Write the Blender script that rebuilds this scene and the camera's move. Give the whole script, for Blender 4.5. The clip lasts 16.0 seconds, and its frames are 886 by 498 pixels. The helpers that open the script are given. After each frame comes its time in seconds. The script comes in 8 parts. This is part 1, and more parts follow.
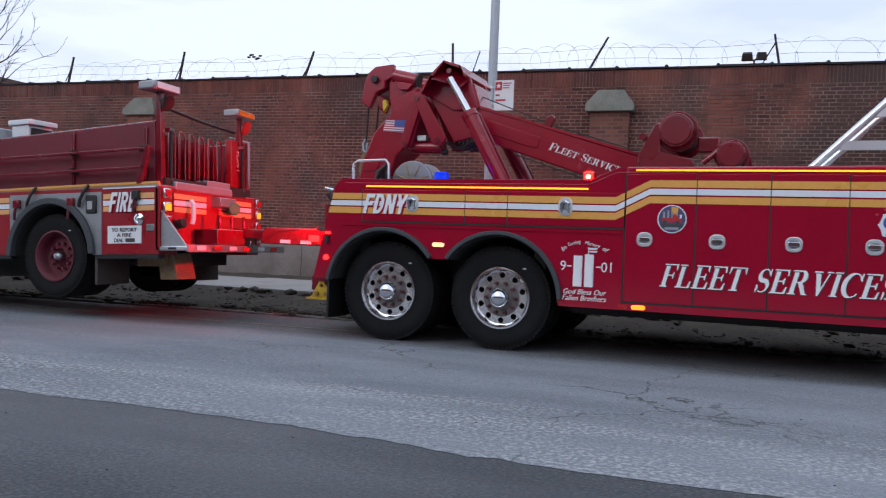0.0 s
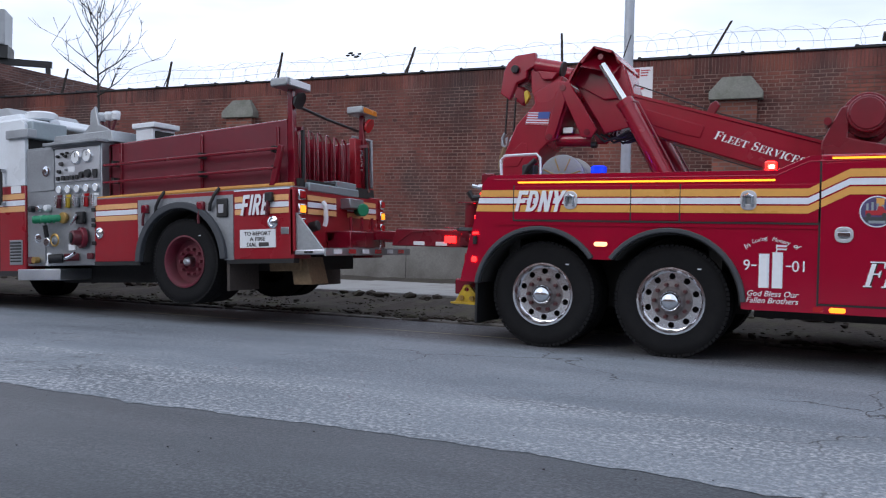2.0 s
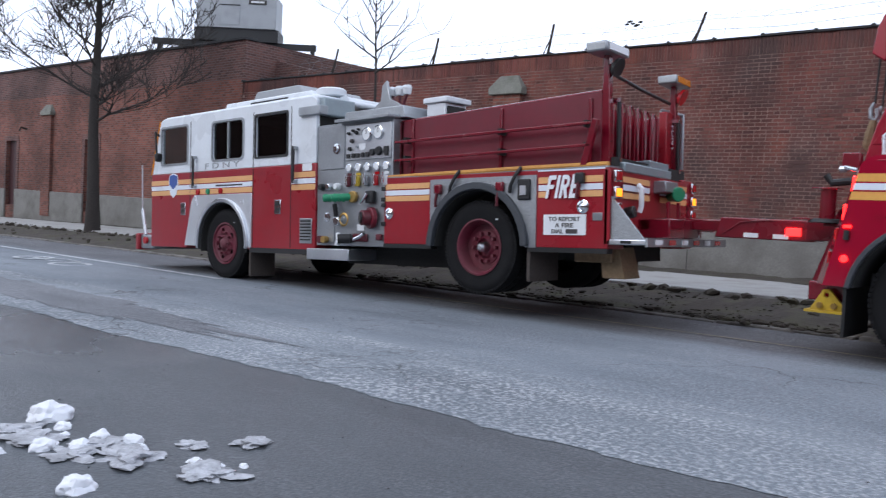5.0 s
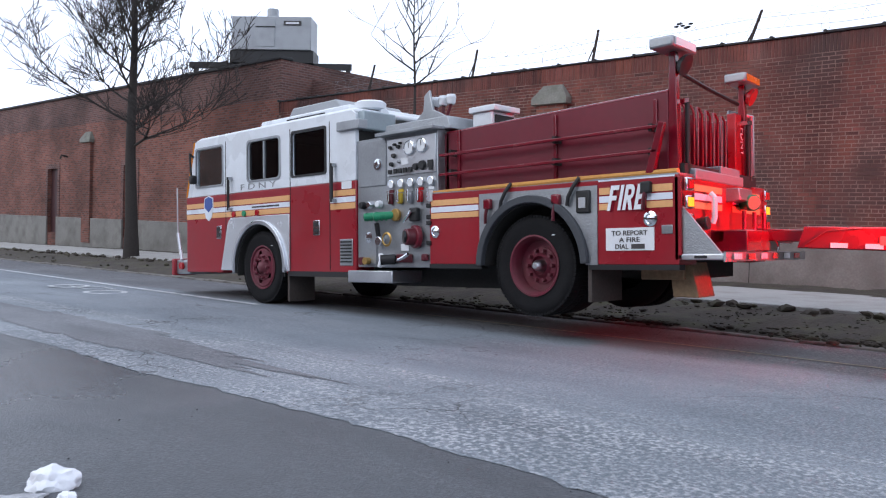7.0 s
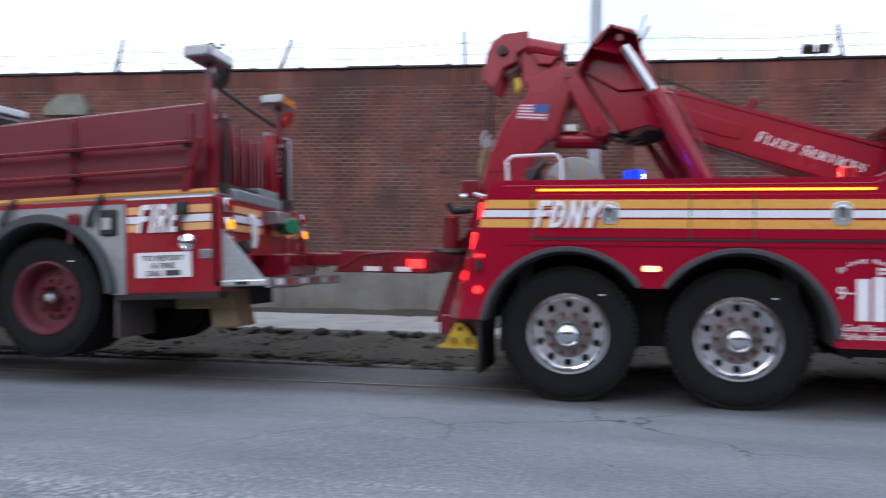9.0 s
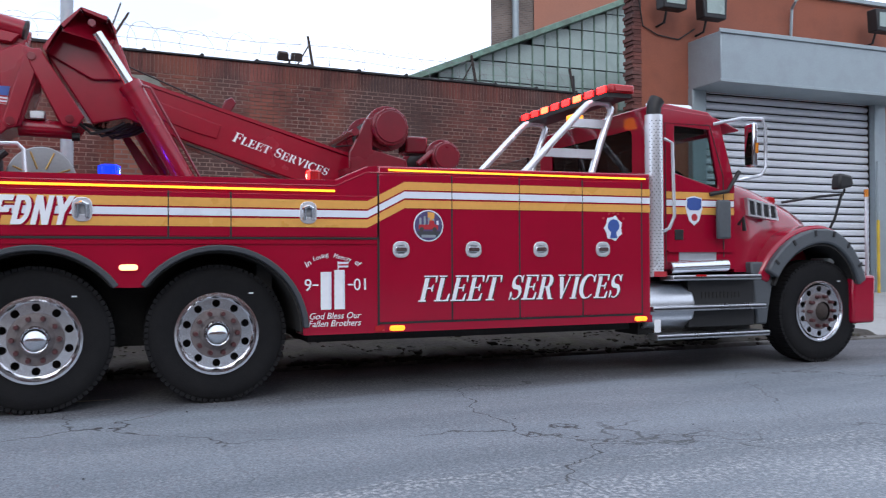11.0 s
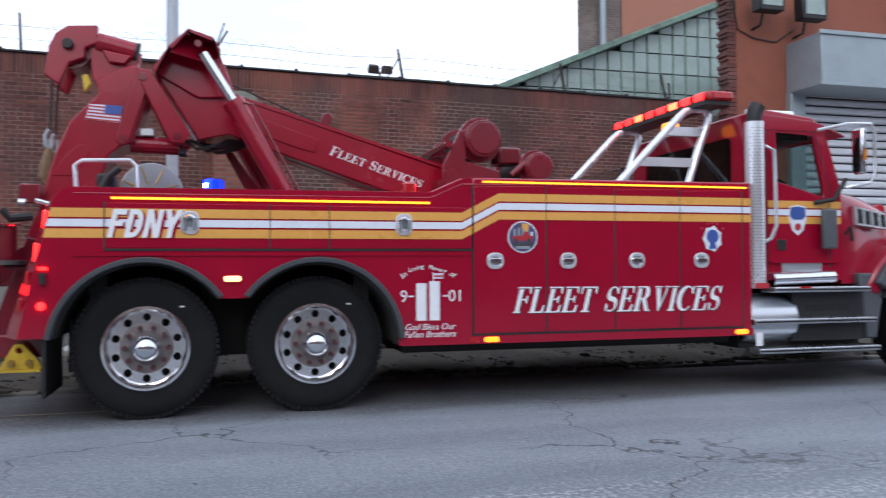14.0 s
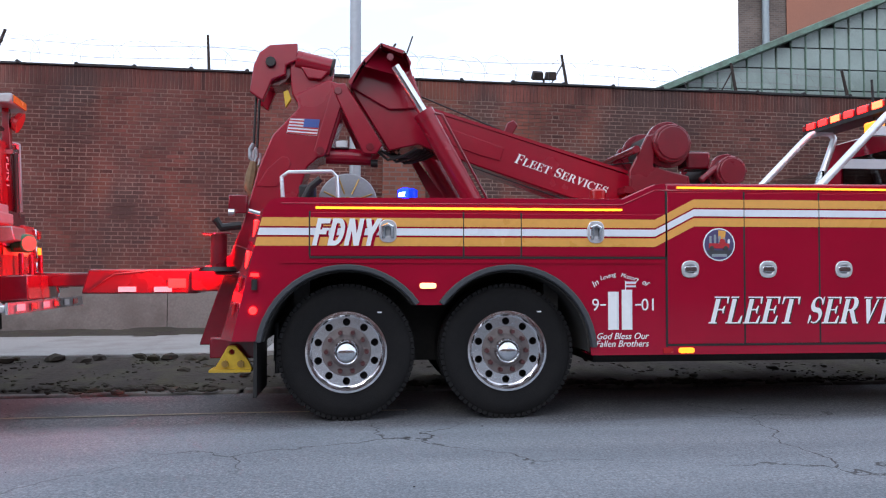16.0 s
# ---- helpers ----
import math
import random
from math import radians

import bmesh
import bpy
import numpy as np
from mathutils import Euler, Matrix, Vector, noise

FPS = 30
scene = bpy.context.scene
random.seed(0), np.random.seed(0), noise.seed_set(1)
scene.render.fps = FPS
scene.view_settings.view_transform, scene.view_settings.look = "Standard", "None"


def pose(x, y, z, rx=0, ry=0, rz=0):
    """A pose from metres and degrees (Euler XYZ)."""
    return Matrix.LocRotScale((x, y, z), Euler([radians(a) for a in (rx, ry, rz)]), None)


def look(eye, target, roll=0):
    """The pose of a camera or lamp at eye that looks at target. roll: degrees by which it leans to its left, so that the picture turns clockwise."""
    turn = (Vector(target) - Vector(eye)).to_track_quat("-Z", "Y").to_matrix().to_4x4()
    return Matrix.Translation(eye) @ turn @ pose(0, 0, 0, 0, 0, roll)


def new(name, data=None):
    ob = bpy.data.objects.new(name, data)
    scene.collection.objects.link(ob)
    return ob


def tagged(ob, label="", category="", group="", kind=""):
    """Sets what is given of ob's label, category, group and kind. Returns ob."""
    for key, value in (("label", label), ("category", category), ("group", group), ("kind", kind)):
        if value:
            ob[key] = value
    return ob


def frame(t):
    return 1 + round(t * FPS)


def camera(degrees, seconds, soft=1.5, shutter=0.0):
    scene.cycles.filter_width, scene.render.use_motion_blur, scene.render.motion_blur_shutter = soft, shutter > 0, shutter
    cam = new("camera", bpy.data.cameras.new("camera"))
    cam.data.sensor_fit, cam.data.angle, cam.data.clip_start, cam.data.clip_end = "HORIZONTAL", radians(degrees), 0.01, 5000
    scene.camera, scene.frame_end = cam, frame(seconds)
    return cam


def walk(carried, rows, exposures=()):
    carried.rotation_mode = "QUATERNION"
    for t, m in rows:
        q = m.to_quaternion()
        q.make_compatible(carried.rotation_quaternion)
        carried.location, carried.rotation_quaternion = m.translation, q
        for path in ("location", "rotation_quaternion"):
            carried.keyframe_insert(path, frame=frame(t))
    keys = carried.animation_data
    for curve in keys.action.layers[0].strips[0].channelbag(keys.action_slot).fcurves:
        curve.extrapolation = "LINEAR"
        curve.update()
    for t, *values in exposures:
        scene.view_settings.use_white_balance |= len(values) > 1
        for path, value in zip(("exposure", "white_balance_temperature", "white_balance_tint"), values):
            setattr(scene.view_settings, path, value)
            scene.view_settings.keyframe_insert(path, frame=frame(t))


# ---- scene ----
cam = camera(56.3, 16.0, soft=1.15, shutter=0.35)
PATH = [
    (0, (3.914, -8.077, 1.067), (3.159, -6.225, 1.053), 2.3),
    (0.5, (3.636, -8.019, 1.05), (2.834, -6.187, 1.031), 2.5),
    (1, (3.35, -7.971, 1.047), (2.485, -6.168, 1.022), 3.4),
    (1.5, (3.06, -7.981, 1.063), (2.185, -6.182, 1.046), 2.3),
    (2, (2.816, -7.927, 1.049), (1.924, -6.137, 1.028), 1.4),
    (2.5, (2.563, -7.854, 1.055), (1.612, -6.095, 1.022), 2.0),
    (3, (2.29, -7.752, 1.048), (1.255, -6.042, 0.983), 2.8),
    (3.5, (2.079, -7.656, 1.047), (0.99, -5.98, 0.985), 2.7),
    (4, (1.863, -7.531, 1.065), (0.69, -5.912, 1.012), 2.9),
    (4.5, (1.621, -7.505, 1.072), (0.373, -5.943, 1.017), 3.4),
    (5, (1.412, -7.482, 1.075), (0.078, -5.995, 0.988), 2.9),
    (5.2, (1.323, -7.456, 1.073), (-0.035, -5.991, 0.978), 2.5),
    (7.3, (0.79, -6.95, 1.073), (-0.614, -5.527, 1.031), 1.5),
    (7.5, (0.758, -6.875, 1.074), (-0.634, -5.439, 1.038), 1.9),
    (8, (0.693, -6.775, 1.072), (-0.674, -5.316, 1.034), 2.2),
    (8.5, (0.545, -6.694, 1.066), (-0.556, -5.024, 1.056), 1.9),
    (9, (0.491, -6.577, 1.059), (0.044, -4.628, 1.096), 0.9),
    (9.2, (0.519, -6.617, 1.076), (0.271, -4.633, 1.116), 0.8),
    (9.5, (0.529, -6.644, 1.116), (0.539, -4.644, 1.147), 0.5),
    (10, (0.562, -6.62, 1.114), (0.934, -4.655, 1.14), 0.3),
    (10.2, (0.54, -6.62, 1.098), (1.025, -4.68, 1.127), 0.2),
    (12.3, (0.607, -6.631, 1.12), (1.418, -4.803, 1.122), -0.5),
    (12.5, (0.609, -6.628, 1.123), (1.423, -4.801, 1.12), -0.6),
    (13, (0.592, -6.634, 1.128), (1.4, -4.805, 1.121), -0.9),
    (13.5, (0.549, -6.627, 1.126), (1.304, -4.775, 1.136), -0.6),
    (14, (0.477, -6.608, 1.128), (1.014, -4.682, 1.172), -0.3),
    (14.5, (0.39, -6.478, 1.131), (0.712, -4.505, 1.185), -0.6),
    (15, (0.268, -6.489, 1.123), (0.5, -4.504, 1.199), -0.6),
    (15.5, (0.162, -6.512, 1.137), (0.35, -4.522, 1.211), -0.1),
    (16, (0.092, -6.525, 1.141), (0.295, -4.536, 1.201), -0.0),
]
walk(cam, [(t, look(eye, target, roll)) for t, eye, target, roll in PATH],
     exposures=[(0, -0.45), (1.5, -0.38), (2.0, -0.28), (2.5, -0.30), (3.0, -0.07), (16, 0.0)])
# ---------- light ----------
world = bpy.data.worlds.new("overcast_sky")
scene.world = world
world.use_nodes = True
wn, wl = world.node_tree.nodes, world.node_tree.links
sky = wn.new("ShaderNodeTexSky")
sky.sky_type, sky.sun_disc = "NISHITA", False
sky.sun_elevation, sky.sun_rotation, sky.air_density, sky.dust_density = radians(28), radians(200), 1.0, 2.0
dim = wn.new("ShaderNodeVectorMath"); dim.operation = "SCALE"; dim.inputs["Scale"].default_value = 0.15
wl.new(sky.outputs[0], dim.inputs[0])
wcoord = wn.new("ShaderNodeTexCoord")
wmap = wn.new("ShaderNodeMapping"); wmap.inputs["Scale"].default_value = (1.2, 1.2, 4.5)
wl.new(wcoord.outputs["Generated"], wmap.inputs[0])
cloud = wn.new("ShaderNodeTexNoise"); cloud.inputs["Scale"].default_value = 2.2; cloud.inputs["Detail"].default_value = 5
wl.new(wmap.outputs[0], cloud.inputs["Vector"])
ramp = wn.new("ShaderNodeValToRGB")
ramp.color_ramp.elements[0].position, ramp.color_ramp.elements[0].color = 0.36, (0.7, 0.7, 0.7, 1)
ramp.color_ramp.elements[1].position, ramp.color_ramp.elements[1].color = 0.52, (1, 1, 1, 1)
wl.new(cloud.outputs[0], ramp.inputs[0])
wmix = wn.new("ShaderNodeMix"); wmix.data_type = "RGBA"
wl.new(ramp.outputs[0], wmix.inputs[0]); wl.new(dim.outputs[0], wmix.inputs[6])
wmix.inputs[7].default_value = (1.245, 1.37, 1.665, 1)
wl.new(wmix.outputs[2], wn["Background"].inputs[0])
wn["Background"].inputs[1].default_value = 1.0

sun = new("sun", bpy.data.lights.new("sun", "SUN"))
sun.data.energy, sun.data.angle, sun.data.color = 0.7, radians(25), (1.0, 0.96, 0.94)
sun.matrix_world = look((-8, -20, 14), (0, 0, 0))


# ---------- materials ----------
def ramp_node(n, stops):
    r = n.new("ShaderNodeValToRGB")
    e = r.color_ramp.elements
    while len(e) < len(stops):
        e.new(0.5)
    for el, (p, c) in zip(e, stops):
        el.position, el.color = p, (*c, 1)
    return r


def mat(name, color, rough=0.5, metal=0.0, vary=0.12, grain=30.0, large=1.2, bump=0.0, bump_scale=80.0, coat=0.0, rough_vary=0.1, dirt=None, dirt_amount=0.0, world_space=False):
    """A surface with two scales of colour variation, uneven gloss and fine relief."""
    m = bpy.data.materials.new(name)
    m.use_nodes = True
    n, l = m.node_tree.nodes, m.node_tree.links
    p = n["Principled BSDF"]
    if world_space:
        pos = n.new("ShaderNodeNewGeometry").outputs["Position"]
    else:
        pos = n.new("ShaderNodeTexCoord").outputs["Object"]
    a = n.new("ShaderNodeTexNoise"); a.inputs["Scale"].default_value, a.inputs["Detail"].default_value = large, 6
    b = n.new("ShaderNodeTexNoise"); b.inputs["Scale"].default_value, b.inputs["Detail"].default_value = grain, 4
    l.new(pos, a.inputs["Vector"]); l.new(pos, b.inputs["Vector"])
    add = n.new("ShaderNodeMath"); add.operation = "ADD"
    l.new(a.outputs[0], add.inputs[0]); l.new(b.outputs[0], add.inputs[1])
    mr = n.new("ShaderNodeMapRange")
    mr.inputs[1].default_value, mr.inputs[2].default_value = 0.6, 1.4
    mr.inputs[3].default_value, mr.inputs[4].default_value = 1 - vary, 1 + vary
    l.new(add.outputs[0], mr.inputs[0])
    sc = n.new("ShaderNodeVectorMath"); sc.operation = "SCALE"
    sc.inputs[0].default_value = color
    l.new(mr.outputs[0], sc.inputs["Scale"])
    out = sc.outputs[0]
    if dirt:
        d = n.new("ShaderNodeTexNoise"); d.inputs["Scale"].default_value, d.inputs["Detail"].default_value = large * 2.3, 8
        l.new(pos, d.inputs["Vector"])
        dr = n.new("ShaderNodeMapRange")
        dr.inputs[1].default_value, dr.inputs[2].default_value, dr.inputs[4].default_value = 0.45, 0.72, dirt_amount
        l.new(d.outputs[0], dr.inputs[0])
        mx = n.new("ShaderNodeMix"); mx.data_type = "RGBA"
        l.new(dr.outputs[0], mx.inputs[0]); l.new(out, mx.inputs[6]); mx.inputs[7].default_value = (*dirt, 1)
        out = mx.outputs[2]
    l.new(out, p.inputs["Base Color"])
    rr = n.new("ShaderNodeMapRange")
    rr.inputs[1].default_value, rr.inputs[2].default_value = 0.3, 0.7
    rr.inputs[3].default_value, rr.inputs[4].default_value = max(0.02, rough - rough_vary), min(1, rough + rough_vary)
    l.new(a.outputs[0], rr.inputs[0]); l.new(rr.outputs[0], p.inputs["Roughness"])
    p.inputs["Metallic"].default_value = metal
    p.inputs["Coat Weight"].default_value = coat
    p.inputs["Coat Roughness"].default_value = 0.08
    if bump:
        t = n.new("ShaderNodeTexNoise"); t.inputs["Scale"].default_value, t.inputs["Detail"].default_value = bump_scale, 5
        l.new(pos, t.inputs["Vector"])
        bp = n.new("ShaderNodeBump"); bp.inputs["Strength"].default_value, bp.inputs["Distance"].default_value = bump, 0.01
        l.new(t.outputs[0], bp.inputs["Height"]); l.new(bp.outputs[0], p.inputs["Normal"])
    return m


def glow(name, color, strength):
    m = bpy.data.materials.new(name)
    m.use_nodes = True
    p = m.node_tree.nodes["Principled BSDF"]
    p.inputs["Base Color"].default_value = (*color, 1)
    p.inputs["Emission Color"].default_value = (*color, 1)
    p.inputs["Emission Strength"].default_value = strength
    p.inputs["Roughness"].default_value = 0.25
    return m


def glass(name, tint, rough=0.03, ior=1.3):
    m = bpy.data.materials.new(name)
    m.use_nodes = True
    p = m.node_tree.nodes["Principled BSDF"]
    p.inputs["Base Color"].default_value = (*tint, 1)
    p.inputs["Transmission Weight"].default_value = 1.0
    p.inputs["Roughness"].default_value, p.inputs["IOR"].default_value = rough, ior
    return m


def brick_mat(name, low, high, mortar_like=False):
    """Fired clay that differs from brick to brick, with soot, damp and pale bloom over the whole wall."""
    m = bpy.data.materials.new(name)
    m.use_nodes = True
    n, l = m.node_tree.nodes, m.node_tree.links
    p = n["Principled BSDF"]
    geo = n.new("ShaderNodeNewGeometry")
    info = n.new("ShaderNodeObjectInfo")
    add = n.new("ShaderNodeMath"); add.operation = "ADD"
    l.new(geo.outputs["Random Per Island"], add.inputs[0]); l.new(info.outputs["Random"], add.inputs[1])
    fr = n.new("ShaderNodeMath"); fr.operation = "FRACT"
    l.new(add.outputs[0], fr.inputs[0])
    mid = tuple((a + b) / 2 for a, b in zip(low, high))
    r = ramp_node(n, [(0.0, tuple(c * 0.6 for c in low)), (0.08, low), (0.3, mid), (0.75, high), (0.92, tuple(c * 1.1 for c in high)), (1.0, tuple(c * 1.25 for c in high))])
    l.new(fr.outputs[0], r.inputs[0])
    stain = n.new("ShaderNodeTexNoise"); stain.inputs["Scale"].default_value, stain.inputs["Detail"].default_value = 0.55, 7
    mp = n.new("ShaderNodeMapping"); mp.inputs["Scale"].default_value = (1.0, 1.0, 0.45)
    l.new(geo.outputs["Position"], mp.inputs[0]); l.new(mp.outputs[0], stain.inputs["Vector"])
    sr = n.new("ShaderNodeMapRange")
    sr.inputs[1].default_value, sr.inputs[2].default_value, sr.inputs[3].default_value, sr.inputs[4].default_value = 0.36, 0.62, 0.48, 1.2
    l.new(stain.outputs[0], sr.inputs[0])
    fine = n.new("ShaderNodeTexNoise"); fine.inputs["Scale"].default_value, fine.inputs["Detail"].default_value = 22, 5
    l.new(geo.outputs["Position"], fine.inputs["Vector"])
    fm = n.new("ShaderNodeMapRange"); fm.inputs[3].default_value, fm.inputs[4].default_value = 0.72, 1.28
    l.new(fine.outputs[0], fm.inputs[0])
    mu = n.new("ShaderNodeMath"); mu.operation = "MULTIPLY"
    l.new(sr.outputs[0], mu.inputs[0]); l.new(fm.outputs[0], mu.inputs[1])
    sc = n.new("ShaderNodeVectorMath"); sc.operation = "SCALE"
    l.new(r.outputs[0], sc.inputs[0]); l.new(mu.outputs[0], sc.inputs["Scale"])
    scour = n.new("ShaderNodeTexNoise"); scour.inputs["Scale"].default_value, scour.inputs["Detail"].default_value = 1.4, 8
    l.new(mp.outputs[0], scour.inputs["Vector"])
    sq = n.new("ShaderNodeMapRange"); sq.inputs[1].default_value, sq.inputs[2].default_value, sq.inputs[4].default_value = 0.52, 0.66, 0.55
    l.new(scour.outputs[0], sq.inputs[0])
    warm = n.new("ShaderNodeMix"); warm.data_type = "RGBA"
    l.new(sq.outputs[0], warm.inputs[0]); l.new(sc.outputs[0], warm.inputs[6]); warm.inputs[7].default_value = (0.27, 0.082, 0.052, 1)
    soot = n.new("ShaderNodeTexNoise"); soot.inputs["Scale"].default_value, soot.inputs["Detail"].default_value = 0.8, 9
    so = n.new("ShaderNodeMapping"); so.inputs["Location"].default_value, so.inputs["Scale"].default_value = (7, 3, 5), (1.0, 1.0, 0.7)
    l.new(geo.outputs["Position"], so.inputs[0]); l.new(so.outputs[0], soot.inputs["Vector"])
    sg = n.new("ShaderNodeMapRange"); sg.inputs[1].default_value, sg.inputs[2].default_value, sg.inputs[4].default_value = 0.49, 0.64, 0.85
    l.new(soot.outputs[0], sg.inputs[0])
    grime = n.new("ShaderNodeMix"); grime.data_type = "RGBA"
    l.new(sg.outputs[0], grime.inputs[0]); l.new(warm.outputs[2], grime.inputs[6]); grime.inputs[7].default_value = (0.062, 0.036, 0.034, 1)
    bloom = n.new("ShaderNodeTexNoise"); bloom.inputs["Scale"].default_value, bloom.inputs["Detail"].default_value = 0.9, 9
    l.new(geo.outputs["Position"], bloom.inputs["Vector"])
    br = n.new("ShaderNodeMapRange"); br.inputs[1].default_value, br.inputs[2].default_value, br.inputs[4].default_value = 0.6, 0.8, 0.35
    l.new(bloom.outputs[0], br.inputs[0])
    mx = n.new("ShaderNodeMix"); mx.data_type = "RGBA"
    l.new(br.outputs[0], mx.inputs[0]); l.new(grime.outputs[2], mx.inputs[6]); mx.inputs[7].default_value = (0.32, 0.2, 0.17, 1)
    l.new(mx.outputs[2], p.inputs["Base Color"])
    p.inputs["Roughness"].default_value = 0.88
    bp = n.new("ShaderNodeBump"); bp.inputs["Strength"].default_value, bp.inputs["Distance"].default_value = 0.5, 0.01
    l.new(fine.outputs[0], bp.inputs["Height"]); l.new(bp.outputs[0], p.inputs["Normal"])
    return m


def far_brick(name, low, high, joint, scale=1.0, upright=(1, 0, 0)):
    """Brickwork too far off to be told apart brick by brick."""
    m = bpy.data.materials.new(name)
    m.use_nodes = True
    n, l = m.node_tree.nodes, m.node_tree.links
    p = n["Principled BSDF"]
    geo = n.new("ShaderNodeNewGeometry")
    sep = n.new("ShaderNodeSeparateXYZ"); l.new(geo.outputs["Position"], sep.inputs[0])
    su = n.new("ShaderNodeMath"); su.operation = "ADD"
    l.new(sep.outputs[0], su.inputs[0]); l.new(sep.outputs[1], su.inputs[1])
    com = n.new("ShaderNodeCombineXYZ")
    l.new(su.outputs[0], com.inputs[0]); l.new(sep.outputs[2], com.inputs[1])
    bt = n.new("ShaderNodeTexBrick")
    bt.inputs["Scale"].default_value = scale
    bt.inputs["Color1"].default_value, bt.inputs["Color2"].default_value, bt.inputs["Mortar"].default_value = (*low, 1), (*high, 1), (*joint, 1)
    bt.inputs["Brick Width"].default_value, bt.inputs["Row Height"].default_value, bt.inputs["Mortar Size"].default_value = 0.215, 0.075, 0.012
    l.new(com.outputs[0], bt.inputs["Vector"])
    st = n.new("ShaderNodeTexNoise"); st.inputs["Scale"].default_value, st.inputs["Detail"].default_value = 0.5, 7
    l.new(geo.outputs["Position"], st.inputs["Vector"])
    sr = n.new("ShaderNodeMapRange"); sr.inputs[1].default_value, sr.inputs[2].default_value, sr.inputs[3].default_value, sr.inputs[4].default_value = 0.35, 0.65, 0.55, 1.15
    l.new(st.outputs[0], sr.inputs[0])
    sc = n.new("ShaderNodeVectorMath"); sc.operation = "SCALE"
    l.new(bt.outputs[0], sc.inputs[0]); l.new(sr.outputs[0], sc.inputs["Scale"])
    l.new(sc.outputs[0], p.inputs["Base Color"])
    p.inputs["Roughness"].default_value = 0.9
    bp = n.new("ShaderNodeBump"); bp.inputs["Strength"].default_value, bp.inputs["Distance"].default_value = 0.4, 0.01
    l.new(bt.outputs["Fac"], bp.inputs["Height"]); bp.invert = True
    l.new(bp.outputs[0], p.inputs["Normal"])
    return m


def road_mat(name, dark, light, salt, wet=0.0, patch=0.6, cracks=0.0, flake=42, lane=None, pool=None):
    """Worn asphalt: aggregate, wheel-polished bands along the lane, salt bloom, cracks and damp patches."""
    m = bpy.data.materials.new(name)
    m.use_nodes = True
    n, l = m.node_tree.nodes, m.node_tree.links
    p = n["Principled BSDF"]
    pos = n.new("ShaderNodeNewGeometry").outputs["Position"]

    def noise_at(scale, detail, stretch=(1, 1, 1)):
        mp = n.new("ShaderNodeMapping"); mp.inputs["Scale"].default_value = stretch
        l.new(pos, mp.inputs[0])
        t = n.new("ShaderNodeTexNoise"); t.inputs["Scale"].default_value, t.inputs["Detail"].default_value = scale, detail
        l.new(mp.outputs[0], t.inputs["Vector"])
        return t.outputs[0]
    bands = noise_at(1.1, 5, (0.06, 1.0, 1))
    blot = noise_at(patch, 8, (0.5, 1.0, 1))
    grit = noise_at(75, 3)
    speck = noise_at(flake, 14)
    film = noise_at(2.6, 8, (0.3, 1.0, 1))
    mx = n.new("ShaderNodeMix"); mx.data_type = "RGBA"
    mx.inputs[6].default_value, mx.inputs[7].default_value = (*dark, 1), (*light, 1)
    ad = n.new("ShaderNodeMath"); ad.operation = "ADD"
    l.new(bands, ad.inputs[0]); l.new(blot, ad.inputs[1])
    mr = n.new("ShaderNodeMapRange"); mr.inputs[1].default_value, mr.inputs[2].default_value = 0.7, 1.3
    l.new(ad.outputs[0], mr.inputs[0]); l.new(mr.outputs[0], mx.inputs[0])
    sp = n.new("ShaderNodeMapRange"); sp.inputs[1].default_value, sp.inputs[2].default_value, sp.inputs[4].default_value = 0.45, 0.64, salt
    l.new(speck, sp.inputs[0])
    fl = n.new("ShaderNodeMapRange"); fl.inputs[1].default_value, fl.inputs[2].default_value, fl.inputs[3].default_value = 0.36, 0.6, 0.25
    l.new(film, fl.inputs[0])
    fs = n.new("ShaderNodeMath"); fs.operation = "MULTIPLY"
    l.new(sp.outputs[0], fs.inputs[0]); l.new(fl.outputs[0], fs.inputs[1])
    ground_col = mx.outputs[2]
    if lane:
        sep = n.new("ShaderNodeSeparateXYZ"); l.new(pos, sep.inputs[0])
        wob = n.new("ShaderNodeMath"); wob.operation = "MULTIPLY_ADD"; wob.inputs[1].default_value = 1.1
        l.new(film, wob.inputs[0]); l.new(sep.outputs[1], wob.inputs[2])
        lr = n.new("ShaderNodeMapRange"); lr.inputs[1].default_value, lr.inputs[2].default_value, lr.inputs[4].default_value = 0.1, 0.55, 0.92
        l.new(wob.outputs[0], lr.inputs[0])
        lm = n.new("ShaderNodeMix"); lm.data_type = "RGBA"
        l.new(lr.outputs[0], lm.inputs[0]); l.new(ground_col, lm.inputs[6]); lm.inputs[7].default_value = (*lane, 1)
        ground_col = lm.outputs[2]
    mx2 = n.new("ShaderNodeMix"); mx2.data_type = "RGBA"
    l.new(fs.outputs[0], mx2.inputs[0]); l.new(ground_col, mx2.inputs[6]); mx2.inputs[7].default_value = (0.42, 0.43, 0.45, 1)
    gm = n.new("ShaderNodeMapRange"); gm.inputs[1].default_value, gm.inputs[2].default_value, gm.inputs[3].default_value, gm.inputs[4].default_value = 0.3, 0.7, 0.66, 1.34
    l.new(grit, gm.inputs[0])
    sc = n.new("ShaderNodeVectorMath"); sc.operation = "SCALE"
    l.new(mx2.outputs[2], sc.inputs[0]); l.new(gm.outputs[0], sc.inputs["Scale"])
    out = sc.outputs[0]
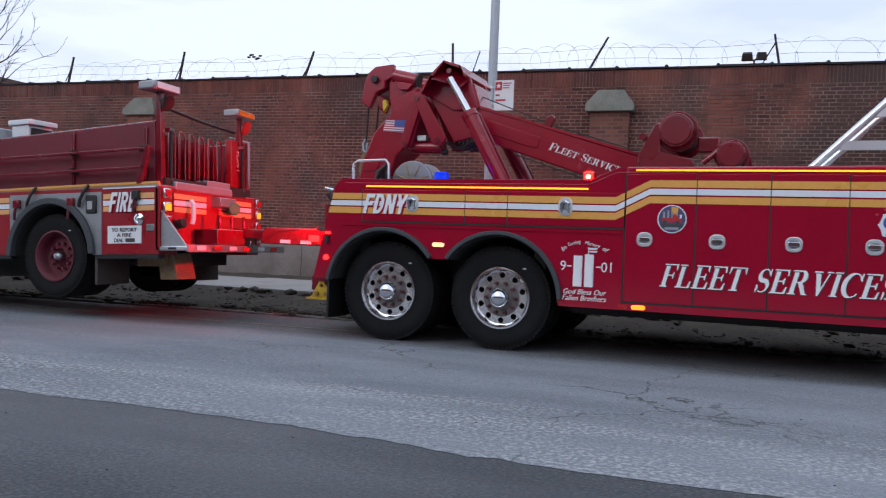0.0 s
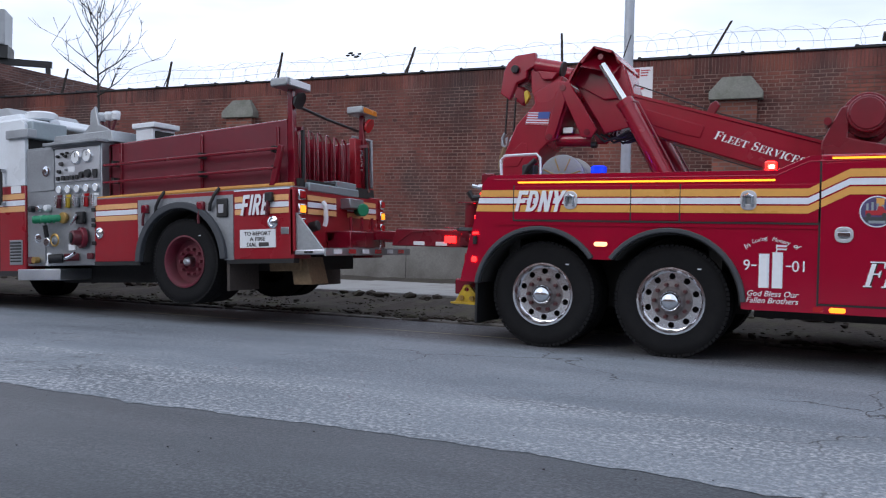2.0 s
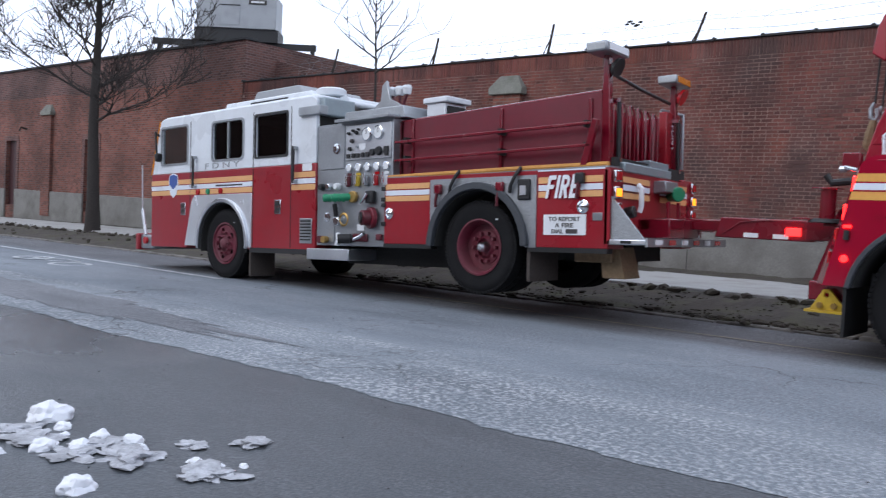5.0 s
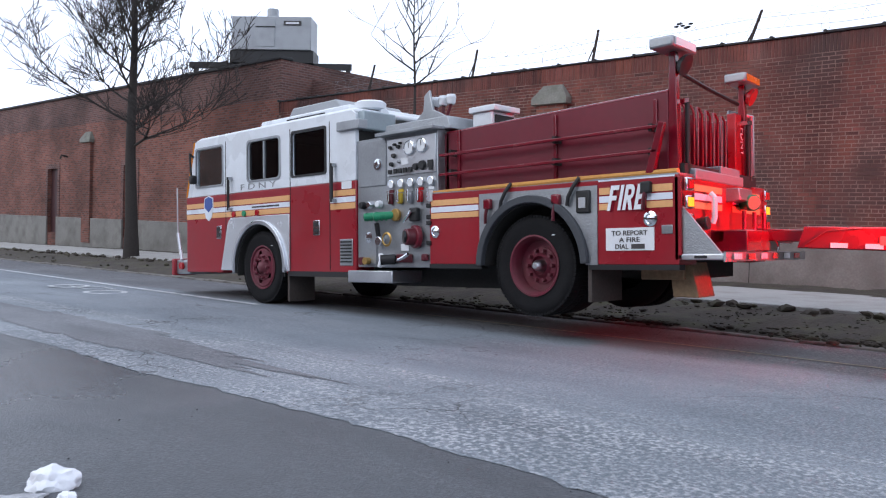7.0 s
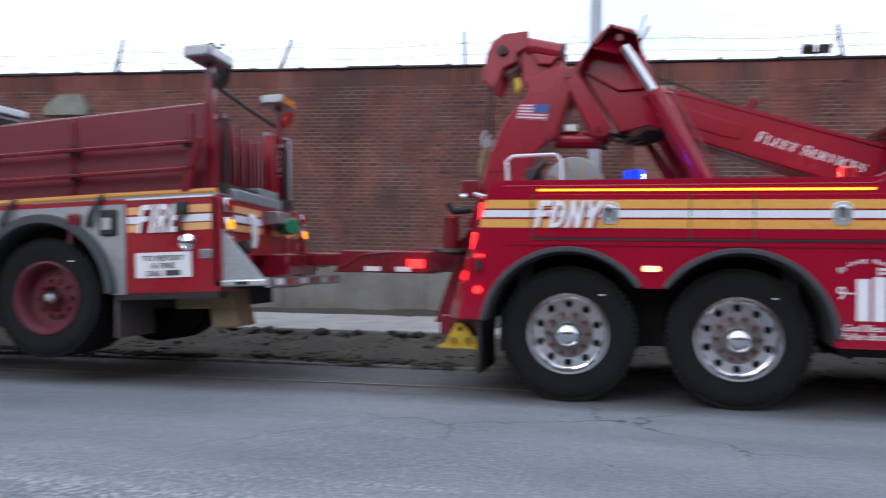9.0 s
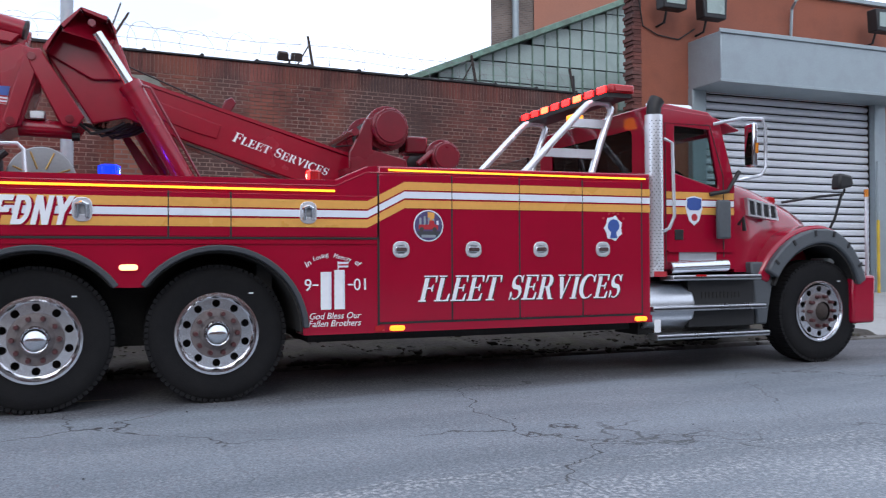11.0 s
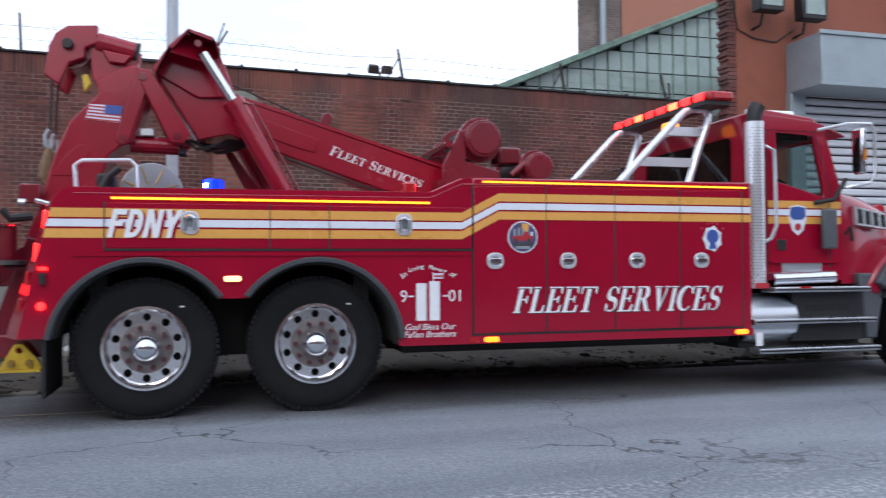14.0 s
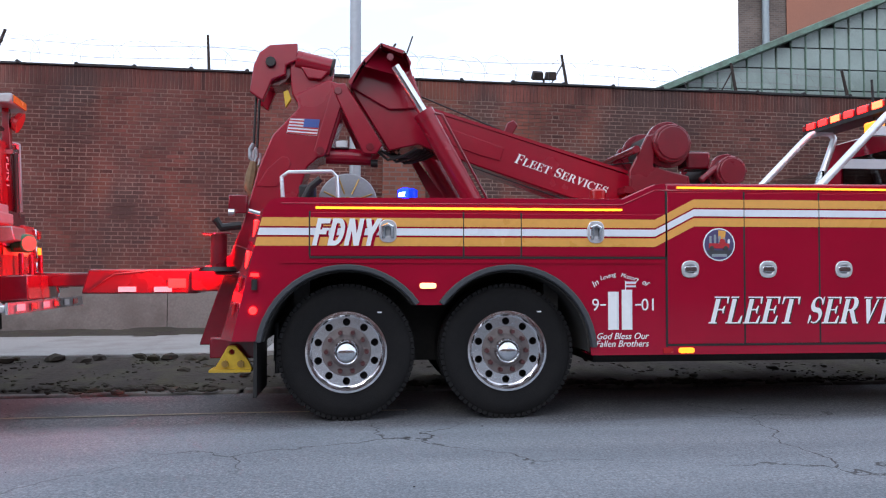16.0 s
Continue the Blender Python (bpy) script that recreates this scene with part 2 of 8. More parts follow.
    if cracks:
        wv = n.new("ShaderNodeTexNoise"); wv.inputs["Scale"].default_value = 2.5; wv.inputs["Detail"].default_value = 4
        l.new(pos, wv.inputs["Vector"])
        wsub = n.new("ShaderNodeVectorMath"); wsub.operation = "SCALE"; wsub.inputs["Scale"].default_value = 0.5
        l.new(wv.outputs[1], wsub.inputs[0])
        wadd = n.new("ShaderNodeVectorMath"); l.new(pos, wadd.inputs[0]); l.new(wsub.outputs[0], wadd.inputs[1])
        vo = n.new("ShaderNodeTexVoronoi"); vo.feature = "DISTANCE_TO_EDGE"; vo.inputs["Scale"].default_value = 0.5
        l.new(wadd.outputs[0], vo.inputs["Vector"])
        cr = n.new("ShaderNodeMapRange"); cr.inputs[1].default_value, cr.inputs[2].default_value = 0.0015, 0.005
        cr.inputs[3].default_value, cr.inputs[4].default_value = cracks, 0
        l.new(vo.outputs[0], cr.inputs[0])
        hide = noise_at(0.45, 3)
        hm = n.new("ShaderNodeMapRange"); hm.inputs[1].default_value, hm.inputs[2].default_value = 0.47, 0.58
        l.new(hide, hm.inputs[0])
        cm = n.new("ShaderNodeMath"); cm.operation = "MULTIPLY"
        l.new(cr.outputs[0], cm.inputs[0]); l.new(hm.outputs[0], cm.inputs[1])
        mx3 = n.new("ShaderNodeMix"); mx3.data_type = "RGBA"
        l.new(cm.outputs[0], mx3.inputs[0]); l.new(out, mx3.inputs[6]); mx3.inputs[7].default_value = (0.03, 0.03, 0.032, 1)
        out = mx3.outputs[2]
    l.new(out, p.inputs["Base Color"])
    rg = n.new("ShaderNodeMapRange"); rg.inputs[1].default_value, rg.inputs[2].default_value = 0.42, 0.58
    rg.inputs[3].default_value, rg.inputs[4].default_value = 0.85, 0.85 - wet
    l.new(blot, rg.inputs[0]); l.new(rg.outputs[0], p.inputs["Roughness"])
    if pool:
        px = n.new("ShaderNodeSeparateXYZ"); l.new(pos, px.inputs[0])
        pw = n.new("ShaderNodeMath"); pw.operation = "MULTIPLY_ADD"; pw.inputs[1].default_value = 3.0
        l.new(blot, pw.inputs[0]); l.new(px.outputs[0], pw.inputs[2])
        pr = n.new("ShaderNodeMapRange"); pr.inputs[1].default_value, pr.inputs[2].default_value = pool[0] + 1.5, pool[1] + 1.5
        pr.inputs[3].default_value, pr.inputs[4].default_value = 0.0, 0.42
        l.new(pw.outputs[0], pr.inputs[0])
        ps = n.new("ShaderNodeMath"); ps.operation = "SUBTRACT"
        l.new(rg.outputs[0], ps.inputs[0]); l.new(pr.outputs[0], ps.inputs[1]); l.new(ps.outputs[0], p.inputs["Roughness"])
    bp = n.new("ShaderNodeBump"); bp.inputs["Strength"].default_value, bp.inputs["Distance"].default_value = 0.55, 0.008
    l.new(grit, bp.inputs["Height"]); l.new(bp.outputs[0], p.inputs["Normal"])
    return m


RED = mat("red_enamel", (0.32, 0.004, 0.026), 0.1, vary=0.05, grain=6, coat=0.45, rough_vary=0.04, dirt=(0.22, 0.006, 0.02), dirt_amount=0.2)
RED_DULL = mat("dull_red_paint", (0.17, 0.004, 0.015), 0.24, vary=0.14, grain=14, coat=0.5, dirt=(0.09, 0.006, 0.012), dirt_amount=0.4)
RED_BOOM = mat("satin_red_enamel", (0.29, 0.003, 0.02), 0.24, vary=0.08, grain=9, coat=0.22, rough_vary=0.06, dirt=(0.15, 0.004, 0.014), dirt_amount=0.3)
RED_BED = mat("faded_red_paint", (0.15, 0.007, 0.02), 0.42, vary=0.14, grain=14, coat=0.1, dirt=(0.10, 0.015, 0.022), dirt_amount=0.4)
RED_OLD = mat("weathered_red_paint", (0.29, 0.008, 0.018), 0.34, vary=0.1, grain=10, coat=0.2, dirt=(0.22, 0.03, 0.035), dirt_amount=0.4)
RIM_RED = mat("dusty_red_rim_paint", (0.13, 0.012, 0.028), 0.55, vary=0.2, dirt=(0.1, 0.05, 0.05), dirt_amount=0.6)
WHITE = mat("white_paint", (0.72, 0.76, 0.80), 0.3, vary=0.05, coat=0.2, dirt=(0.5, 0.5, 0.5), dirt_amount=0.3)
ORANGE = mat("gold_reflective_tape", (0.72, 0.36, 0.085), 0.32, vary=0.07)
PEACH = mat("faded_gold_tape", (0.74, 0.40, 0.17), 0.4, vary=0.1)
TAPE = mat("white_reflective_tape", (0.72, 0.77, 0.84), 0.32, vary=0.05)
LETTER = mat("white_lettering", (0.80, 0.82, 0.85), 0.35, vary=0.04)
CHROME = mat("chrome", (0.75, 0.77, 0.8), 0.12, 1.0, vary=0.05)
ALU = mat("brushed_aluminium", (0.62, 0.64, 0.67), 0.34, 1.0, vary=0.1, grain=60)
ALU_RIM = mat("dusty_aluminium", (0.88, 0.88, 0.9), 0.17, 1.0, vary=0.1, dirt=(0.6, 0.58, 0.56), dirt_amount=0.15)
HUB_GREY = mat("dusty_hub_paint", (0.17, 0.15, 0.15), 0.5, 0.2, vary=0.25)
STEEL = mat("dull_stainless_steel", (0.36, 0.38, 0.40), 0.38, 0.75, vary=0.12, grain=40, dirt=(0.2, 0.2, 0.2), dirt_amount=0.4)
TREAD = mat("diamond_plate", (0.36, 0.38, 0.4), 0.4, 0.8, vary=0.15, bump=0.5, bump_scale=55)
SILVER = mat("silver_tube_paint", (0.78, 0.81, 0.85), 0.22, 0.55, vary=0.05)
TYRE = mat("tyre_rubber", (0.009, 0.009, 0.010), 0.86, vary=0.2, dirt=(0.02, 0.019, 0.019), dirt_amount=0.4, bump=0.2)
TYRE.node_tree.nodes["Principled BSDF"].inputs["Specular IOR Level"].default_value = 0.22
RUBBER = mat("grey_rubber_trim", (0.045, 0.05, 0.058), 0.6, vary=0.15)
FLARE = mat("charcoal_plastic", (0.075, 0.085, 0.095), 0.5, vary=0.1)
BLACK = mat("black_paint", (0.012, 0.012, 0.013), 0.5, vary=0.2)
DARK = mat("sooty_underbody", (0.02, 0.019, 0.018), 0.85, vary=0.4)
MUDFLAP = mat("muddy_flap", (0.06, 0.048, 0.042), 0.85, vary=0.3)
WOOD = mat("weathered_timber", (0.22, 0.15, 0.085), 0.85, vary=0.3, bump=0.4, bump_scale=30)
YELLOW = mat("yellow_paint", (0.62, 0.42, 0.03), 0.45, vary=0.15, dirt=(0.2, 0.12, 0.04), dirt_amount=0.5)
GREEN = mat("green_hose_cap", (0.01, 0.24, 0.11), 0.4, vary=0.1)
BADGE_BLUE = mat("violet_badge_field", (0.075, 0.06, 0.15), 0.4, vary=0.1)
BLUE_PAINT = mat("blue_enamel", (0.04, 0.09, 0.32), 0.4, vary=0.1)
BROWN_CAP = mat("dark_red_cap", (0.10, 0.012, 0.02), 0.4, vary=0.2)
RUST_NUT = mat("brown_nut_paint", (0.075, 0.02, 0.022), 0.5, vary=0.3)
BRASS = mat("tarnished_brass", (0.42, 0.27, 0.09), 0.4, 0.8, vary=0.2)
HOSE_ORANGE = mat("orange_hose_jacket", (0.55, 0.26, 0.06), 0.75, vary=0.2)
PANE = glass("clear_glass", (0.6, 0.68, 0.7))
PANE_TINT = glass("tinted_cab_glass", (0.5, 0.6, 0.57))
PANE_DARK = glass("smoked_glass", (0.09, 0.095, 0.1), ior=1.38)
MIRROR = mat("mirror_glass", (0.85, 0.88, 0.9), 0.03, 1.0, vary=0.02, rough_vary=0.01)
GLOW_AMBER = glow("amber_lamp", (1.0, 0.30, 0.02), 1.9)
GLOW_STRIP = glow("amber_strip", (1.0, 0.42, 0.03), 1.6)
GLOW_RED = glow("red_lamp", (1.0, 0.012, 0.012), 8.0)
GLOW_BLUE = glow("blue_lamp", (0.004, 0.045, 0.9), 0.55)
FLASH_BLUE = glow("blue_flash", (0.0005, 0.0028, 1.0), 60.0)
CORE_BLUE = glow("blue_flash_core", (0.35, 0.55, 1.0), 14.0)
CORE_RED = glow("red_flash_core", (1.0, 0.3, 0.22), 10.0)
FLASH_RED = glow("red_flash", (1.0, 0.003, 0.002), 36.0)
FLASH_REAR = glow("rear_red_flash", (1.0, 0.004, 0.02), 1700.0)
GLOW_BAR = glow("bar_lamp", (1.0, 0.05, 0.02), 14.0)
GLOW_WARM = glow("warm_marker_lamp", (1.0, 0.60, 0.30), 1.7)
LENS_RED = mat("red_lens", (0.42, 0.01, 0.015), 0.2, vary=0.1, coat=0.4)
LENS_AMBER = mat("amber_lens", (0.6, 0.2, 0.02), 0.2, vary=0.1)
LENS_CLEAR = mat("clear_lens", (0.7, 0.72, 0.74), 0.15, vary=0.05)
BRICK = brick_mat("red_brick", (0.115, 0.038, 0.032), (0.17, 0.054, 0.043))
KERB = mat("muddy_kerb_concrete", (0.18, 0.17, 0.158), 0.9, vary=0.25, bump=0.4, dirt=(0.04, 0.034, 0.03), dirt_amount=0.95, large=1.6, world_space=True)
MORTAR = mat("old_mortar", (0.245, 0.165, 0.138), 0.95, vary=0.3, grain=9, large=0.9, world_space=True, dirt=(0.10, 0.058, 0.05), dirt_amount=1.0)
CONCRETE = mat("stained_concrete", (0.21, 0.205, 0.19), 0.9, vary=0.25, large=0.8, bump=0.3, dirt=(0.11, 0.10, 0.09), dirt_amount=0.7, world_space=True)
SLAB = mat("pavement_concrete", (0.37, 0.37, 0.36), 0.9, vary=0.14, large=0.9, bump=0.3, dirt=(0.22, 0.2, 0.18), dirt_amount=0.5, world_space=True)
CAPSTONE = mat("mossy_capstone", (0.19, 0.19, 0.165), 0.9, vary=0.3, large=2.0, bump=0.4, dirt=(0.1, 0.11, 0.08), dirt_amount=0.6, world_space=True)
SOIL = mat("wet_soil", (0.05, 0.041, 0.034), 0.95, vary=0.5, grain=18, large=1.5, bump=0.9, bump_scale=22, dirt=(0.075, 0.074, 0.04), dirt_amount=0.7, world_space=True)
TAR = mat("tar_coping", (0.018, 0.018, 0.02), 0.7, vary=0.4)
RUST = mat("dark_rusty_steel", (0.035, 0.024, 0.02), 0.8, vary=0.4)
WIRE = mat("galvanised_wire", (0.25, 0.25, 0.26), 0.5, 0.6, vary=0.1)
GALV = mat("galvanised_pole", (0.42, 0.46, 0.5), 0.5, 0.35, vary=0.12, grain=18)
BARK = mat("dark_bark", (0.038, 0.032, 0.029), 0.95, vary=0.4, bump=0.8, bump_scale=28)
TERRACOTTA = mat("terracotta_render", (0.275, 0.088, 0.052), 0.85, vary=0.12, large=0.9, bump=0.25, dirt=(0.19, 0.066, 0.042), dirt_amount=0.6, world_space=True)
STUCCO = mat("pale_red_render", (0.36, 0.16, 0.11), 0.85, vary=0.12, large=0.6, bump=0.2, world_space=True)
SHEET = mat("grey_blue_sheet_metal", (0.30, 0.355, 0.38), 0.42, 0.35, vary=0.08, large=1.5, dirt=(0.24, 0.27, 0.29), dirt_amount=0.4)
UNIT = mat("pale_galvanised_sheet", (0.35, 0.37, 0.39), 0.5, 0.2, vary=0.1, large=0.8, dirt=(0.25, 0.26, 0.27), dirt_amount=0.5)
SHUTTER = mat("shutter_slat_paint", (0.64, 0.67, 0.72), 0.4, 0.2, vary=0.07)
COPPER = mat("verdigris_copper", (0.16, 0.26, 0.21), 0.75, vary=0.35, grain=9, dirt=(0.09, 0.08, 0.07), dirt_amount=0.6)
WIRED = mat("old_wired_glass", (0.30, 0.38, 0.36), 0.22, vary=0.14, large=0.8, dirt=(0.2, 0.26, 0.24), dirt_amount=0.5)
SNOW = mat("grimy_snow", (0.78, 0.80, 0.84), 0.7, vary=0.08, bump=0.6, bump_scale=18)
SLUSH = mat("dirty_slush", (0.42, 0.43, 0.46), 0.35, vary=0.6, bump=1.0, bump_scale=45, dirt=(0.1, 0.1, 0.1), dirt_amount=0.8)
MAROON = mat("maroon_door_paint", (0.05, 0.016, 0.018), 0.55, vary=0.15)
PAPER = mat("white_sign_sheet", (0.74, 0.76, 0.78), 0.5, vary=0.05)
SIGN_RED = mat("sign_red", (0.42, 0.02, 0.03), 0.45, vary=0.06)
INK = mat("dark_ink", (0.05, 0.045, 0.045), 0.6, vary=0.1)
LINE_WHITE = mat("worn_white_road_paint", (0.52, 0.54, 0.56), 0.8, vary=0.2, world_space=True, dirt=(0.26, 0.27, 0.28), dirt_amount=0.8, large=1.6)
LINE_YELLOW = mat("worn_yellow_road_paint", (0.30, 0.265, 0.2), 0.8, vary=0.2, world_space=True, dirt=(0.16, 0.15, 0.13), dirt_amount=0.9, large=1.3)
ROAD = road_mat("salted_asphalt", (0.117, 0.136, 0.158), (0.222, 0.254, 0.286), 0.3, wet=0.15, cracks=0.9, lane=(0.085, 0.086, 0.094))
ROAD_PALE = road_mat("pale_worn_asphalt", (0.10, 0.117, 0.135), (0.22, 0.25, 0.278), 0.85, wet=0.1, cracks=0.9, flake=30)
LOT = road_mat("dark_patch_asphalt", (0.03, 0.035, 0.041), (0.08, 0.091, 0.103), 0.12, wet=0.25, patch=0.45, pool=(1.2, -1.6))
ROAD_DAMP = road_mat("damp_worn_asphalt", (0.085, 0.09, 0.10), (0.15, 0.158, 0.175), 0.3, wet=0.2)
EARTH = mat("distant_ground", (0.09, 0.09, 0.09), 0.9, vary=0.25, large=0.2, world_space=True)


# ---------- mesh tools ----------
def box(bm, x0, x1, y0, y1, z0, z1):
    v = [bm.verts.new((x, y, z)) for x in (x0, x1) for y in (y0, y1) for z in (z0, z1)]
    for f in ((0, 1, 3, 2), (4, 6, 7, 5), (0, 4, 5, 1), (2, 3, 7, 6), (0, 2, 6, 4), (1, 5, 7, 3)):
        bm.faces.new([v[i] for i in f])
    return bm


def frame_of(d):
    d = Vector(d).normalized()
    a = d.orthogonal().normalized()
    return a, d.cross(a)


def rod(bm, p0, p1, r0, r1=None, n=12, caps=True):
    p0, p1 = Vector(p0), Vector(p1)
    r1 = r0 if r1 is None else r1
    a, b = frame_of(p1 - p0)
    rings = [[bm.verts.new(p + (a * math.cos(2 * math.pi * i / n) + b * math.sin(2 * math.pi * i / n)) * r) for i in range(n)] for p, r in ((p0, r0), (p1, r1))]
    for i in range(n):
        bm.faces.new((rings[0][i], rings[0][(i + 1) % n], rings[1][(i + 1) % n], rings[1][i]))
    if caps:
        bm.faces.new(rings[0][::-1])
        bm.faces.new(rings[1])
    return bm


def tube(bm, pts, r, n=8):
    """A bent tube along pts; r may be one radius or one for each point."""
    pts = [Vector(p) for p in pts]
    rs = r if isinstance(r, (list, tuple)) else [r] * len(pts)
    a = None
    rings = []
    for i, p in enumerate(pts):
        d = (pts[min(i + 1, len(pts) - 1)] - pts[max(i - 1, 0)]).normalized()
        a = (a - d * a.dot(d)).normalized() if a is not None and (a - d * a.dot(d)).length > 1e-4 else d.orthogonal().normalized()
        b = d.cross(a)
        rings.append([bm.verts.new(p + (a * math.cos(2 * math.pi * k / n) + b * math.sin(2 * math.pi * k / n)) * rs[i]) for k in range(n)])
    for q, s in zip(rings, rings[1:]):
        for k in range(n):
            bm.faces.new((q[k], q[(k + 1) % n], s[(k + 1) % n], s[k]))
    bm.faces.new(rings[0][::-1])
    bm.faces.new(rings[-1])
    return bm


def prism(bm, pts, y0, y1):
    """A side profile of (x, z) points, drawn out from y0 to y1."""
    a = [bm.verts.new((x, y0, z)) for x, z in pts]
    b = [bm.verts.new((x, y1, z)) for x, z in pts]
    bm.faces.new(a)
    bm.faces.new(b[::-1])
    for i in range(len(pts)):
        j = (i + 1) % len(pts)
        bm.faces.new((a[j], a[i], b[i], b[j]))
    return bm


def plate(bm, outer, holes, y0, y1):
    """A sheet with openings that go through it; outlines in (x, z)."""
    for y in (y0, y1):
        edges = []
        for loop in (outer, *holes):
            v = [bm.verts.new((x, y, z)) for x, z in loop]
            edges += [bm.edges.new((v[i], v[(i + 1) % len(v)])) for i in range(len(v))]
        bmesh.ops.triangle_fill(bm, use_beauty=True, use_dissolve=False, edges=edges, normal=(0, -1 if y == y0 else 1, 0))
    for loop in (outer, *holes):
        n = len(loop)
        a = [bm.verts.new((x, y0, z)) for x, z in loop]
        b = [bm.verts.new((x, y1, z)) for x, z in loop]
        for i in range(n):
            bm.faces.new((a[i], a[(i + 1) % n], b[(i + 1) % n], b[i]))
    bmesh.ops.remove_doubles(bm, verts=bm.verts, dist=1e-5)
    bmesh.ops.recalc_face_normals(bm, faces=bm.faces)
    return bm


def rect(x0, x1, z0, z1, r=0.0, n=4):
    if r <= 0:
        return [(x0, z0), (x1, z0), (x1, z1), (x0, z1)]
    out = []
    for cx, cz, s in ((x1 - r, z0 + r, -90), (x1 - r, z1 - r, 0), (x0 + r, z1 - r, 90), (x0 + r, z0 + r, 180)):
        out += [(cx + r * math.cos(radians(s + 90 * i / n)), cz + r * math.sin(radians(s + 90 * i / n))) for i in range(n + 1)]
    return out


def arc(cx, cz, r, a0, a1, n=16):
    return [(cx + r * math.cos(radians(a0 + (a1 - a0) * i / n)), cz + r * math.sin(radians(a0 + (a1 - a0) * i / n))) for i in range(n + 1)]


def band(bm, cx, cz, r0, r1, a0, a1, y0, y1, n=18):
    return prism(bm, arc(cx, cz, r1, a0, a1, n) + arc(cx, cz, r0, a1, a0, n), y0, y1)


def lathe(bm, prof, c, axis=(0, -1, 0), n=32):
    """Turns (radius, height) pairs about an axis through c."""
    c, d = Vector(c), Vector(axis).normalized()
    a, b = frame_of(d)
    rings = []
    for r, h in prof:
        if r < 1e-5:
            rings.append([bm.verts.new(c + d * h)])
        else:
            rings.append([bm.verts.new(c + d * h + (a * math.cos(2 * math.pi * i / n) + b * math.sin(2 * math.pi * i / n)) * r) for i in range(n)])
    for q, s in zip(rings, rings[1:]):
        for i in range(n):
            j = (i + 1) % n
            if len(q) == 1 and len(s) > 1:
                bm.faces.new((q[0], s[j], s[i]))
            elif len(s) == 1 and len(q) > 1:
                bm.faces.new((q[i], q[j], s[0]))
            elif len(q) > 1:
                bm.faces.new((q[i], q[j], s[j], s[i]))
    return bm


def part(name, bm, material, parent=None, label="", bevel=0.0, smooth=True):
    me = bpy.data.meshes.new(name)
    bmesh.ops.recalc_face_normals(bm, faces=bm.faces)
    bm.to_mesh(me)
    bm.free()
    me.materials.append(material)
    if smooth and len(me.polygons):
        me.polygons.foreach_set("use_smooth", [True] * len(me.polygons))
        me.set_sharp_from_angle(angle=radians(35))
    ob = new(name, me)
    ob.parent = parent
    if label:
        tagged(ob, label)
    if bevel:
        b = ob.modifiers.new("edge", "BEVEL")
        b.width, b.segments, b.limit_method, b.angle_limit = bevel, 2, "ANGLE", radians(40)
    return ob


def bm_box(*a):
    return box(bmesh.new(), *a)


def bm_rod(*a, **k):
    return rod(bmesh.new(), *a, **k)


def bm_tube(*a, **k):
    return tube(bmesh.new(), *a, **k)


def bm_prism(*a):
    return prism(bmesh.new(), *a)


def thing(name, m, label, category, group="", kind=""):
    ob = new(name)
    ob.matrix_world = m
    return tagged(ob, label, category, group, kind)


def lettering(name, words, x, y, z, width, height, material, parent, slant=0.0, turn=0.0, label="", depth=0.004, bold=0.0, face=0, space=1.0):
    """Words as thin mesh letters on an upright face; x, z: lower left corner. face 0: looks to -y, 90: looks to +x."""
    cu = bpy.data.curves.new(name, "FONT")
    cu.body, cu.shear, cu.extrude, cu.offset, cu.resolution_u = words, slant, 0.02, bold, 3
    cu.space_character = space
    tmp = bpy.data.objects.new(name, cu)
    scene.collection.objects.link(tmp)
    me = bpy.data.meshes.new_from_object(tmp)
    bpy.data.objects.remove(tmp)
    xs, ys = [v.co.x for v in me.vertices], [v.co.y for v in me.vertices]
    w, h, x0, y0 = max(xs) - min(xs), max(ys) - min(ys), min(xs), min(ys)
    for v in me.vertices:
        px, pz, py = (v.co.x - x0) / w * width, (v.co.y - y0) / h * height, -v.co.z / 0.02 * depth / 2
        v.co = (px, py, pz)
    me.materials.clear()
    me.materials.append(material)
    ob = new(name, me)
    ob.parent = parent
    ob.matrix_local = pose(x, y, z, 0, 0, face) @ pose(0, 0, 0, 0, -turn, 0)
    if label:
        tagged(ob, label)
    return ob


# ---------- letter shapes ----------
def ribbon(pts, widths):
    """The outline of a stroke along pts with its own width at each point."""
    left, right = [], []
    for k, (x, z) in enumerate(pts):
        a, b = pts[max(k - 1, 0)], pts[min(k + 1, len(pts) - 1)]
        d = math.hypot(b[0] - a[0], b[1] - a[1]) or 1
        nx, nz = -(b[1] - a[1]) / d * widths[k] / 2, (b[0] - a[0]) / d * widths[k] / 2
        left.append((x + nx, z + nz))
        right.append((x - nx, z - nz))
    return left + right[::-1]


def oval(cx, cz, rx, rz, a0, a1, n=14):
    return [(cx + rx * math.cos(radians(a0 + (a1 - a0) * k / n)), cz + rz * math.sin(radians(a0 + (a1 - a0) * k / n))) for k in range(n + 1)]


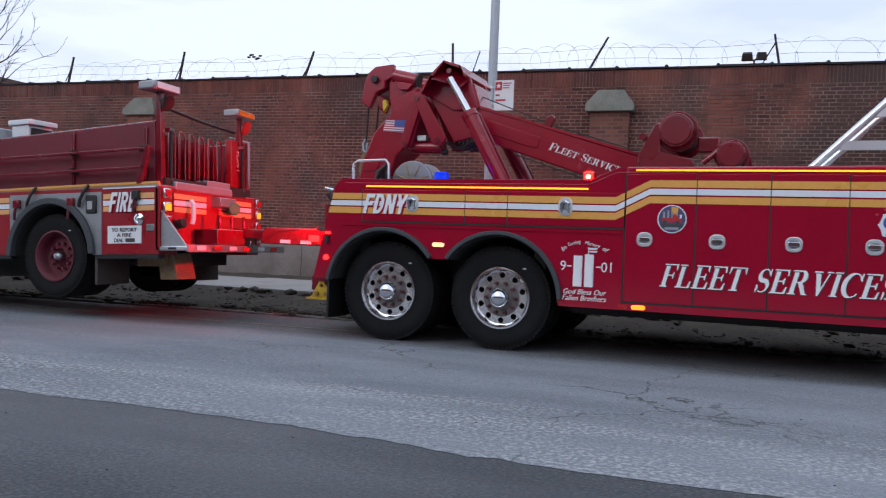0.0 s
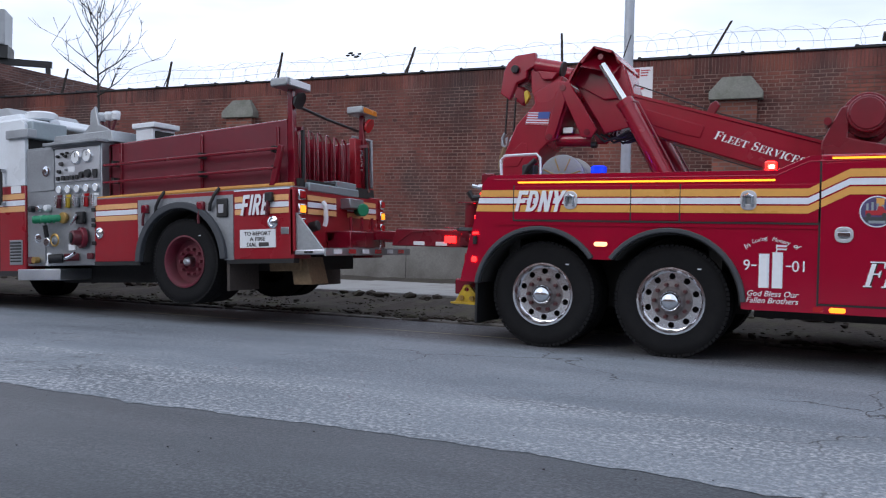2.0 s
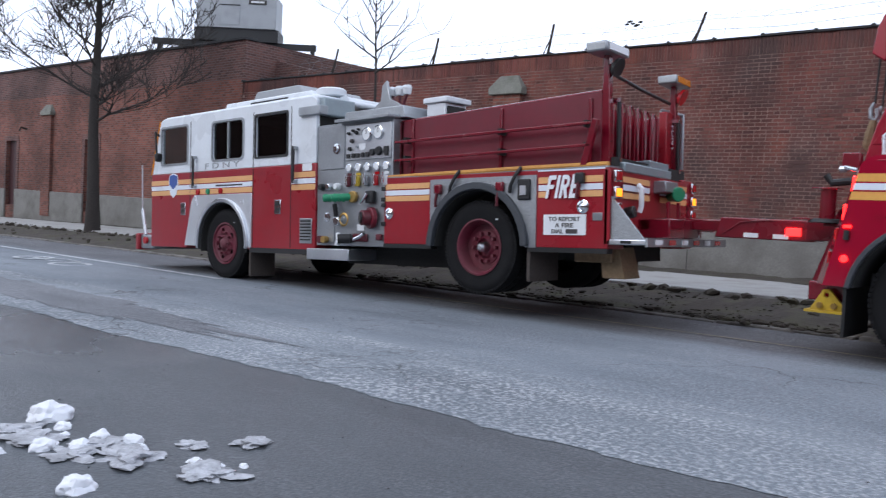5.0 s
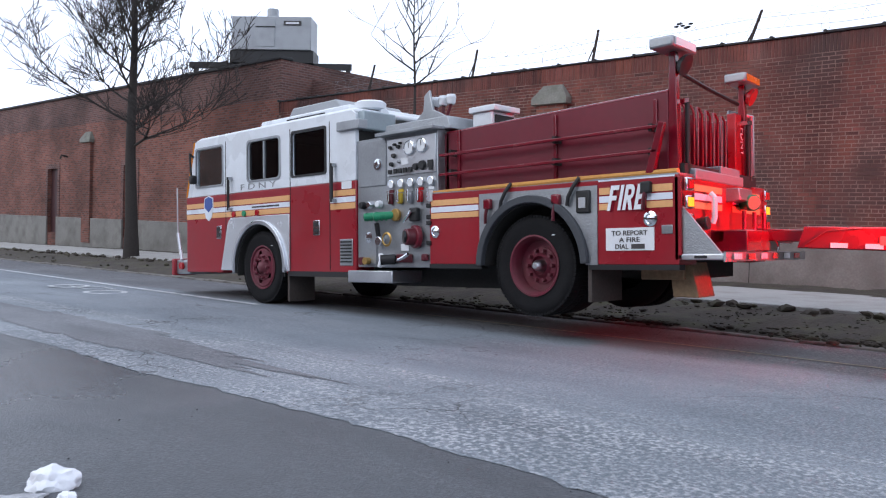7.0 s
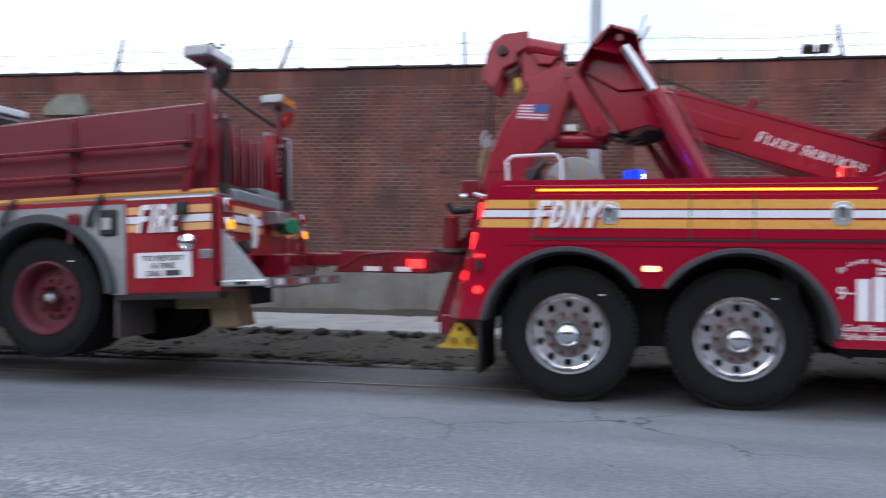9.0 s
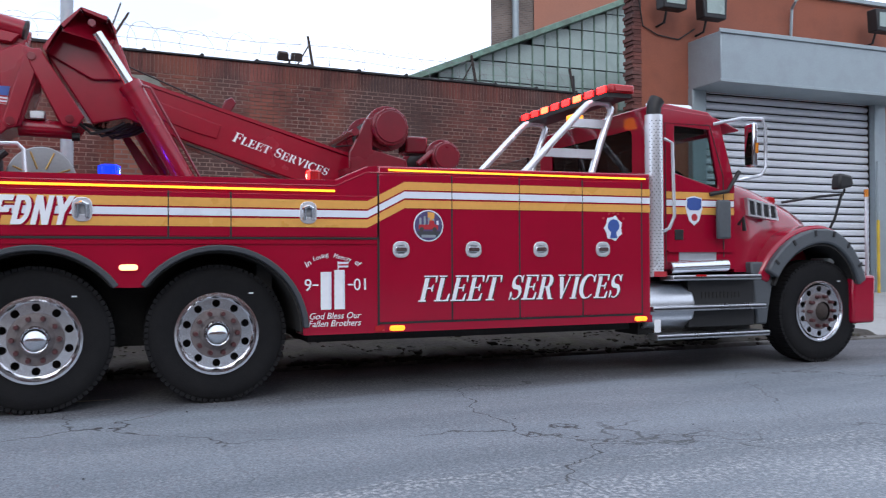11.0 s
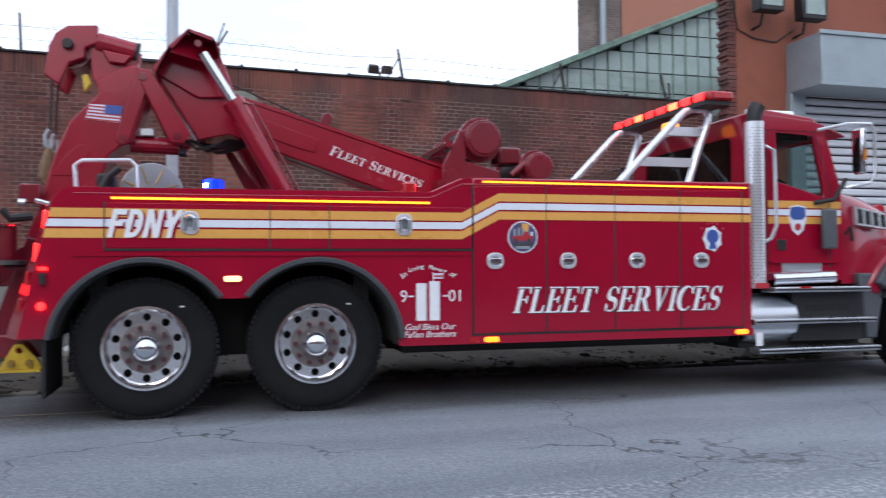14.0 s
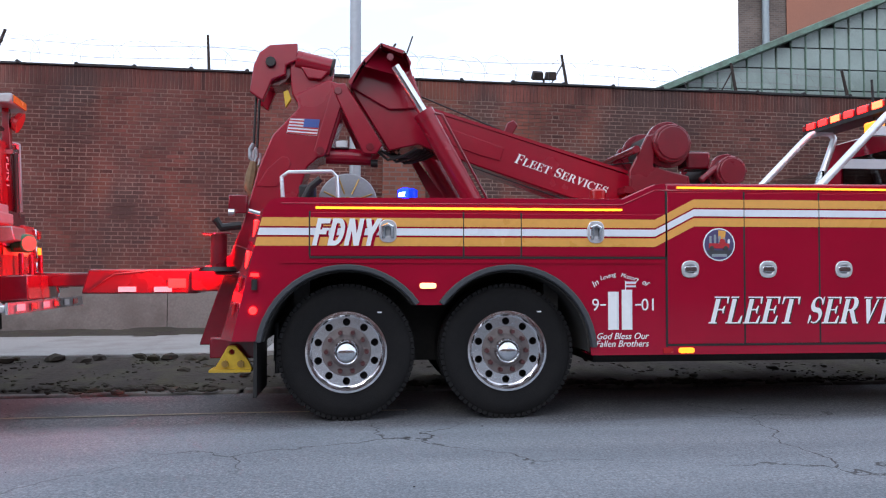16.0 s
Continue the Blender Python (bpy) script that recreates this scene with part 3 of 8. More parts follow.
def serif_letter(c):
    """A roman capital one unit high: its width and its strokes."""
    st, th = 0.17, 0.05
    x0, x1 = 0.07, 0.24
    stem = rect(x0, x1, 0, 1)
    foot, cap = rect(0, x1 + 0.07, 0, th), rect(0, x1 + 0.07, 1 - th, 1)
    top = lambda w: [(0, 1), (w, 1), (w + 0.01, 0.74), (w - 0.03, 0.74), (w - 0.08, 1 - th), (0, 1 - th)]
    bottom = lambda w: [(0, 0), (0, th), (w - 0.1, th), (w - 0.03, 0.29), (w + 0.02, 0.29), (w, 0)]
    middle = [rect(x1 - 0.01, 0.44, 0.49, 0.54), [(0.4, 0.515), (0.46, 0.66), (0.49, 0.66), (0.49, 0.37), (0.46, 0.37)]]
    if c == "I":
        return 0.31, [stem, foot, cap]
    if c == "L":
        return 0.62, [stem, cap, bottom(0.6)]
    if c == "E":
        return 0.64, [stem, top(0.58), bottom(0.62)] + middle
    if c == "F":
        return 0.59, [stem, top(0.58), foot] + middle
    if c == "T":
        return 0.68, [rect(0.255, 0.425, 0, 1), rect(0.16, 0.52, 0, th), [(0.0, 1), (0.68, 1), (0.69, 0.72), (0.655, 0.72), (0.6, 1 - th), (0.08, 1 - th), (0.025, 0.72), (-0.01, 0.72)]]
    if c == "R":
        bowl = [(0.2, 0.975)] + oval(0.36, 0.74, 0.165, 0.235, 90, -90) + [(0.2, 0.505)]
        return 0.74, [stem, foot, cap, ribbon(bowl, [th] + [th + 0.12 * math.sin(math.pi * k / 14) for k in range(15)] + [th]), [(0.3, 0.5), (0.48, 0.5), (0.69, th), (0.76, th), (0.76, 0), (0.55, 0)]]
    if c == "V":
        return 0.72, [[(0.06, 0.98), (0.25, 0.98), (0.42, 0.25), (0.38, 0), (0.33, 0)], [(0.33, 0), (0.38, 0), (0.64, 0.98), (0.58, 0.98)], rect(0, 0.32, 1 - th, 1), rect(0.49, 0.73, 1 - th, 1)]
    if c == "C":
        arm = oval(0.4, 0.5, 0.32, 0.48, 42, 318, 26)
        return 0.72, [ribbon(arm, [0.05 + 0.14 * max(0.0, -math.cos(radians(42 + 276 * k / 26))) ** 0.8 for k in range(27)]), [(0.6, 0.78), (0.66, 1.0), (0.7, 1.0), (0.7, 0.68), (0.66, 0.68)]]
    if c == "S":
        spine = oval(0.29, 0.735, 0.185, 0.24, 25, 245, 14) + oval(0.29, 0.27, 0.2, 0.245, 65, -150, 14)
        wide = [0.05 + (0.13 * min(1, max(0, (k - 5) / 8)) if k < 15 else 0.13 * min(1, max(0, (23 - k) / 8))) for k in range(30)]
        return 0.56, [ribbon(spine, wide), [(0.44, 0.8), (0.49, 1.0), (0.52, 1.0), (0.52, 0.7), (0.49, 0.7)], [(0.05, 0.0), (0.08, 0.0), (0.14, 0.2), (0.09, 0.32), (0.05, 0.32)]]
    return 0.34, []


def block_letter(c):
    """A heavy grotesque capital one unit high."""
    stem = rect(0, 0.2, 0, 1)
    if c == "F":
        return 0.56, [stem, rect(0.2, 0.56, 0.81, 1), rect(0.2, 0.5, 0.41, 0.59)]
    if c == "E":
        return 0.56, [stem, rect(0.2, 0.56, 0.81, 1), rect(0.2, 0.52, 0.41, 0.59), rect(0.2, 0.56, 0, 0.19)]
    if c == "I":
        return 0.2, [stem]
    if c == "D":
        return 0.62, [stem, ribbon([(0.2, 0.91)] + oval(0.3, 0.5, 0.22, 0.41, 90, -90) + [(0.2, 0.09)], [0.18] * 17)]
    if c == "N":
        return 0.64, [stem, rect(0.44, 0.64, 0, 1), [(0.02, 1), (0.22, 1), (0.62, 0), (0.42, 0)]]
    if c == "Y":
        return 0.64, [[(-0.03, 1), (0.19, 1), (0.42, 0.45), (0.22, 0.4)], [(0.67, 1), (0.45, 1), (0.22, 0.45), (0.42, 0.4)], rect(0.22, 0.42, 0, 0.46)]
    if c == "R":
        return 0.62, [stem, ribbon([(0.2, 0.91)] + oval(0.34, 0.7, 0.17, 0.21, 90, -90) + [(0.2, 0.49)], [0.18] * 17), [(0.2, 0.46), (0.42, 0.46), (0.64, 0), (0.42, 0)]]
    return 0.3, []


def painted_word(words, letter, x, y, z, width, height, material, parent, slant=0.25, turn=0.0, gap=0.07, small=1.0, label="", name="letter"):
    """Raised letters on an upright face that looks to -y; small: the height of all but the first letter of a word."""
    signs, pen, first = [], 0.0, True
    for c in words:
        w, polys = letter(c)
        k = 1.0 if first else small
        if polys:
            signs.append([[(pen + px * k + slant * pz * k, pz * k) for px, pz in p] for p in polys])
        pen += (w + gap) * k
        first = c == " "
    xs = [p[0] for sign in signs for q in sign for p in q]
    low, high = min(xs), max(xs)
    for sign in signs:
        bm = bmesh.new()
        for k, q in enumerate(sign):
            prism(bm, [((px - low) / (high - low) * width, pz * height) for px, pz in q], -0.0024 - 0.0003 * k, 0.0)
        part(name, bm, material, parent, label, smooth=False).matrix_local = pose(x, y, z, 0, -turn, 0)


def ground_z(x, y=0):
    """The street falls a little towards the west; the verge rises to the wall."""
    z = 0.0085 * max(-40.0, min(0.0, x + 1.0))
    if y > 1.75:
        z += 0.035 + 0.155 * min(1.0, (y - 1.75) / 1.65) + 0.10 * max(0.0, min(1.0, (y - 3.4) / 3.9))
    return z


# ---------- street ----------
def sheet(name, xs, ys, material, lift=0.0, kind="structure", label="", category="", wave=None, rough=0.0):
    """A sheet that follows the ground; wave moves its near or far edge."""
    bm = bmesh.new()
    g = []
    for x in xs:
        row = []
        for j, y in enumerate(ys):
            yy = y + (wave(x, j) if wave else 0.0)
            z = ground_z(x, yy) + lift
            if rough:
                z += rough * noise.noise((x * 1.3, yy * 1.3, 2)) + rough * 0.7 * noise.noise((x * 5, yy * 5, 7))
            row.append(bm.verts.new((x, yy, z)))
        g.append(row)
    for a, b in zip(g, g[1:]):
        for j in range(len(ys) - 1):
            bm.faces.new((a[j], b[j], b[j + 1], a[j + 1]))
    ob = part(name, bm, material)
    return tagged(ob, label, category, kind=kind)


def steps(a, b, d):
    n = max(1, round((b - a) / d))
    return [a + (b - a) * i / n for i in range(n + 1)]


XS = [-120, -80, -60] + steps(-45, -12, 0.25) + steps(-11.9, 9, 0.07) + steps(9.25, 30, 0.25) + [45, 70, 120]
bm = bmesh.new()
gx = [-2500, -400, -120, -80, -60, -41, -20, -1, 30, 60, 120, 400, 2500]
gy = [-2500, -400, -100, -30, 10, 40, 100, 400, 2500]
g = [[bm.verts.new((x, y, ground_z(x) - 0.06)) for y in gy] for x in gx]
for i in range(len(gx) - 1):
    for j in range(len(gy) - 1):
        bm.faces.new((g[i][j], g[i + 1][j], g[i + 1][j + 1], g[i][j + 1]))
tagged(part("ground", bm, EARTH), "grey open ground round the street", "ground", kind="structure")


def lot_edge(x):
    return -4.1 + 0.03 * x * (x < 0) + 0.09 * noise.noise((x * 0.5, 0, 0)) + 0.05 * noise.noise((x * 2.3, 3, 0)) + 0.035 * noise.noise((x * 7.0, 5, 0)) + 0.02 * noise.noise((x * 17.0, 5, 0))


sheet("pavement_lot", XS, [-20, -10, -7, -5.5, -4.6, -4.1], LOT, -0.003, label="dark damp patched asphalt beside the road", category="asphalt",
      wave=lambda x, j: (lot_edge(x) + 4.1 + 0.06) * (j == 5))
sheet("road_edge", XS, [-4.1, -3.4, -2.7], ROAD_PALE, 0.0, label="pale crumbling salt-stained edge of the road", category="road",
      wave=lambda x, j: (lot_edge(x) + 4.1) if j == 0 else (0.16 * noise.noise((x * 0.4, 9, 0)) + 0.06 * noise.noise((x * 3, 9, 0)) if j == 2 else 0))
sheet("road", XS, [-2.9, -1.5, -0.2, 0.7, 1.62], ROAD, -0.004, label="grey salt-stained asphalt road with cracks and a dark lane", category="road")
sheet("verge_soil", [x for x in XS if x < 10.4], [1.72, 1.95, 2.2, 2.45, 2.7, 2.95, 3.2, 3.45, 3.7], SOIL, 0.0, kind="stuff", label="dark muddy verge with sparse grass", category="soil", rough=0.045)
sheet("verge_strip", [x for x in XS if x < 10.4], [5.7, 6.1, 6.5, 6.9, 7.3, 7.7], SOIL, 0.0, kind="stuff", label="dark soil strip at the foot of the wall", category="soil", rough=0.03)

# kerb stones
kerb = thing("kerb", pose(0, 0, 0), "low worn concrete kerb along the verge", "kerb", kind="structure")
bm = bmesh.new()
prism(bm, [(0, 0), (1.46, 0), (1.46, 0.115), (0.0, 0.115)], 0, 0.15)
bmesh.ops.bevel(bm, geom=bm.edges[:], offset=0.012, segments=1, affect="EDGES")
stone = part("kerb_stone", bm, KERB, kerb)
for i in range(60):
    x = -46 + 1.5 * i
    if 10.0 < x < 17.5:
        continue
    o = stone if i == 0 else stone.copy()
    if i:
        scene.collection.objects.link(o)
    o.location = (x, 1.58 + 0.012 * math.sin(i * 2.1), ground_z(x) - 0.082 + 0.006 * math.sin(i * 1.3))

# pavement slabs
walkway = thing("pavement", pose(0, 0, 0), "pale concrete pavement slabs between muddy strips", "pavement", kind="structure")
bm = bm_box(0, 1.485, 0, 2.45, -0.12, 0)
bmesh.ops.bevel(bm, geom=bm.edges[:], offset=0.01, segments=1, affect="EDGES")
slab = part("slab", bm, SLAB, walkway)
for i in range(38):
    x = -46 + 1.5 * i
    o = slab if i == 0 else slab.copy()
    if i:
        scene.collection.objects.link(o)
    o.location = (x, 3.42, ground_z(x, 4.6) + 0.018 + 0.004 * math.sin(i * 1.7))
    o.rotation_euler = (radians(0.9), 0, 0)
apron = sheet("pavement_apron", [10.2 + 0.5 * i for i in range(60)], [1.62, 2.2, 3.4, 5, 6.5, 7.3], SLAB, 0.012, label="concrete apron before the roller shutter", category="pavement")

# clods of turned soil along the verge
bm = bmesh.new()
rng = random.Random(4)
for i in range(420):
    x, y = rng.uniform(-40, 9), rng.gauss(3.25, 0.13) if i % 3 else rng.uniform(1.9, 3.4)
    r = rng.uniform(0.02, 0.085) * (1.0 if i % 3 else 0.6)
    m = bmesh.ops.create_icosphere(bm, subdivisions=1, radius=r)["verts"]
    for v in m:
        v.co = Vector((v.co.x * rng.uniform(1.0, 1.9), v.co.y, v.co.z * 0.75)) * rng.uniform(0.75, 1.2) + Vector((x, y, ground_z(x, y) + r * 0.35))
tagged(part("soil_clods", bm, SOIL), "dark clods of wet soil along the verge", "soil", kind="stuff")

# trodden mud over the verge and the low kerb
ball = bmesh.new()
bmesh.ops.create_icosphere(ball, subdivisions=1, radius=1)
ball_v, ball_f = [v.co.copy() for v in ball.verts], [[v.index for v in f.verts] for f in ball.faces]
ball.free()
mud_v, mud_f = [], []
for i in range(2600):
    x = rng.uniform(-9, 9.8)
    y = rng.gauss(1.72, 0.10) if i % 3 == 0 else rng.uniform(1.8, 3.3)
    r = rng.uniform(0.02, 0.06) if i % 3 == 0 else rng.uniform(0.008, 0.032)
    if noise.noise((x * 1.1, y * 1.5, 2)) < -0.22:
        continue
    k, squat, long, turn = len(mud_v), rng.uniform(0.25, 0.6), rng.uniform(1.0, 2.2), rng.uniform(0, 3.1)
    for c in ball_v:
        q = c * (r * rng.uniform(0.75, 1.2))
        qx, qy = q.x * long, q.y
        mud_v.append((x + qx * math.cos(turn) * 1.0 - qy * math.sin(turn) * 0.6, y + (qx * math.sin(turn) + qy * math.cos(turn)) * 0.5, ground_z(x, max(y, 1.8)) + r * 0.1 + q.z * squat))
    mud_f.extend([[k + j for j in f] for f in ball_f])
me = bpy.data.meshes.new("trodden_mud")
me.from_pydata(mud_v, [], mud_f)
me.materials.append(SOIL)
tagged(new("trodden_mud", me), "trodden dark mud over verge and low kerb", "soil", kind="stuff")

# damp dark patch at the road's edge
bm = bmesh.new()
rng = random.Random(6)
ring = []
for i in range(400):
    a = 2 * math.pi * i / 400
    r = 1 + 0.35 * noise.noise((math.cos(a) * 2.2, math.sin(a) * 2.2, 3)) + 0.22 * noise.noise((math.cos(a) * 7, math.sin(a) * 7, 8)) + 0.2 * noise.noise((math.cos(a) * 19, math.sin(a) * 19, 8)) + 0.1 * noise.noise((math.cos(a) * 45, math.sin(a) * 45, 8))
    x, yy = -8.2 + 3.6 * r * math.cos(a), -3.55 + 0.42 * r * math.sin(a)
    ring.append(bm.verts.new((x, yy, ground_z(x) + 0.004)))
bm.faces.new(ring)
tagged(part("damp_patch", bm, ROAD_DAMP), "dark damp patch on worn asphalt", "road", kind="structure")
# road paint
sheet("yellow_line", steps(-9, 0.5, 0.5), [0.41, 0.455], LINE_YELLOW, 0.004, label="worn yellow line on the dark lane", category="road marking")
sheet("white_line", steps(-45, -9.2, 0.6), [-0.62, -0.50], LINE_WHITE, 0.004, label="worn white lane line", category="road marking", wave=lambda x, j: 0.02 * (x + 9) * -0.6)

# bicycle symbol painted on the lane
mark = thing("bicycle_marking", pose(-13.3, -1.3, ground_z(-13.3) + 0.005), "worn white bicycle symbol painted on asphalt", "road marking")
for cx in (-0.75, 0.75):
    part("painted_wheel", band(bmesh.new(), 0, 0, 0.28, 0.38, 0, 359.9, 0, 0.003, 24), LINE_WHITE, mark).matrix_local = pose(cx, 0, 0, -90, 0, 0)
part("painted_frame", bm_tube([(-0.75, 0, 0), (-0.3, 0.45, 0), (0.35, 0.4, 0), (0, 0, 0), (-0.75, 0, 0)], 0.03, 4), LINE_WHITE, mark)
mark.matrix_world = mark.matrix_world @ Matrix.Diagonal((1, 0.9, 0.1, 1))

# ---------- brick wall ----------
WALL = pose(0, 7.45, 0, 0, 0.57, 1.8)
H_WALL, X0, X1 = 4.47, -19.8, 10.02
wall = new("wall_brick")
wall.matrix_world = WALL
tagged(wall, "long weathered red brick wall with concrete footing", "wall", kind="structure")
part("backing", bm_box(X0, X1, 0.0125, 0.42, -0.6, H_WALL - 0.02), MORTAR, wall)
part("footing", bm_box(X0, X1, -0.07, 0.02, -0.6, 1.12), CONCRETE, wall, "stained concrete footing", bevel=0.02)
for x in (-16.2, -12.9, -9.1, -5.6, -3.0, 1.4, 4.6, 7.9):
    part("footing_joint", bm_box(x, x + 0.012, -0.072, -0.068, 0.1, 1.11), DARK, wall)
bm = bmesh.new()
for i in range(int((X1 - X0) / 0.9)):
    x = X0 + 0.9 * i
    box(bm, x, x + 0.895, -0.03, 0.45, H_WALL - 0.02 + 0.004 * (i % 3), H_WALL + 0.012 + 0.006 * (i * 7 % 4))
    rod(bm, (x, -0.04, H_WALL + 0.018), (x, 0.46, H_WALL + 0.018), 0.035, n=8)
part("coping", bm, TAR, wall, "black tar-coated coping", bevel=0.006)


def pilaster(x):
    ob = thing("pilaster", WALL @ pose(x, 0, 0), "brick pilaster with a sloping mossy stone cap", "pilaster", "pilasters of the wall", "structure")
    part("shaft", bm_box(-0.36, 0.36, -0.12, 0.02, -0.3, 3.66), BRICK_FAR, ob)
    bm = bmesh.new()
    prism(bm, [(-0.45, 3.65), (0.45, 3.65), (0.45, 3.79), (0.24, 4.07), (-0.24, 4.07), (-0.45, 3.79)], -0.2, 0.02)
    for v in bm.verts:
        if v.co.z > 3.9 and v.co.y < 0:
            v.co.y = -0.06
    part("cap", bm, CAPSTONE, ob, "weathered stone cap", bevel=0.012)
    return ob


BRICK_FAR = far_brick("distant_red_brick", (0.13, 0.045, 0.032), (0.27, 0.09, 0.06), (0.17, 0.11, 0.095))
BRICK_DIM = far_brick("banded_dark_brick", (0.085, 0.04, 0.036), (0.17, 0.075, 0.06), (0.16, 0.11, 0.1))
BRICK_GREY = far_brick("grey_brown_brick", (0.13, 0.10, 0.09), (0.20, 0.15, 0.13), (0.2, 0.18, 0.16))
for x in (0.82, -10.0):
    pilaster(x)

# leaning steel posts and razor wire on the wall
def post(x, lean, length, double=False):
    ob = thing("wire_post", WALL @ pose(x, 0.2, H_WALL + 0.03), "thin rusty steel post leaning on the wall's coping", "post", "wire posts")
    part("angle_bar", bm_prism([(-0.02, 0), (0.025, 0), (lean + 0.02, length), (lean - 0.015, length)], -0.02, 0.02), RUST, ob)
    if double:
        part("brace", bm_rod((lean * 0.8 - 0.22, 0, 0), (lean * 0.85, 0, length * 0.7), 0.012, n=6), RUST, ob)
    return ob


for a in ((-2.45, -0.03, 0.62, False), (0.33, 0.34, 0.62, False), (3.72, -0.1, 0.56, True), (-5.88, 0.2, 0.56, True), (-9.2, 0.12, 0.66, True), (-12.5, 0.14, 0.64, True),
          (-16.1, 0.2, 0.66, True), (6.9, -0.1, 0.55, True), (9.1, -0.12, 0.5, False)):
    post(*a)
bm = bmesh.new()
rng = random.Random(11)
for x0, x1, k in ((-17.5, -7.2, 1.0), (-7.2, 2.0, 1.0), (2.0, 9.0, 0.95)):
    pts, x, i = [], x0, 0
    while x < x1:
        a = i * 2 * math.pi / 16
        r = 0.24 * k * (1 + 0.12 * math.sin(i * 0.13) + 0.08 * math.sin(i * 0.037))
        pts.append((x + 0.16 * math.sin(a), 0.2 + 0.17 * math.sin(a + 0.6), H_WALL + 0.29 + r * math.cos(a)))
        x += 0.031 * (1 + 0.3 * math.sin(i * 0.021))
        i += 1
    tube(bm, pts, 0.0027, 4)
for dz in (0.22, 0.42):
    tube(bm, [(x, 0.2, H_WALL + dz + 0.03 * math.sin(x * 1.9)) for x in steps(-17.5, 9.0, 0.7)], 0.004, 4)
coil = part("razor_wire", bm, WIRE)
coil.matrix_world = WALL
tagged(coil, "coiled galvanised razor wire along the wall top", "razor wire")
rag = part("snagged_rag", bmesh.new(), BLACK)
bm = bmesh.new()
rng = random.Random(2)
for i in range(7):
    vs = bmesh.ops.create_icosphere(bm, subdivisions=1, radius=0.035)["verts"]
    o = Vector((0.05 * i - 0.16, rng.uniform(-0.02, 0.02), 0.05 * math.sin(i * 1.1)))
    for v in vs:
        v.co = Vector((v.co.x * 1.5, v.co.y, v.co.z * 0.7)) + o
bm.to_mesh(rag.data)
bm.free()
rag.matrix_world = WALL @ pose(-7.18, 0.2, H_WALL + 0.52)
tagged(rag, "small black rag caught in razor wire", "rag")
flood = thing("flood_light", WALL @ pose(3.3, 0.2, H_WALL + 0.03), "pair of small dark flood lights on the wall top", "light")
part("bracket", bm_rod((0, 0, 0), (0, 0, 0.12), 0.02), RUST, flood)
for dx, tilt in ((-0.12, 25), (0.12, 10)):
    part("lamp_head", bm_prism([(-0.1, 0), (0.1, 0), (0.08, 0.14), (-0.08, 0.14)], -0.07, 0.07), RUST, flood, bevel=0.01).matrix_local = pose(dx, 0, 0.1, tilt, 0, 0)

# higher brick building at the west end
west = new("wall_west")
west.matrix_world = WALL
tagged(west, "taller dark red brick building with maroon doors", "building", kind="structure")
DOORS = ((-35.7, 1.0), (-28.85, 0.95))
holes = [rect(x - w / 2, x + w / 2, 0.15, 2.84) for x, w in DOORS]
part("brick_face", plate(bmesh.new(), rect(-75, -19.8, -1.2, 4.55), holes, 0.0, 0.4), BRICK_FAR, west)
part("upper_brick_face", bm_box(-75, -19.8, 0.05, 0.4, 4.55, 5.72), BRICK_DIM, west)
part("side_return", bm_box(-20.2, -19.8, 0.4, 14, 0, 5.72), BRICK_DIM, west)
part("roof_edge", bm_box(-75, -19.75, -0.02, 0.45, 5.72, 5.80), TAR, west, bevel=0.01)
for a, b in ((-75, -36.2), (-35.2, -29.325), (-28.375, -19.8)):
    part("footing", bm_box(a, b, -0.08, 0.0, -1.2, 0.82), CONCRETE, west, bevel=0.02)
for x, w in DOORS:
    part("door_leaf", bm_box(x - w / 2, x + w / 2, 0.14, 0.2, 0.1, 2.84), MAROON, west)
    for s in (-1, 1):
        part("brick_jamb", bm_box(x + s * (w / 2 + 0.1) - 0.1, x + s * (w / 2 + 0.1) + 0.1, -0.03, 0.0, 0.82, 2.84), BRICK_DIM, west)
    part("lintel", bm_box(x - w / 2 - 0.2, x + w / 2 + 0.2, -0.035, 0.0, 2.84, 3.04), BRICK_DIM, west)
part("wall_lamp", bm_tube([(-34.3, -0.0, 3.3), (-34.3, -0.25, 3.35), (-34.3, -0.3, 3.2)], 0.04), RUST, west)
for x in (-32.3,):
    o = pilaster(x)
    o.matrix_world = WALL @ pose(x, 0, 0.15)
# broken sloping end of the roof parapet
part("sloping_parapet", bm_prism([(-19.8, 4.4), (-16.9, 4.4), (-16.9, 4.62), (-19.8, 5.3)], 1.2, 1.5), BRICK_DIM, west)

# rooftop plant
plant = thing("rooftop_unit", pose(-31.6, 14.6, 0, 0, 0, 42), "grey sheet metal rooftop ventilation unit on black beams", "ventilation unit")
part("casing", bm_box(-1.85, 1.75, -0.6, 0.8, 8.95, 10.45), UNIT, plant, bevel=0.03)
part("lower_skirt", bm_box(-1.95, 1.85, -0.5, 0.7, 8.4, 8.95), BLACK, plant)
part("access_panel", bm_box(-0.75, 0.1, -0.63, -0.6, 9.1, 10.35), UNIT, plant, bevel=0.01)
part("panel_rim", bm_box(-0.77, 0.12, -0.65, -0.625, 9.95, 10.0), BLACK, plant)
part("name_plate", bm_box(0.5, 1.3, -0.63, -0.6, 10.05, 10.25), INK, plant)
part("name_bar", bm_box(0.6, 1.2, -0.645, -0.625, 10.11, 10.19), PAPER, plant)
part("flue", bm_rod((-0.15, 0, 10.45), (-0.15, 0, 10.9), 0.26, n=16), UNIT, plant)
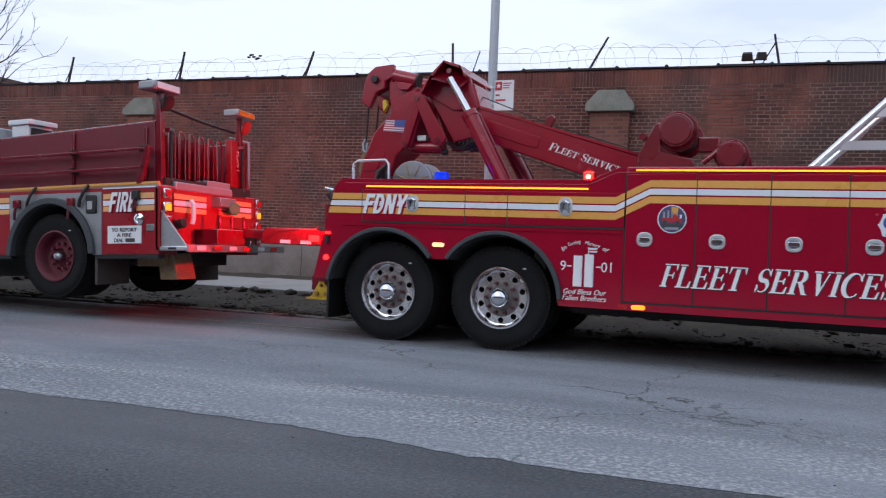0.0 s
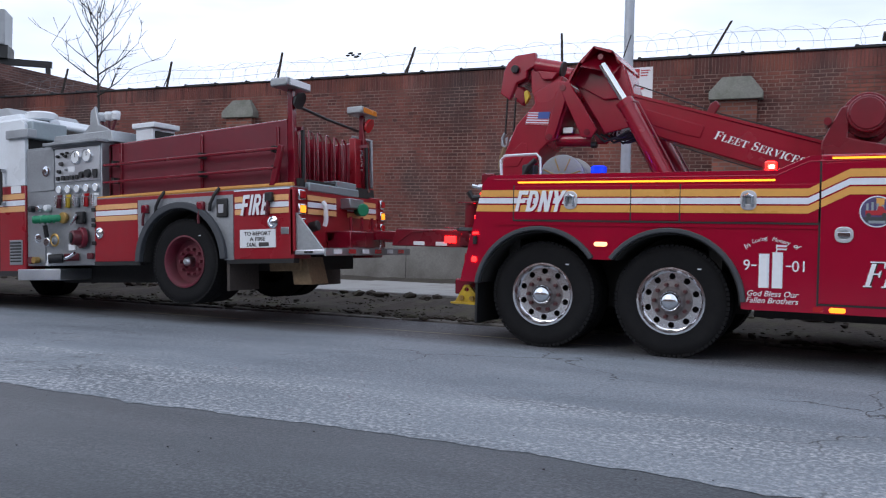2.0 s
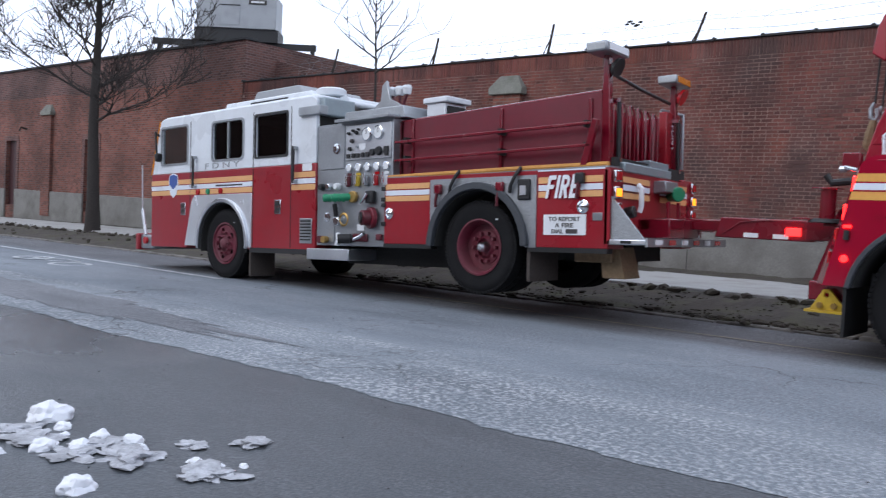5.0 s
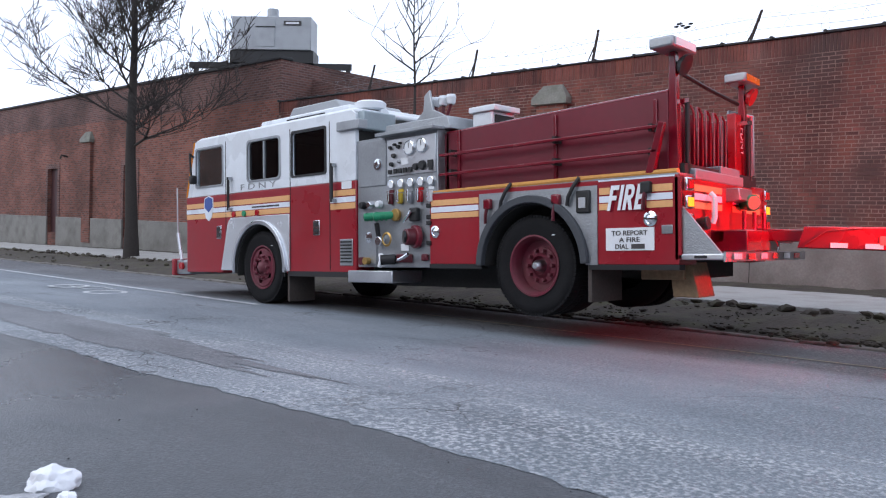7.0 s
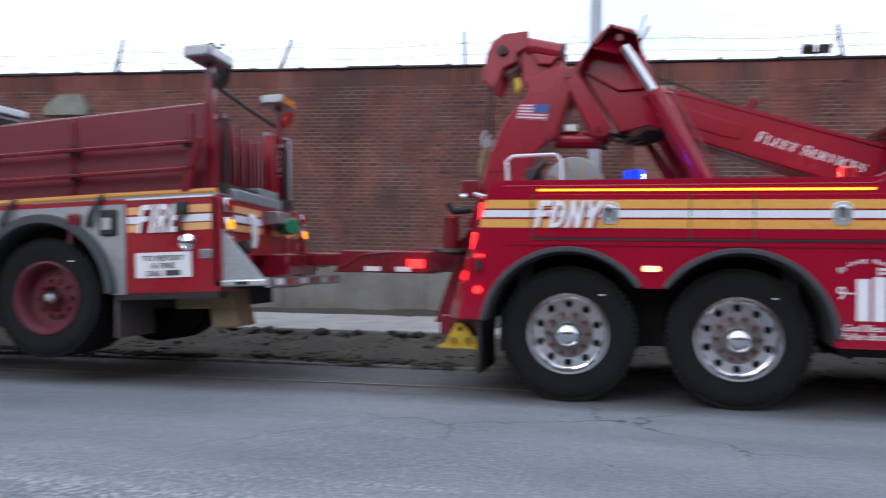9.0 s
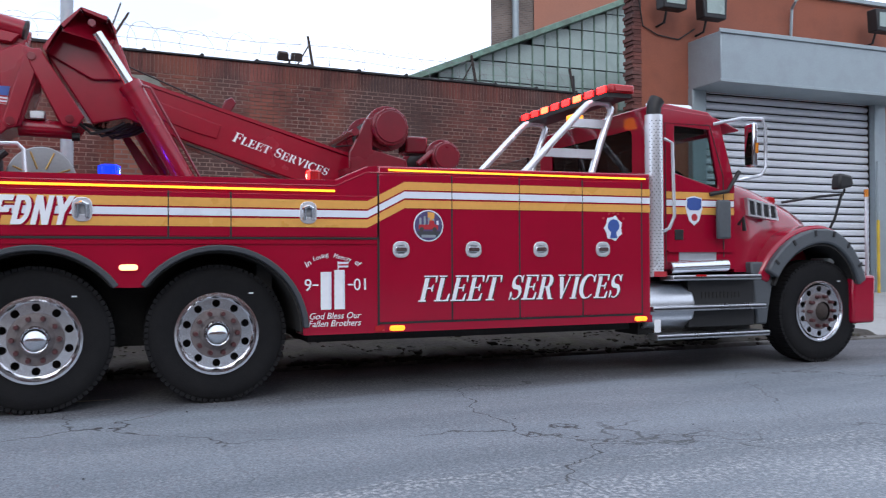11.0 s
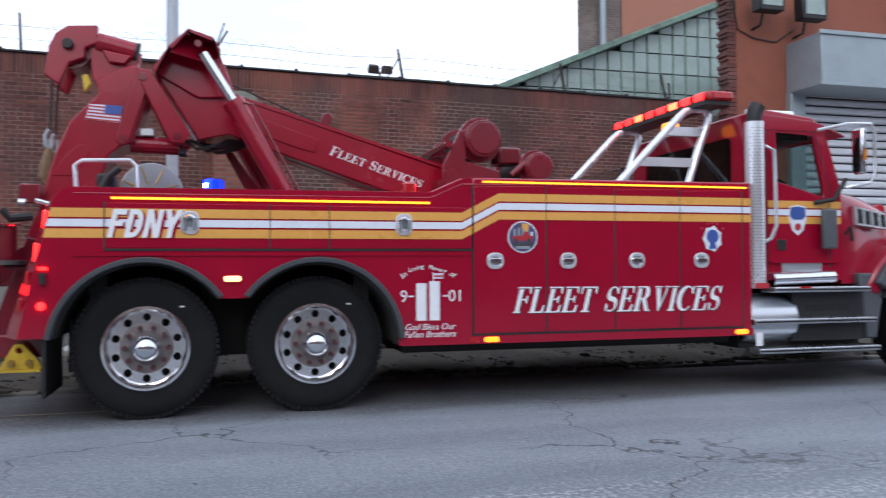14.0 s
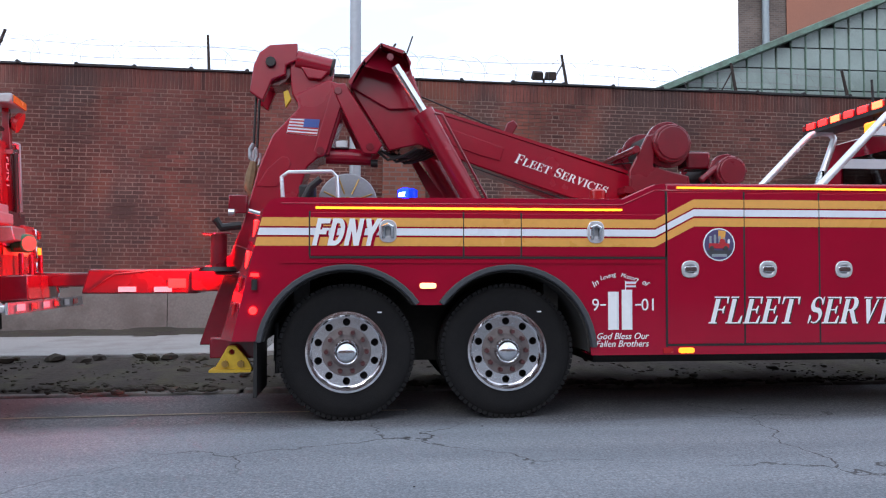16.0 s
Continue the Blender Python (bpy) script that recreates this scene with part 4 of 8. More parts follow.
part("beam", bm_box(-3.9, 3.55, -0.3, -0.1, 8.15, 8.42), BLACK, plant)
for x in (-3.6, -1.7, 0.4, 1.6, 3.4):
    part("prop", bm_box(x - 0.09, x + 0.09, -0.3, -0.1, 4.9, 8.2), BLACK, plant)
tagged(part("roof_west", bm_box(-80, -20.0, 7.9, 22, 4.7, 5.0), TAR), "flat black roof of the brick building", "roof", kind="structure")

# ---------- building at the east end ----------
east = thing("wall_east", pose(0, 0, 0), "terracotta rendered building with a roller shutter", "building", kind="structure")
part("render_face", plate(bmesh.new(), rect(10.22, 26, -0.2, 6.75), [rect(11.55, 16.3, -0.1, 4.5), rect(17.9, 25.0, 2.75, 5.75), rect(17.95, 19.0, 0.2, 2.35)], 7.2, 7.55), TERRACOTTA, east)
bm = bmesh.new()
for k in range(92):
    box(bm, 10.0 + 0.03 * (k * 5 % 3), 10.23, 7.185 + 0.006 * (k % 3), 7.5, 0.075 * k, 0.075 * k + 0.066)
part("brick_quoin", bm, BRICK, east)
part("parapet_cap", bm_box(10.0, 26, 7.12, 7.6, 6.75, 6.84), SHEET, east, bevel=0.01)
bm = bmesh.new()
lo = [bm.verts.new(p) for p in ((10.2, 7.5, -0.2), (26, 7.5, -0.2), (26, 20, -0.2), (15.2, 14.0, -0.2))]
hi = [bm.verts.new((v.co.x, v.co.y, 6.7)) for v in lo]
bm.faces.new(hi)
for i in (1, 2, 3):
    bm.faces.new((lo[i], lo[(i + 1) % 4], hi[(i + 1) % 4], hi[i]))
part("side_face", bm, BRICK_GREY, east)
part("window_sill", bm_box(17.85, 25.1, 7.05, 7.25, 2.66, 2.76), TERRACOTTA, east, bevel=0.01)
part("window_pane", bm_box(17.9, 25.0, 7.36, 7.38, 2.75, 5.75), PANE, east)
part("window_room", bm_box(17.8, 25.2, 7.9, 8.0, 2.6, 5.9), WIRED, east)
part("window_bar", bm_box(17.9, 25.0, 7.33, 7.4, 4.72, 4.78), BLACK, east)
part("entrance_door", bm_box(17.98, 18.98, 7.38, 7.44, 0.2, 2.33), MAROON, east, "maroon door with a glazed panel")
part("door_glass", bm_box(18.2, 18.8, 7.36, 7.385, 1.0, 2.1), PANE_DARK, east)
for z in (1.25, 1.75):
    part("door_notice", bm_box(18.02, 18.16, 7.362, 7.378, z, z + 0.25), PAPER, east)
part("door_sill", bm_box(17.8, 19.2, 7.0, 7.4, 0.1, 0.2), YELLOW, east)
part("notice_board", bm_box(16.78, 17.2, 7.17, 7.2, 1.25, 1.83), PAPER, east, "blank white notice board", bevel=0.01)
lampb = part("wall_lamp", bm_rod((17.45, 7.2, 2.75), (17.45, 6.98, 2.75), 0.1, n=16), SHEET, east, "round grey wall lamp", bevel=0.01)
for z in (-0.05, 0.05):
    part("lamp_fin", bm_rod((17.45, 7.04 + z, 2.75), (17.45, 7.06 + z, 2.75), 0.108, n=16), SHEET, lampb)
# shutter with its hood and guides
shutter = thing("roller_shutter", pose(0, 0, 0), "closed grey steel roller shutter under a sheet metal hood", "shutter")
for x in (11.35, 16.3):
    part("guide_rail", bm_box(x, x + 0.34, 7.05, 7.3, 0.1, 4.52), SHEET, shutter, bevel=0.015)
part("hood_box", bm_prism([(11.35, 4.49), (16.85, 4.49), (16.85, 5.47), (11.35, 5.47)], 6.2, 7.2), SHEET, shutter, bevel=0.02)
part("hood_edge", bm_box(11.3, 16.9, 6.16, 6.2, 5.42, 5.5), SHEET, shutter, bevel=0.008)
part("hood_edge", bm_box(11.3, 16.9, 6.16, 6.2, 4.47, 4.53), SHEET, shutter, bevel=0.008)
part("maker_label", bm_box(16.3, 16.7, 6.188, 6.198, 5.28, 5.35), SIGN_RED, shutter)
part("bottom_bar", bm_box(11.6, 16.3, 7.18, 7.3, 0.1, 0.24), BLACK, shutter)
part("shutter_back", bm_box(11.5, 16.4, 7.34, 7.36, 0.1, 4.6), DARK, shutter)
bm = bmesh.new()
prism(bm, [(0, 0), (0.02, 0.004), (0.05, 0.03), (0.055, 0.09), (0.025, 0.132), (0, 0.137)], 0, 4.69)
for v in bm.verts:
    v.co = Vector((v.co.y, -v.co.x, v.co.z))
slat = part("slat", bm, SHUTTER, shutter)
for i in range(27):
    o = slat if i == 0 else slat.copy()
    if i:
        scene.collection.objects.link(o)
    o.location = (11.62, 7.28, 0.25 + 0.163 * i)
bol = part("bollard", bm_rod((16.2, 6.9, 0.1), (16.2, 6.9, 3.2), 0.03), SHEET, shutter)
part("bollard_paint", bm_rod((16.2, 6.9, 0.25), (16.2, 6.9, 1.9), 0.034), YELLOW, shutter)


def flood_lamp(x, z):
    ob = thing("flood_lamp", pose(x, 7.2, z), "dark square flood lamp bracketed to the render", "lamp", "facade flood lamps")
    part("arm", bm_tube([(0, 0, 0), (0, -0.25, 0.02), (0, -0.35, 0.3)], 0.025), BLACK, ob)
    part("housing", bm_prism([(-0.27, 0.2), (0.27, 0.2), (0.3, 0.68), (-0.3, 0.68)], -0.62, -0.36), BLACK, ob, bevel=0.02)
    part("lens", bm_box(-0.21, 0.21, -0.632, -0.615, 0.29, 0.6), WIRED, ob)
    return ob


for x, z in ((10.6, 5.72), (11.55, 5.62), (16.15, 5.8)):
    flood_lamp(x, z)
pipe = part("wall_pipe", bm_tube([(14.0, 7.16, 5.47), (14.0, 7.1, 6.4), (13.9, 6.9, 6.5), (14.0, 6.8, 6.65)], 0.03), SHEET)
tagged(pipe, "thin bent vent pipe on the facade", "pipe")
cable = part("slack_cable", bm_tube([(10.15, 7.17, 6.3), (10.25, 7.17, 5.7), (10.6, 7.17, 5.55), (11.1, 7.17, 5.5), (11.5, 7.17, 5.75)], 0.014, 6), BLACK)
tagged(cable, "slack black cable on the facade", "cable")

# glazed monitor roof behind the wall
glazed = thing("glazed_shed", pose(0, 0, 0), "old factory shed with a sloping glazed gable and green copper eaves", "building")
GX0, GY = 8.15, 14.0


def eave(x):
    return 5.97 + 0.415 * (x - GX0)


part("lower_wall", bm_box(GX0 - 1.5, 19, GY, GY + 0.25, 0, 5.4), BRICK_GREY, glazed)
xs = steps(GX0, 14.6, 0.40)
for k, (a, b) in enumerate(zip(xs, xs[1:])):
    z = 5.42
    while z < eave(a) - 0.05:
        t, tb = min(z + 0.56, eave(a)), min(z + 0.56, eave(b))
        part("pane", bm_prism([(a + 0.02, z), (b - 0.02, z), (b - 0.02, tb - 0.035), (a + 0.02, t - 0.035)], GY + 0.02 + 0.012 * math.sin(k * 3.1 + z * 7), GY + 0.05), WIRED, glazed, smooth=False)
        z += 0.56
    part("mullion", bm_box(a - 0.016, a + 0.016, GY - 0.01, GY + 0.06, 5.4, eave(a)), COPPER, glazed)
part("glazing_backing", bm_prism([(GX0, 5.4), (14.6, 5.4), (14.6, eave(14.6)), (GX0, eave(GX0))], GY + 0.2, GY + 0.24), FLARE, glazed)
part("eave_gutter", bm_prism([(GX0 - 0.9, eave(GX0) - 0.42), (GX0, eave(GX0) - 0.05), (15, eave(15) - 0.05), (15, eave(15) + 0.13), (GX0, eave(GX0) + 0.13), (GX0 - 0.9, eave(GX0) - 0.25)], GY - 0.35, GY + 0.3), COPPER, glazed, "green corroded copper eaves", bevel=0.02)
tower = thing("stair_tower", pose(0, 0, 0), "tall brown brick tower with a pale rendered side", "building")
def block(plan, z0, z1):
    bm = bmesh.new()
    lo, hi = [bm.verts.new((x, y, z0)) for x, y in plan], [bm.verts.new((x, y, z1)) for x, y in plan]
    bm.faces.new(lo[::-1])
    bm.faces.new(hi)
    for i in range(len(plan)):
        j = (i + 1) % len(plan)
        bm.faces.new((lo[i], lo[j], hi[j], hi[i]))
    return bm


part("brick_side", block(((14.72, 24), (16.67, 24), (20.8, 30), (18.9, 30)), 0, 16), BRICK_GREY, tower)
part("rendered_side", block(((16.67, 23.95), (28, 23.95), (32, 30), (20.82, 30)), 0, 16), STUCCO, tower)
part("downpipe", bm_rod((15.76, 23.85, 0), (15.76, 23.85, 16), 0.14), SHEET, tower)

# plain unseen wall behind the camera, added to cut low sky and darken reflections
across = part("wall_across", bm_box(-70, 70, -30, -26, -1, 8.0), BRICK_DIM)
tagged(across, "plain dark brick row across the street", "building", kind="structure")

# lamp post with notice
lamp_post = thing("street_pole", pose(0.05, 3.0, ground_z(0, 3.0)), "tall galvanised steel street pole in the verge", "pole")
part("shaft", bm_rod((0, 0, -0.1), (0, 0, 9.0), 0.068, 0.058, n=20), GALV, lamp_post)
part("base_flange", bm_rod((0, 0, -0.05), (0, 0, 0.08), 0.13, n=20), GALV, lamp_post, bevel=0.01)
notice = part("notice", bm_box(0.065, 0.345, -0.085, -0.07, 2.80, 3.22), PAPER, lamp_post, "white rectangular notice with a red star panel")
part("red_panel", bm_box(0.075, 0.175, -0.089, -0.085, 3.08, 3.20), SIGN_RED, notice)
star = [(0.125 + (0.04 if i % 2 == 0 else 0.016) * math.sin(i * math.pi / 5), 3.14 + (0.04 if i % 2 == 0 else 0.016) * math.cos(i * math.pi / 5)) for i in range(10)]
part("star", bm_prism(star, -0.093, -0.089), PAPER, notice)
for z, w in ((3.17, 0.12), (3.14, 0.10), (3.105, 0.09)):
    part("text_bar", bm_box(0.19, 0.19 + w, -0.089, -0.085, z, z + 0.013), SIGN_RED, notice)
for z, w in ((3.0, 0.06), (2.93, 0.15)):
    part("text_bar", bm_box(0.085, 0.085 + w, -0.089, -0.085, z, z + 0.024), SIGN_RED, notice)
for z in (2.88, 3.12):
    part("strap", bm_rod((0, 0, z), (0, 0, z + 0.03), 0.078, n=16), ALU, lamp_post)


# ---------- trees ----------
def bare_tree(name, m, height, trunk, fork, seed, label, spread=0.6, count=13, limb=0.55, twig=0.011):
    rng = random.Random(seed)
    ob = thing(name, m, label, "tree")
    tb = bmesh.new()
    pts = [(0.02 * height * 0.1 * math.sin(i * 1.3), 0.03 * math.cos(i), height * i / 10) for i in range(11)]
    tube(tb, pts, [trunk * (1.25 if i == 0 else 1 - 0.085 * i) for i in range(11)], 12)
    part("trunk", tb, BARK, ob)
    cb = bmesh.new()

    def grow(p, d, r, length, level):
        q, ps, rs = Vector(p), [Vector(p)], [r]
        n = 5 if level < 2 else 4
        for i in range(n):
            d = (d + Vector((rng.uniform(-1, 1), rng.uniform(-1, 1), rng.uniform(-0.5, 0.9))) * 0.16).normalized()
            q = q + d * length / n
            ps.append(q.copy())
            rs.append(max(twig, r * (1 - 0.8 * (i + 1) / n)))
        tube(cb, ps, rs, 6 if level == 0 else 4 if level == 1 else 3)
        if level < (3 if twig > 0.008 else 2):
            for k in range((8 if level == 0 else 5) if twig > 0.008 else 3):
                i = rng.randint(1, n)
                side = Vector((rng.uniform(-1, 1), rng.uniform(-1, 1), rng.uniform(-0.2, 0.7))).normalized()
                grow(ps[i], (d * 0.7 + side * 0.8).normalized(), max(twig, rs[i] * 0.75), length * rng.uniform(0.4, 0.62), level + 1)
    for k in range(count):
        h = fork + (height - fork) * (k / count) ** 0.9
        a = k * 2.4 + rng.uniform(-0.4, 0.4)
        up = 0.25 + 1.5 * k / count
        grow((0, 0, h), Vector((math.cos(a), math.sin(a) * 0.8, up)).normalized(), trunk * limb * (1 - 0.5 * k / count), height * 0.42 * spread / 0.6 * (1 - 0.35 * k / count), 0)
    part("crown", cb, BARK, ob, "bare twigs and limbs")
    return ob


bare_tree("street_tree", pose(-22.1, 3.5, ground_z(-22.1, 2.9)), 10.0, 0.19, 3.2, 5, "bare street tree with dark trunk in the verge", 0.4, 26, 0.22, 0.009)
bare_tree("young_tree", pose(-9.9, 3.0, ground_z(-9.9, 3.0)), 5.15, 0.05, 3.5, 21, "thin leafless young tree in the verge", 0.3, 15, 0.36, 0.004)

# ---------- snow ----------
def snow_lump(x, y, s, seed, material=SNOW, flat=0.8, name="snow_lump", label="lump of dirty white snow on wet asphalt"):
    rng = random.Random(seed)
    bm = bmesh.new()
    bmesh.ops.create_icosphere(bm, subdivisions=4, radius=1)
    for v in bm.verts:
        d = v.co.normalized()
        k = (1 + 0.9 * noise.noise(d * 1.5 + Vector((seed, 3, 0))) + 0.4 * noise.noise(d * 4 + Vector((seed, 0, 3))) + 0.2 * noise.noise(d * 11 + Vector((seed, 0, 3)))) if flat < 0.5 else 1 + 0.34 * noise.noise(d * 1.3 + Vector((seed, 0, 0))) + 0.16 * noise.noise(d * 3.5 + Vector((0, seed, 0))) + 0.06 * noise.noise(d * 9)
        v.co = Vector((d.x * k * s * 1.15, d.y * k * s * 0.9, max(-0.3 * s, d.z * k * s * flat)))
    ob = part(name, bm, material)
    ob.matrix_world = pose(x, y, ground_z(x) + (0.28 * s - 0.012 if flat > 0.5 else 0.001), 0, 0, rng.uniform(0, 360))
    return tagged(ob, label, "snow", "snow lumps")


for k, (x, y, s) in enumerate(((-2.62, -5.78, 0.088), (-2.42, -5.8, 0.04), (-2.3, -5.84, 0.022), (-2.14, -6.0, 0.05), (-2.2, -6.17, 0.032), (-2.06, -5.88, 0.042), (-2.14, -5.75, 0.045), (-2.0, -5.68, 0.043),
                               (-1.88, -5.7, 0.034), (-1.57, -5.62, 0.03), (-1.47, -5.57, 0.022), (-1.4, -5.5, 0.022), (-1.55, -6.12, 0.06), (-0.80, -5.80, 0.034), (-0.87, -5.86, 0.018), (-2.1, -6.25, 0.03))):
    snow_lump(x, y, s, k + 1)
for k, (x, y, s) in enumerate(((-2.31, -5.97, 0.13), (-1.96, -5.96, 0.1), (-1.80, -5.79, 0.15), (-1.79, -5.5, 0.08), (-1.4, -5.66, 0.13), (-1.66, -5.28, 0.09), (-2.05, -5.8, 0.12), (-2.5, -5.95, 0.1))):
    snow_lump(x, y, s * 0.75, k + 31, SLUSH, 0.24, "slush_patch", "flat patch of grey slush on asphalt")
# pebbles and litter on the asphalt
bm = bmesh.new()
rng = random.Random(9)
for i in range(160):
    x, y = rng.uniform(-6, 7), rng.uniform(-6.4, -3.9) if i % 3 else rng.uniform(-3.9, 1.4)
    r = rng.uniform(0.0025, 0.006)
    for v in bmesh.ops.create_icosphere(bm, subdivisions=1, radius=r)["verts"]:
        v.co = Vector((v.co.x * 1.4, v.co.y, v.co.z * 0.7)) + Vector((x, y, ground_z(x) + r * 0.3))
tagged(part("grit", bm, TAR), "scattered dark grit on the asphalt", "grit", kind="stuff")


# ---------- tow truck ----------
truck = thing("tow_truck", pose(0, 0, 0), "glossy red heavy tow truck with striped side lockers", "tow truck")
PY = -0.14          # plane of the near body side
FAR = 2.34          # plane of the far body side


def both(y):
    return (y, FAR + PY - y)


# wheels
def truck_wheel(x, y, side, front=False, depth=0.06, hub_r=0.098, hub_top=None, radius=0.535, rim_mat=ALU_RIM, dual=True, hub_mat=CHROME, parent=truck, z=0.53):
    """side -1: the outer face looks to -y. Built about its own hub."""
    w = new("wheel")
    w.parent = parent
    w.matrix_local = pose(x, y, z, 0, 0, 0 if side < 0 else 180)
    W = 0.27
    bm = bmesh.new()
    for off in ((0.0, 0.33) if dual else (0.0,)):
        prof = [(0.30, 0.02), (0.315, 0.0), (0.36, -0.005), (0.42, -0.018), (radius - 0.05, -0.012), (radius - 0.015, 0.016), (radius - 0.006, 0.04), (radius - 0.006, W - 0.04), (radius - 0.02, W - 0.02), (0.42, W + 0.015), (0.31, W), (0.30, W - 0.02), (0.30, 0.02)]
        lathe(bm, [(r, -h - off) for r, h in prof], (0, 0, 0), n=64)
    tyre = part("tyre", bm, TYRE, w)
    bm = bmesh.new()
    for i in range(72):
        a = 2 * math.pi * i / 72
        c, s = math.cos(a), math.sin(a)
        for y0, y1 in ((0.0, 0.1), (0.165, 0.27)):
            v = [bm.verts.new(((radius - 0.03 + 0.029 * q) * math.cos(a + d), yy, (radius - 0.03 + 0.029 * q) * math.sin(a + d))) for yy in (y0, y1) for d in (-0.033, 0.033) for q in (0, 1)]
            for f in ((0, 1, 3, 2), (4, 6, 7, 5), (0, 4, 5, 1), (2, 3, 7, 6), (1, 5, 7, 3)):
                bm.faces.new([v[k] for k in f])
    tagged(part("tread", bm, TYRE, tyre), kind="stuff")
    part("tyre_mark", bm_box(0.24, 0.275, -0.022, -0.016, 0.305, 0.315), LETTER, tyre)
    # rim barrel and flange
    bm = bmesh.new()
    lathe(bm, [(0.285, -0.03), (0.31, 0.0), (0.318, 0.012), (0.30, 0.014), (0.283, -0.01), (0.272, -0.05), (0.268, -0.12), (0.262, -0.2)], (0, 0, 0), n=48)
    rim = part("rim", bm, rim_mat, w)
    face_y = depth if not front else 0.0
    circ = lambda cx, cz, r, n: [(cx + r * math.cos(2 * math.pi * i / n), cz + r * math.sin(2 * math.pi * i / n)) for i in range(n)]
    holes = [circ(0.232 * math.cos(math.pi * (i + 0.5) / 5), 0.232 * math.sin(math.pi * (i + 0.5) / 5), 0.03 if rim_mat is ALU_RIM else 0.042, 14) for i in range(10 if rim_mat is ALU_RIM else 5)]
    if rim_mat is not ALU_RIM:
        holes = [circ(0.2 * math.cos(2 * math.pi * (i + 0.5) / 5), 0.2 * math.sin(2 * math.pi * (i + 0.5) / 5), 0.045, 12) for i in range(5)]
    if hub_r < 0.09:
        holes = []
    bm = plate(bmesh.new(), circ(0, 0, 0.272, 48), holes, face_y, face_y + 0.018)
    part("disc", bm, rim_mat, rim)
    part("drum", bm_rod((0, face_y + 0.10, 0), (0, W, 0), 0.262, n=32), DARK, w)
    bm = bmesh.new()
    lathe(bm, [(0.195, -face_y), (0.19, -face_y + 0.008), (0.13, -face_y + 0.016), (0.10, -face_y + 0.05)], (0, 0, 0), n=32)
    part("hub_flange", bm, HUB_GREY if rim_mat is ALU_RIM else rim_mat, w)
    nut = part("wheel_nut", bm_rod((0, 0, 0), (0, -0.05, 0), 0.021, 0.017, n=8), RUST_NUT if rim_mat is ALU_RIM else rim_mat, rim)
    for i in range(10):
        o = nut if i == 0 else nut.copy()
        if i:
            scene.collection.objects.link(o)
        o.location = (0.158 * math.cos(math.pi * i / 5), face_y - 0.012, 0.158 * math.sin(math.pi * i / 5))
    bm = bmesh.new()
    top = hub_top if hub_top is not None else 0.075 if not front else 0.05
    lathe(bm, [(hub_r, 0.0 - face_y), (hub_r, top - 0.045), (hub_r * 0.9, top - 0.015), (hub_r * 0.5, top + 0.015), (0.0, top + 0.02)], (0, 0, 0), n=32)
    part("hub_cap", bm, hub_mat, w)
    return w


for x in (0.0, 1.27):
    truck_wheel(x, 0.0, -1)
    truck_wheel(x, 2.2, 1)
truck_wheel(7.40, 0.03, -1, front=True, dual=False, hub_mat=RUST)
truck_wheel(7.40, 2.17, 1, front=True, dual=False, hub_mat=RUST)
for x in (0.0, 1.27, 7.4):
    part("axle", bm_rod((x, 0.3, 0.53), (x, 1.9, 0.53), 0.09, n=12), DARK, truck)
for y in (0.66, 1.42):
    part("frame_rail", bm_box(-0.7, 7.9, y, y + 0.1, 0.66, 0.94), DARK, truck, bevel=0.01)
for x in (-0.35, 1.65):
    part("wheel_well", bm_box(x - 0.06, x + 0.06, 0.1, 2.1, 0.7, 1.3), DARK, truck)

# rear body with two wheel arches
prof = [(-0.86, 0.63), (-0.635, 0.63)] + arc(0, 0.53, 0.645, 171, 35, 22) + arc(1.27, 0.53, 0.645, 145, -2, 24) + [(1.92, 0.50), (2.53, 0.50), (2.53, 1.862), (2.45, 1.852), (2.19, 1.735), (-0.5, 1.725), (-0.57, 1.705), (-0.625, 1.64)]
part("rear_body", bm_prism(prof, PY, 0.16), RED, truck, bevel=0.012)
part("rear_body", bm_prism(prof, FAR - 0.3, FAR), RED, truck, bevel=0.012)
part("arch_liner", bm_box(-0.6, 2.5, 0.16, FAR - 0.3, 1.15, 1.6), DARK, truck)
part("deck", bm_box(-0.55, 2.5, 0.16, FAR - 0.3, 1.6, 1.69), RED_DULL, truck, "dull red deck plate", bevel=0.01)
part("rear_panel", bm_prism([(-0.86, 0.63), (-0.72, 0.63), (-0.5, 1.66), (-0.6, 1.66)], 0.16, FAR - 0.3), RED_DULL, truck)
# chamfered corner that holds the tail lamps
corner = bmesh.new()
v = [corner.verts.new(p) for p in ((-0.855, PY, 0.63), (-0.62, PY, 1.64), (-0.70, 0.10, 1.64), (-0.98, 0.10, 0.63), (-0.855, 0.3, 0.63), (-0.6, 0.3, 1.64))]
for f in ((0, 3, 2, 1), (3, 4, 5, 2), (1, 2, 5), (0, 4, 3)):
    corner.faces.new([v[k] for k in f])
part("corner_post", corner, RED, truck)
for dz, m, s in ((0.22, LENS_RED, 0.02), (0.62, GLOW_RED, 0.02), (0.86, GLOW_RED, 0.026), (0.42, LENS_RED, 0.018)):
    x = -0.93 + dz * 0.255
    part("tail_lamp", bm_prism([(-s, -0.07), (s, -0.07), (s, 0.07), (-s, 0.07)], -0.012, 0.012), m, truck, bevel=0.008).matrix_local = pose(x + 0.01, 0.0, 0.63 + dz, 0, 12, -62)
part("tail_lamp", bm_rod((-0.70, PY, 0.863), (-0.70, PY - 0.02, 0.863), 0.03, n=16), GLOW_RED, truck, "glowing round red side lamp", bevel=0.006)
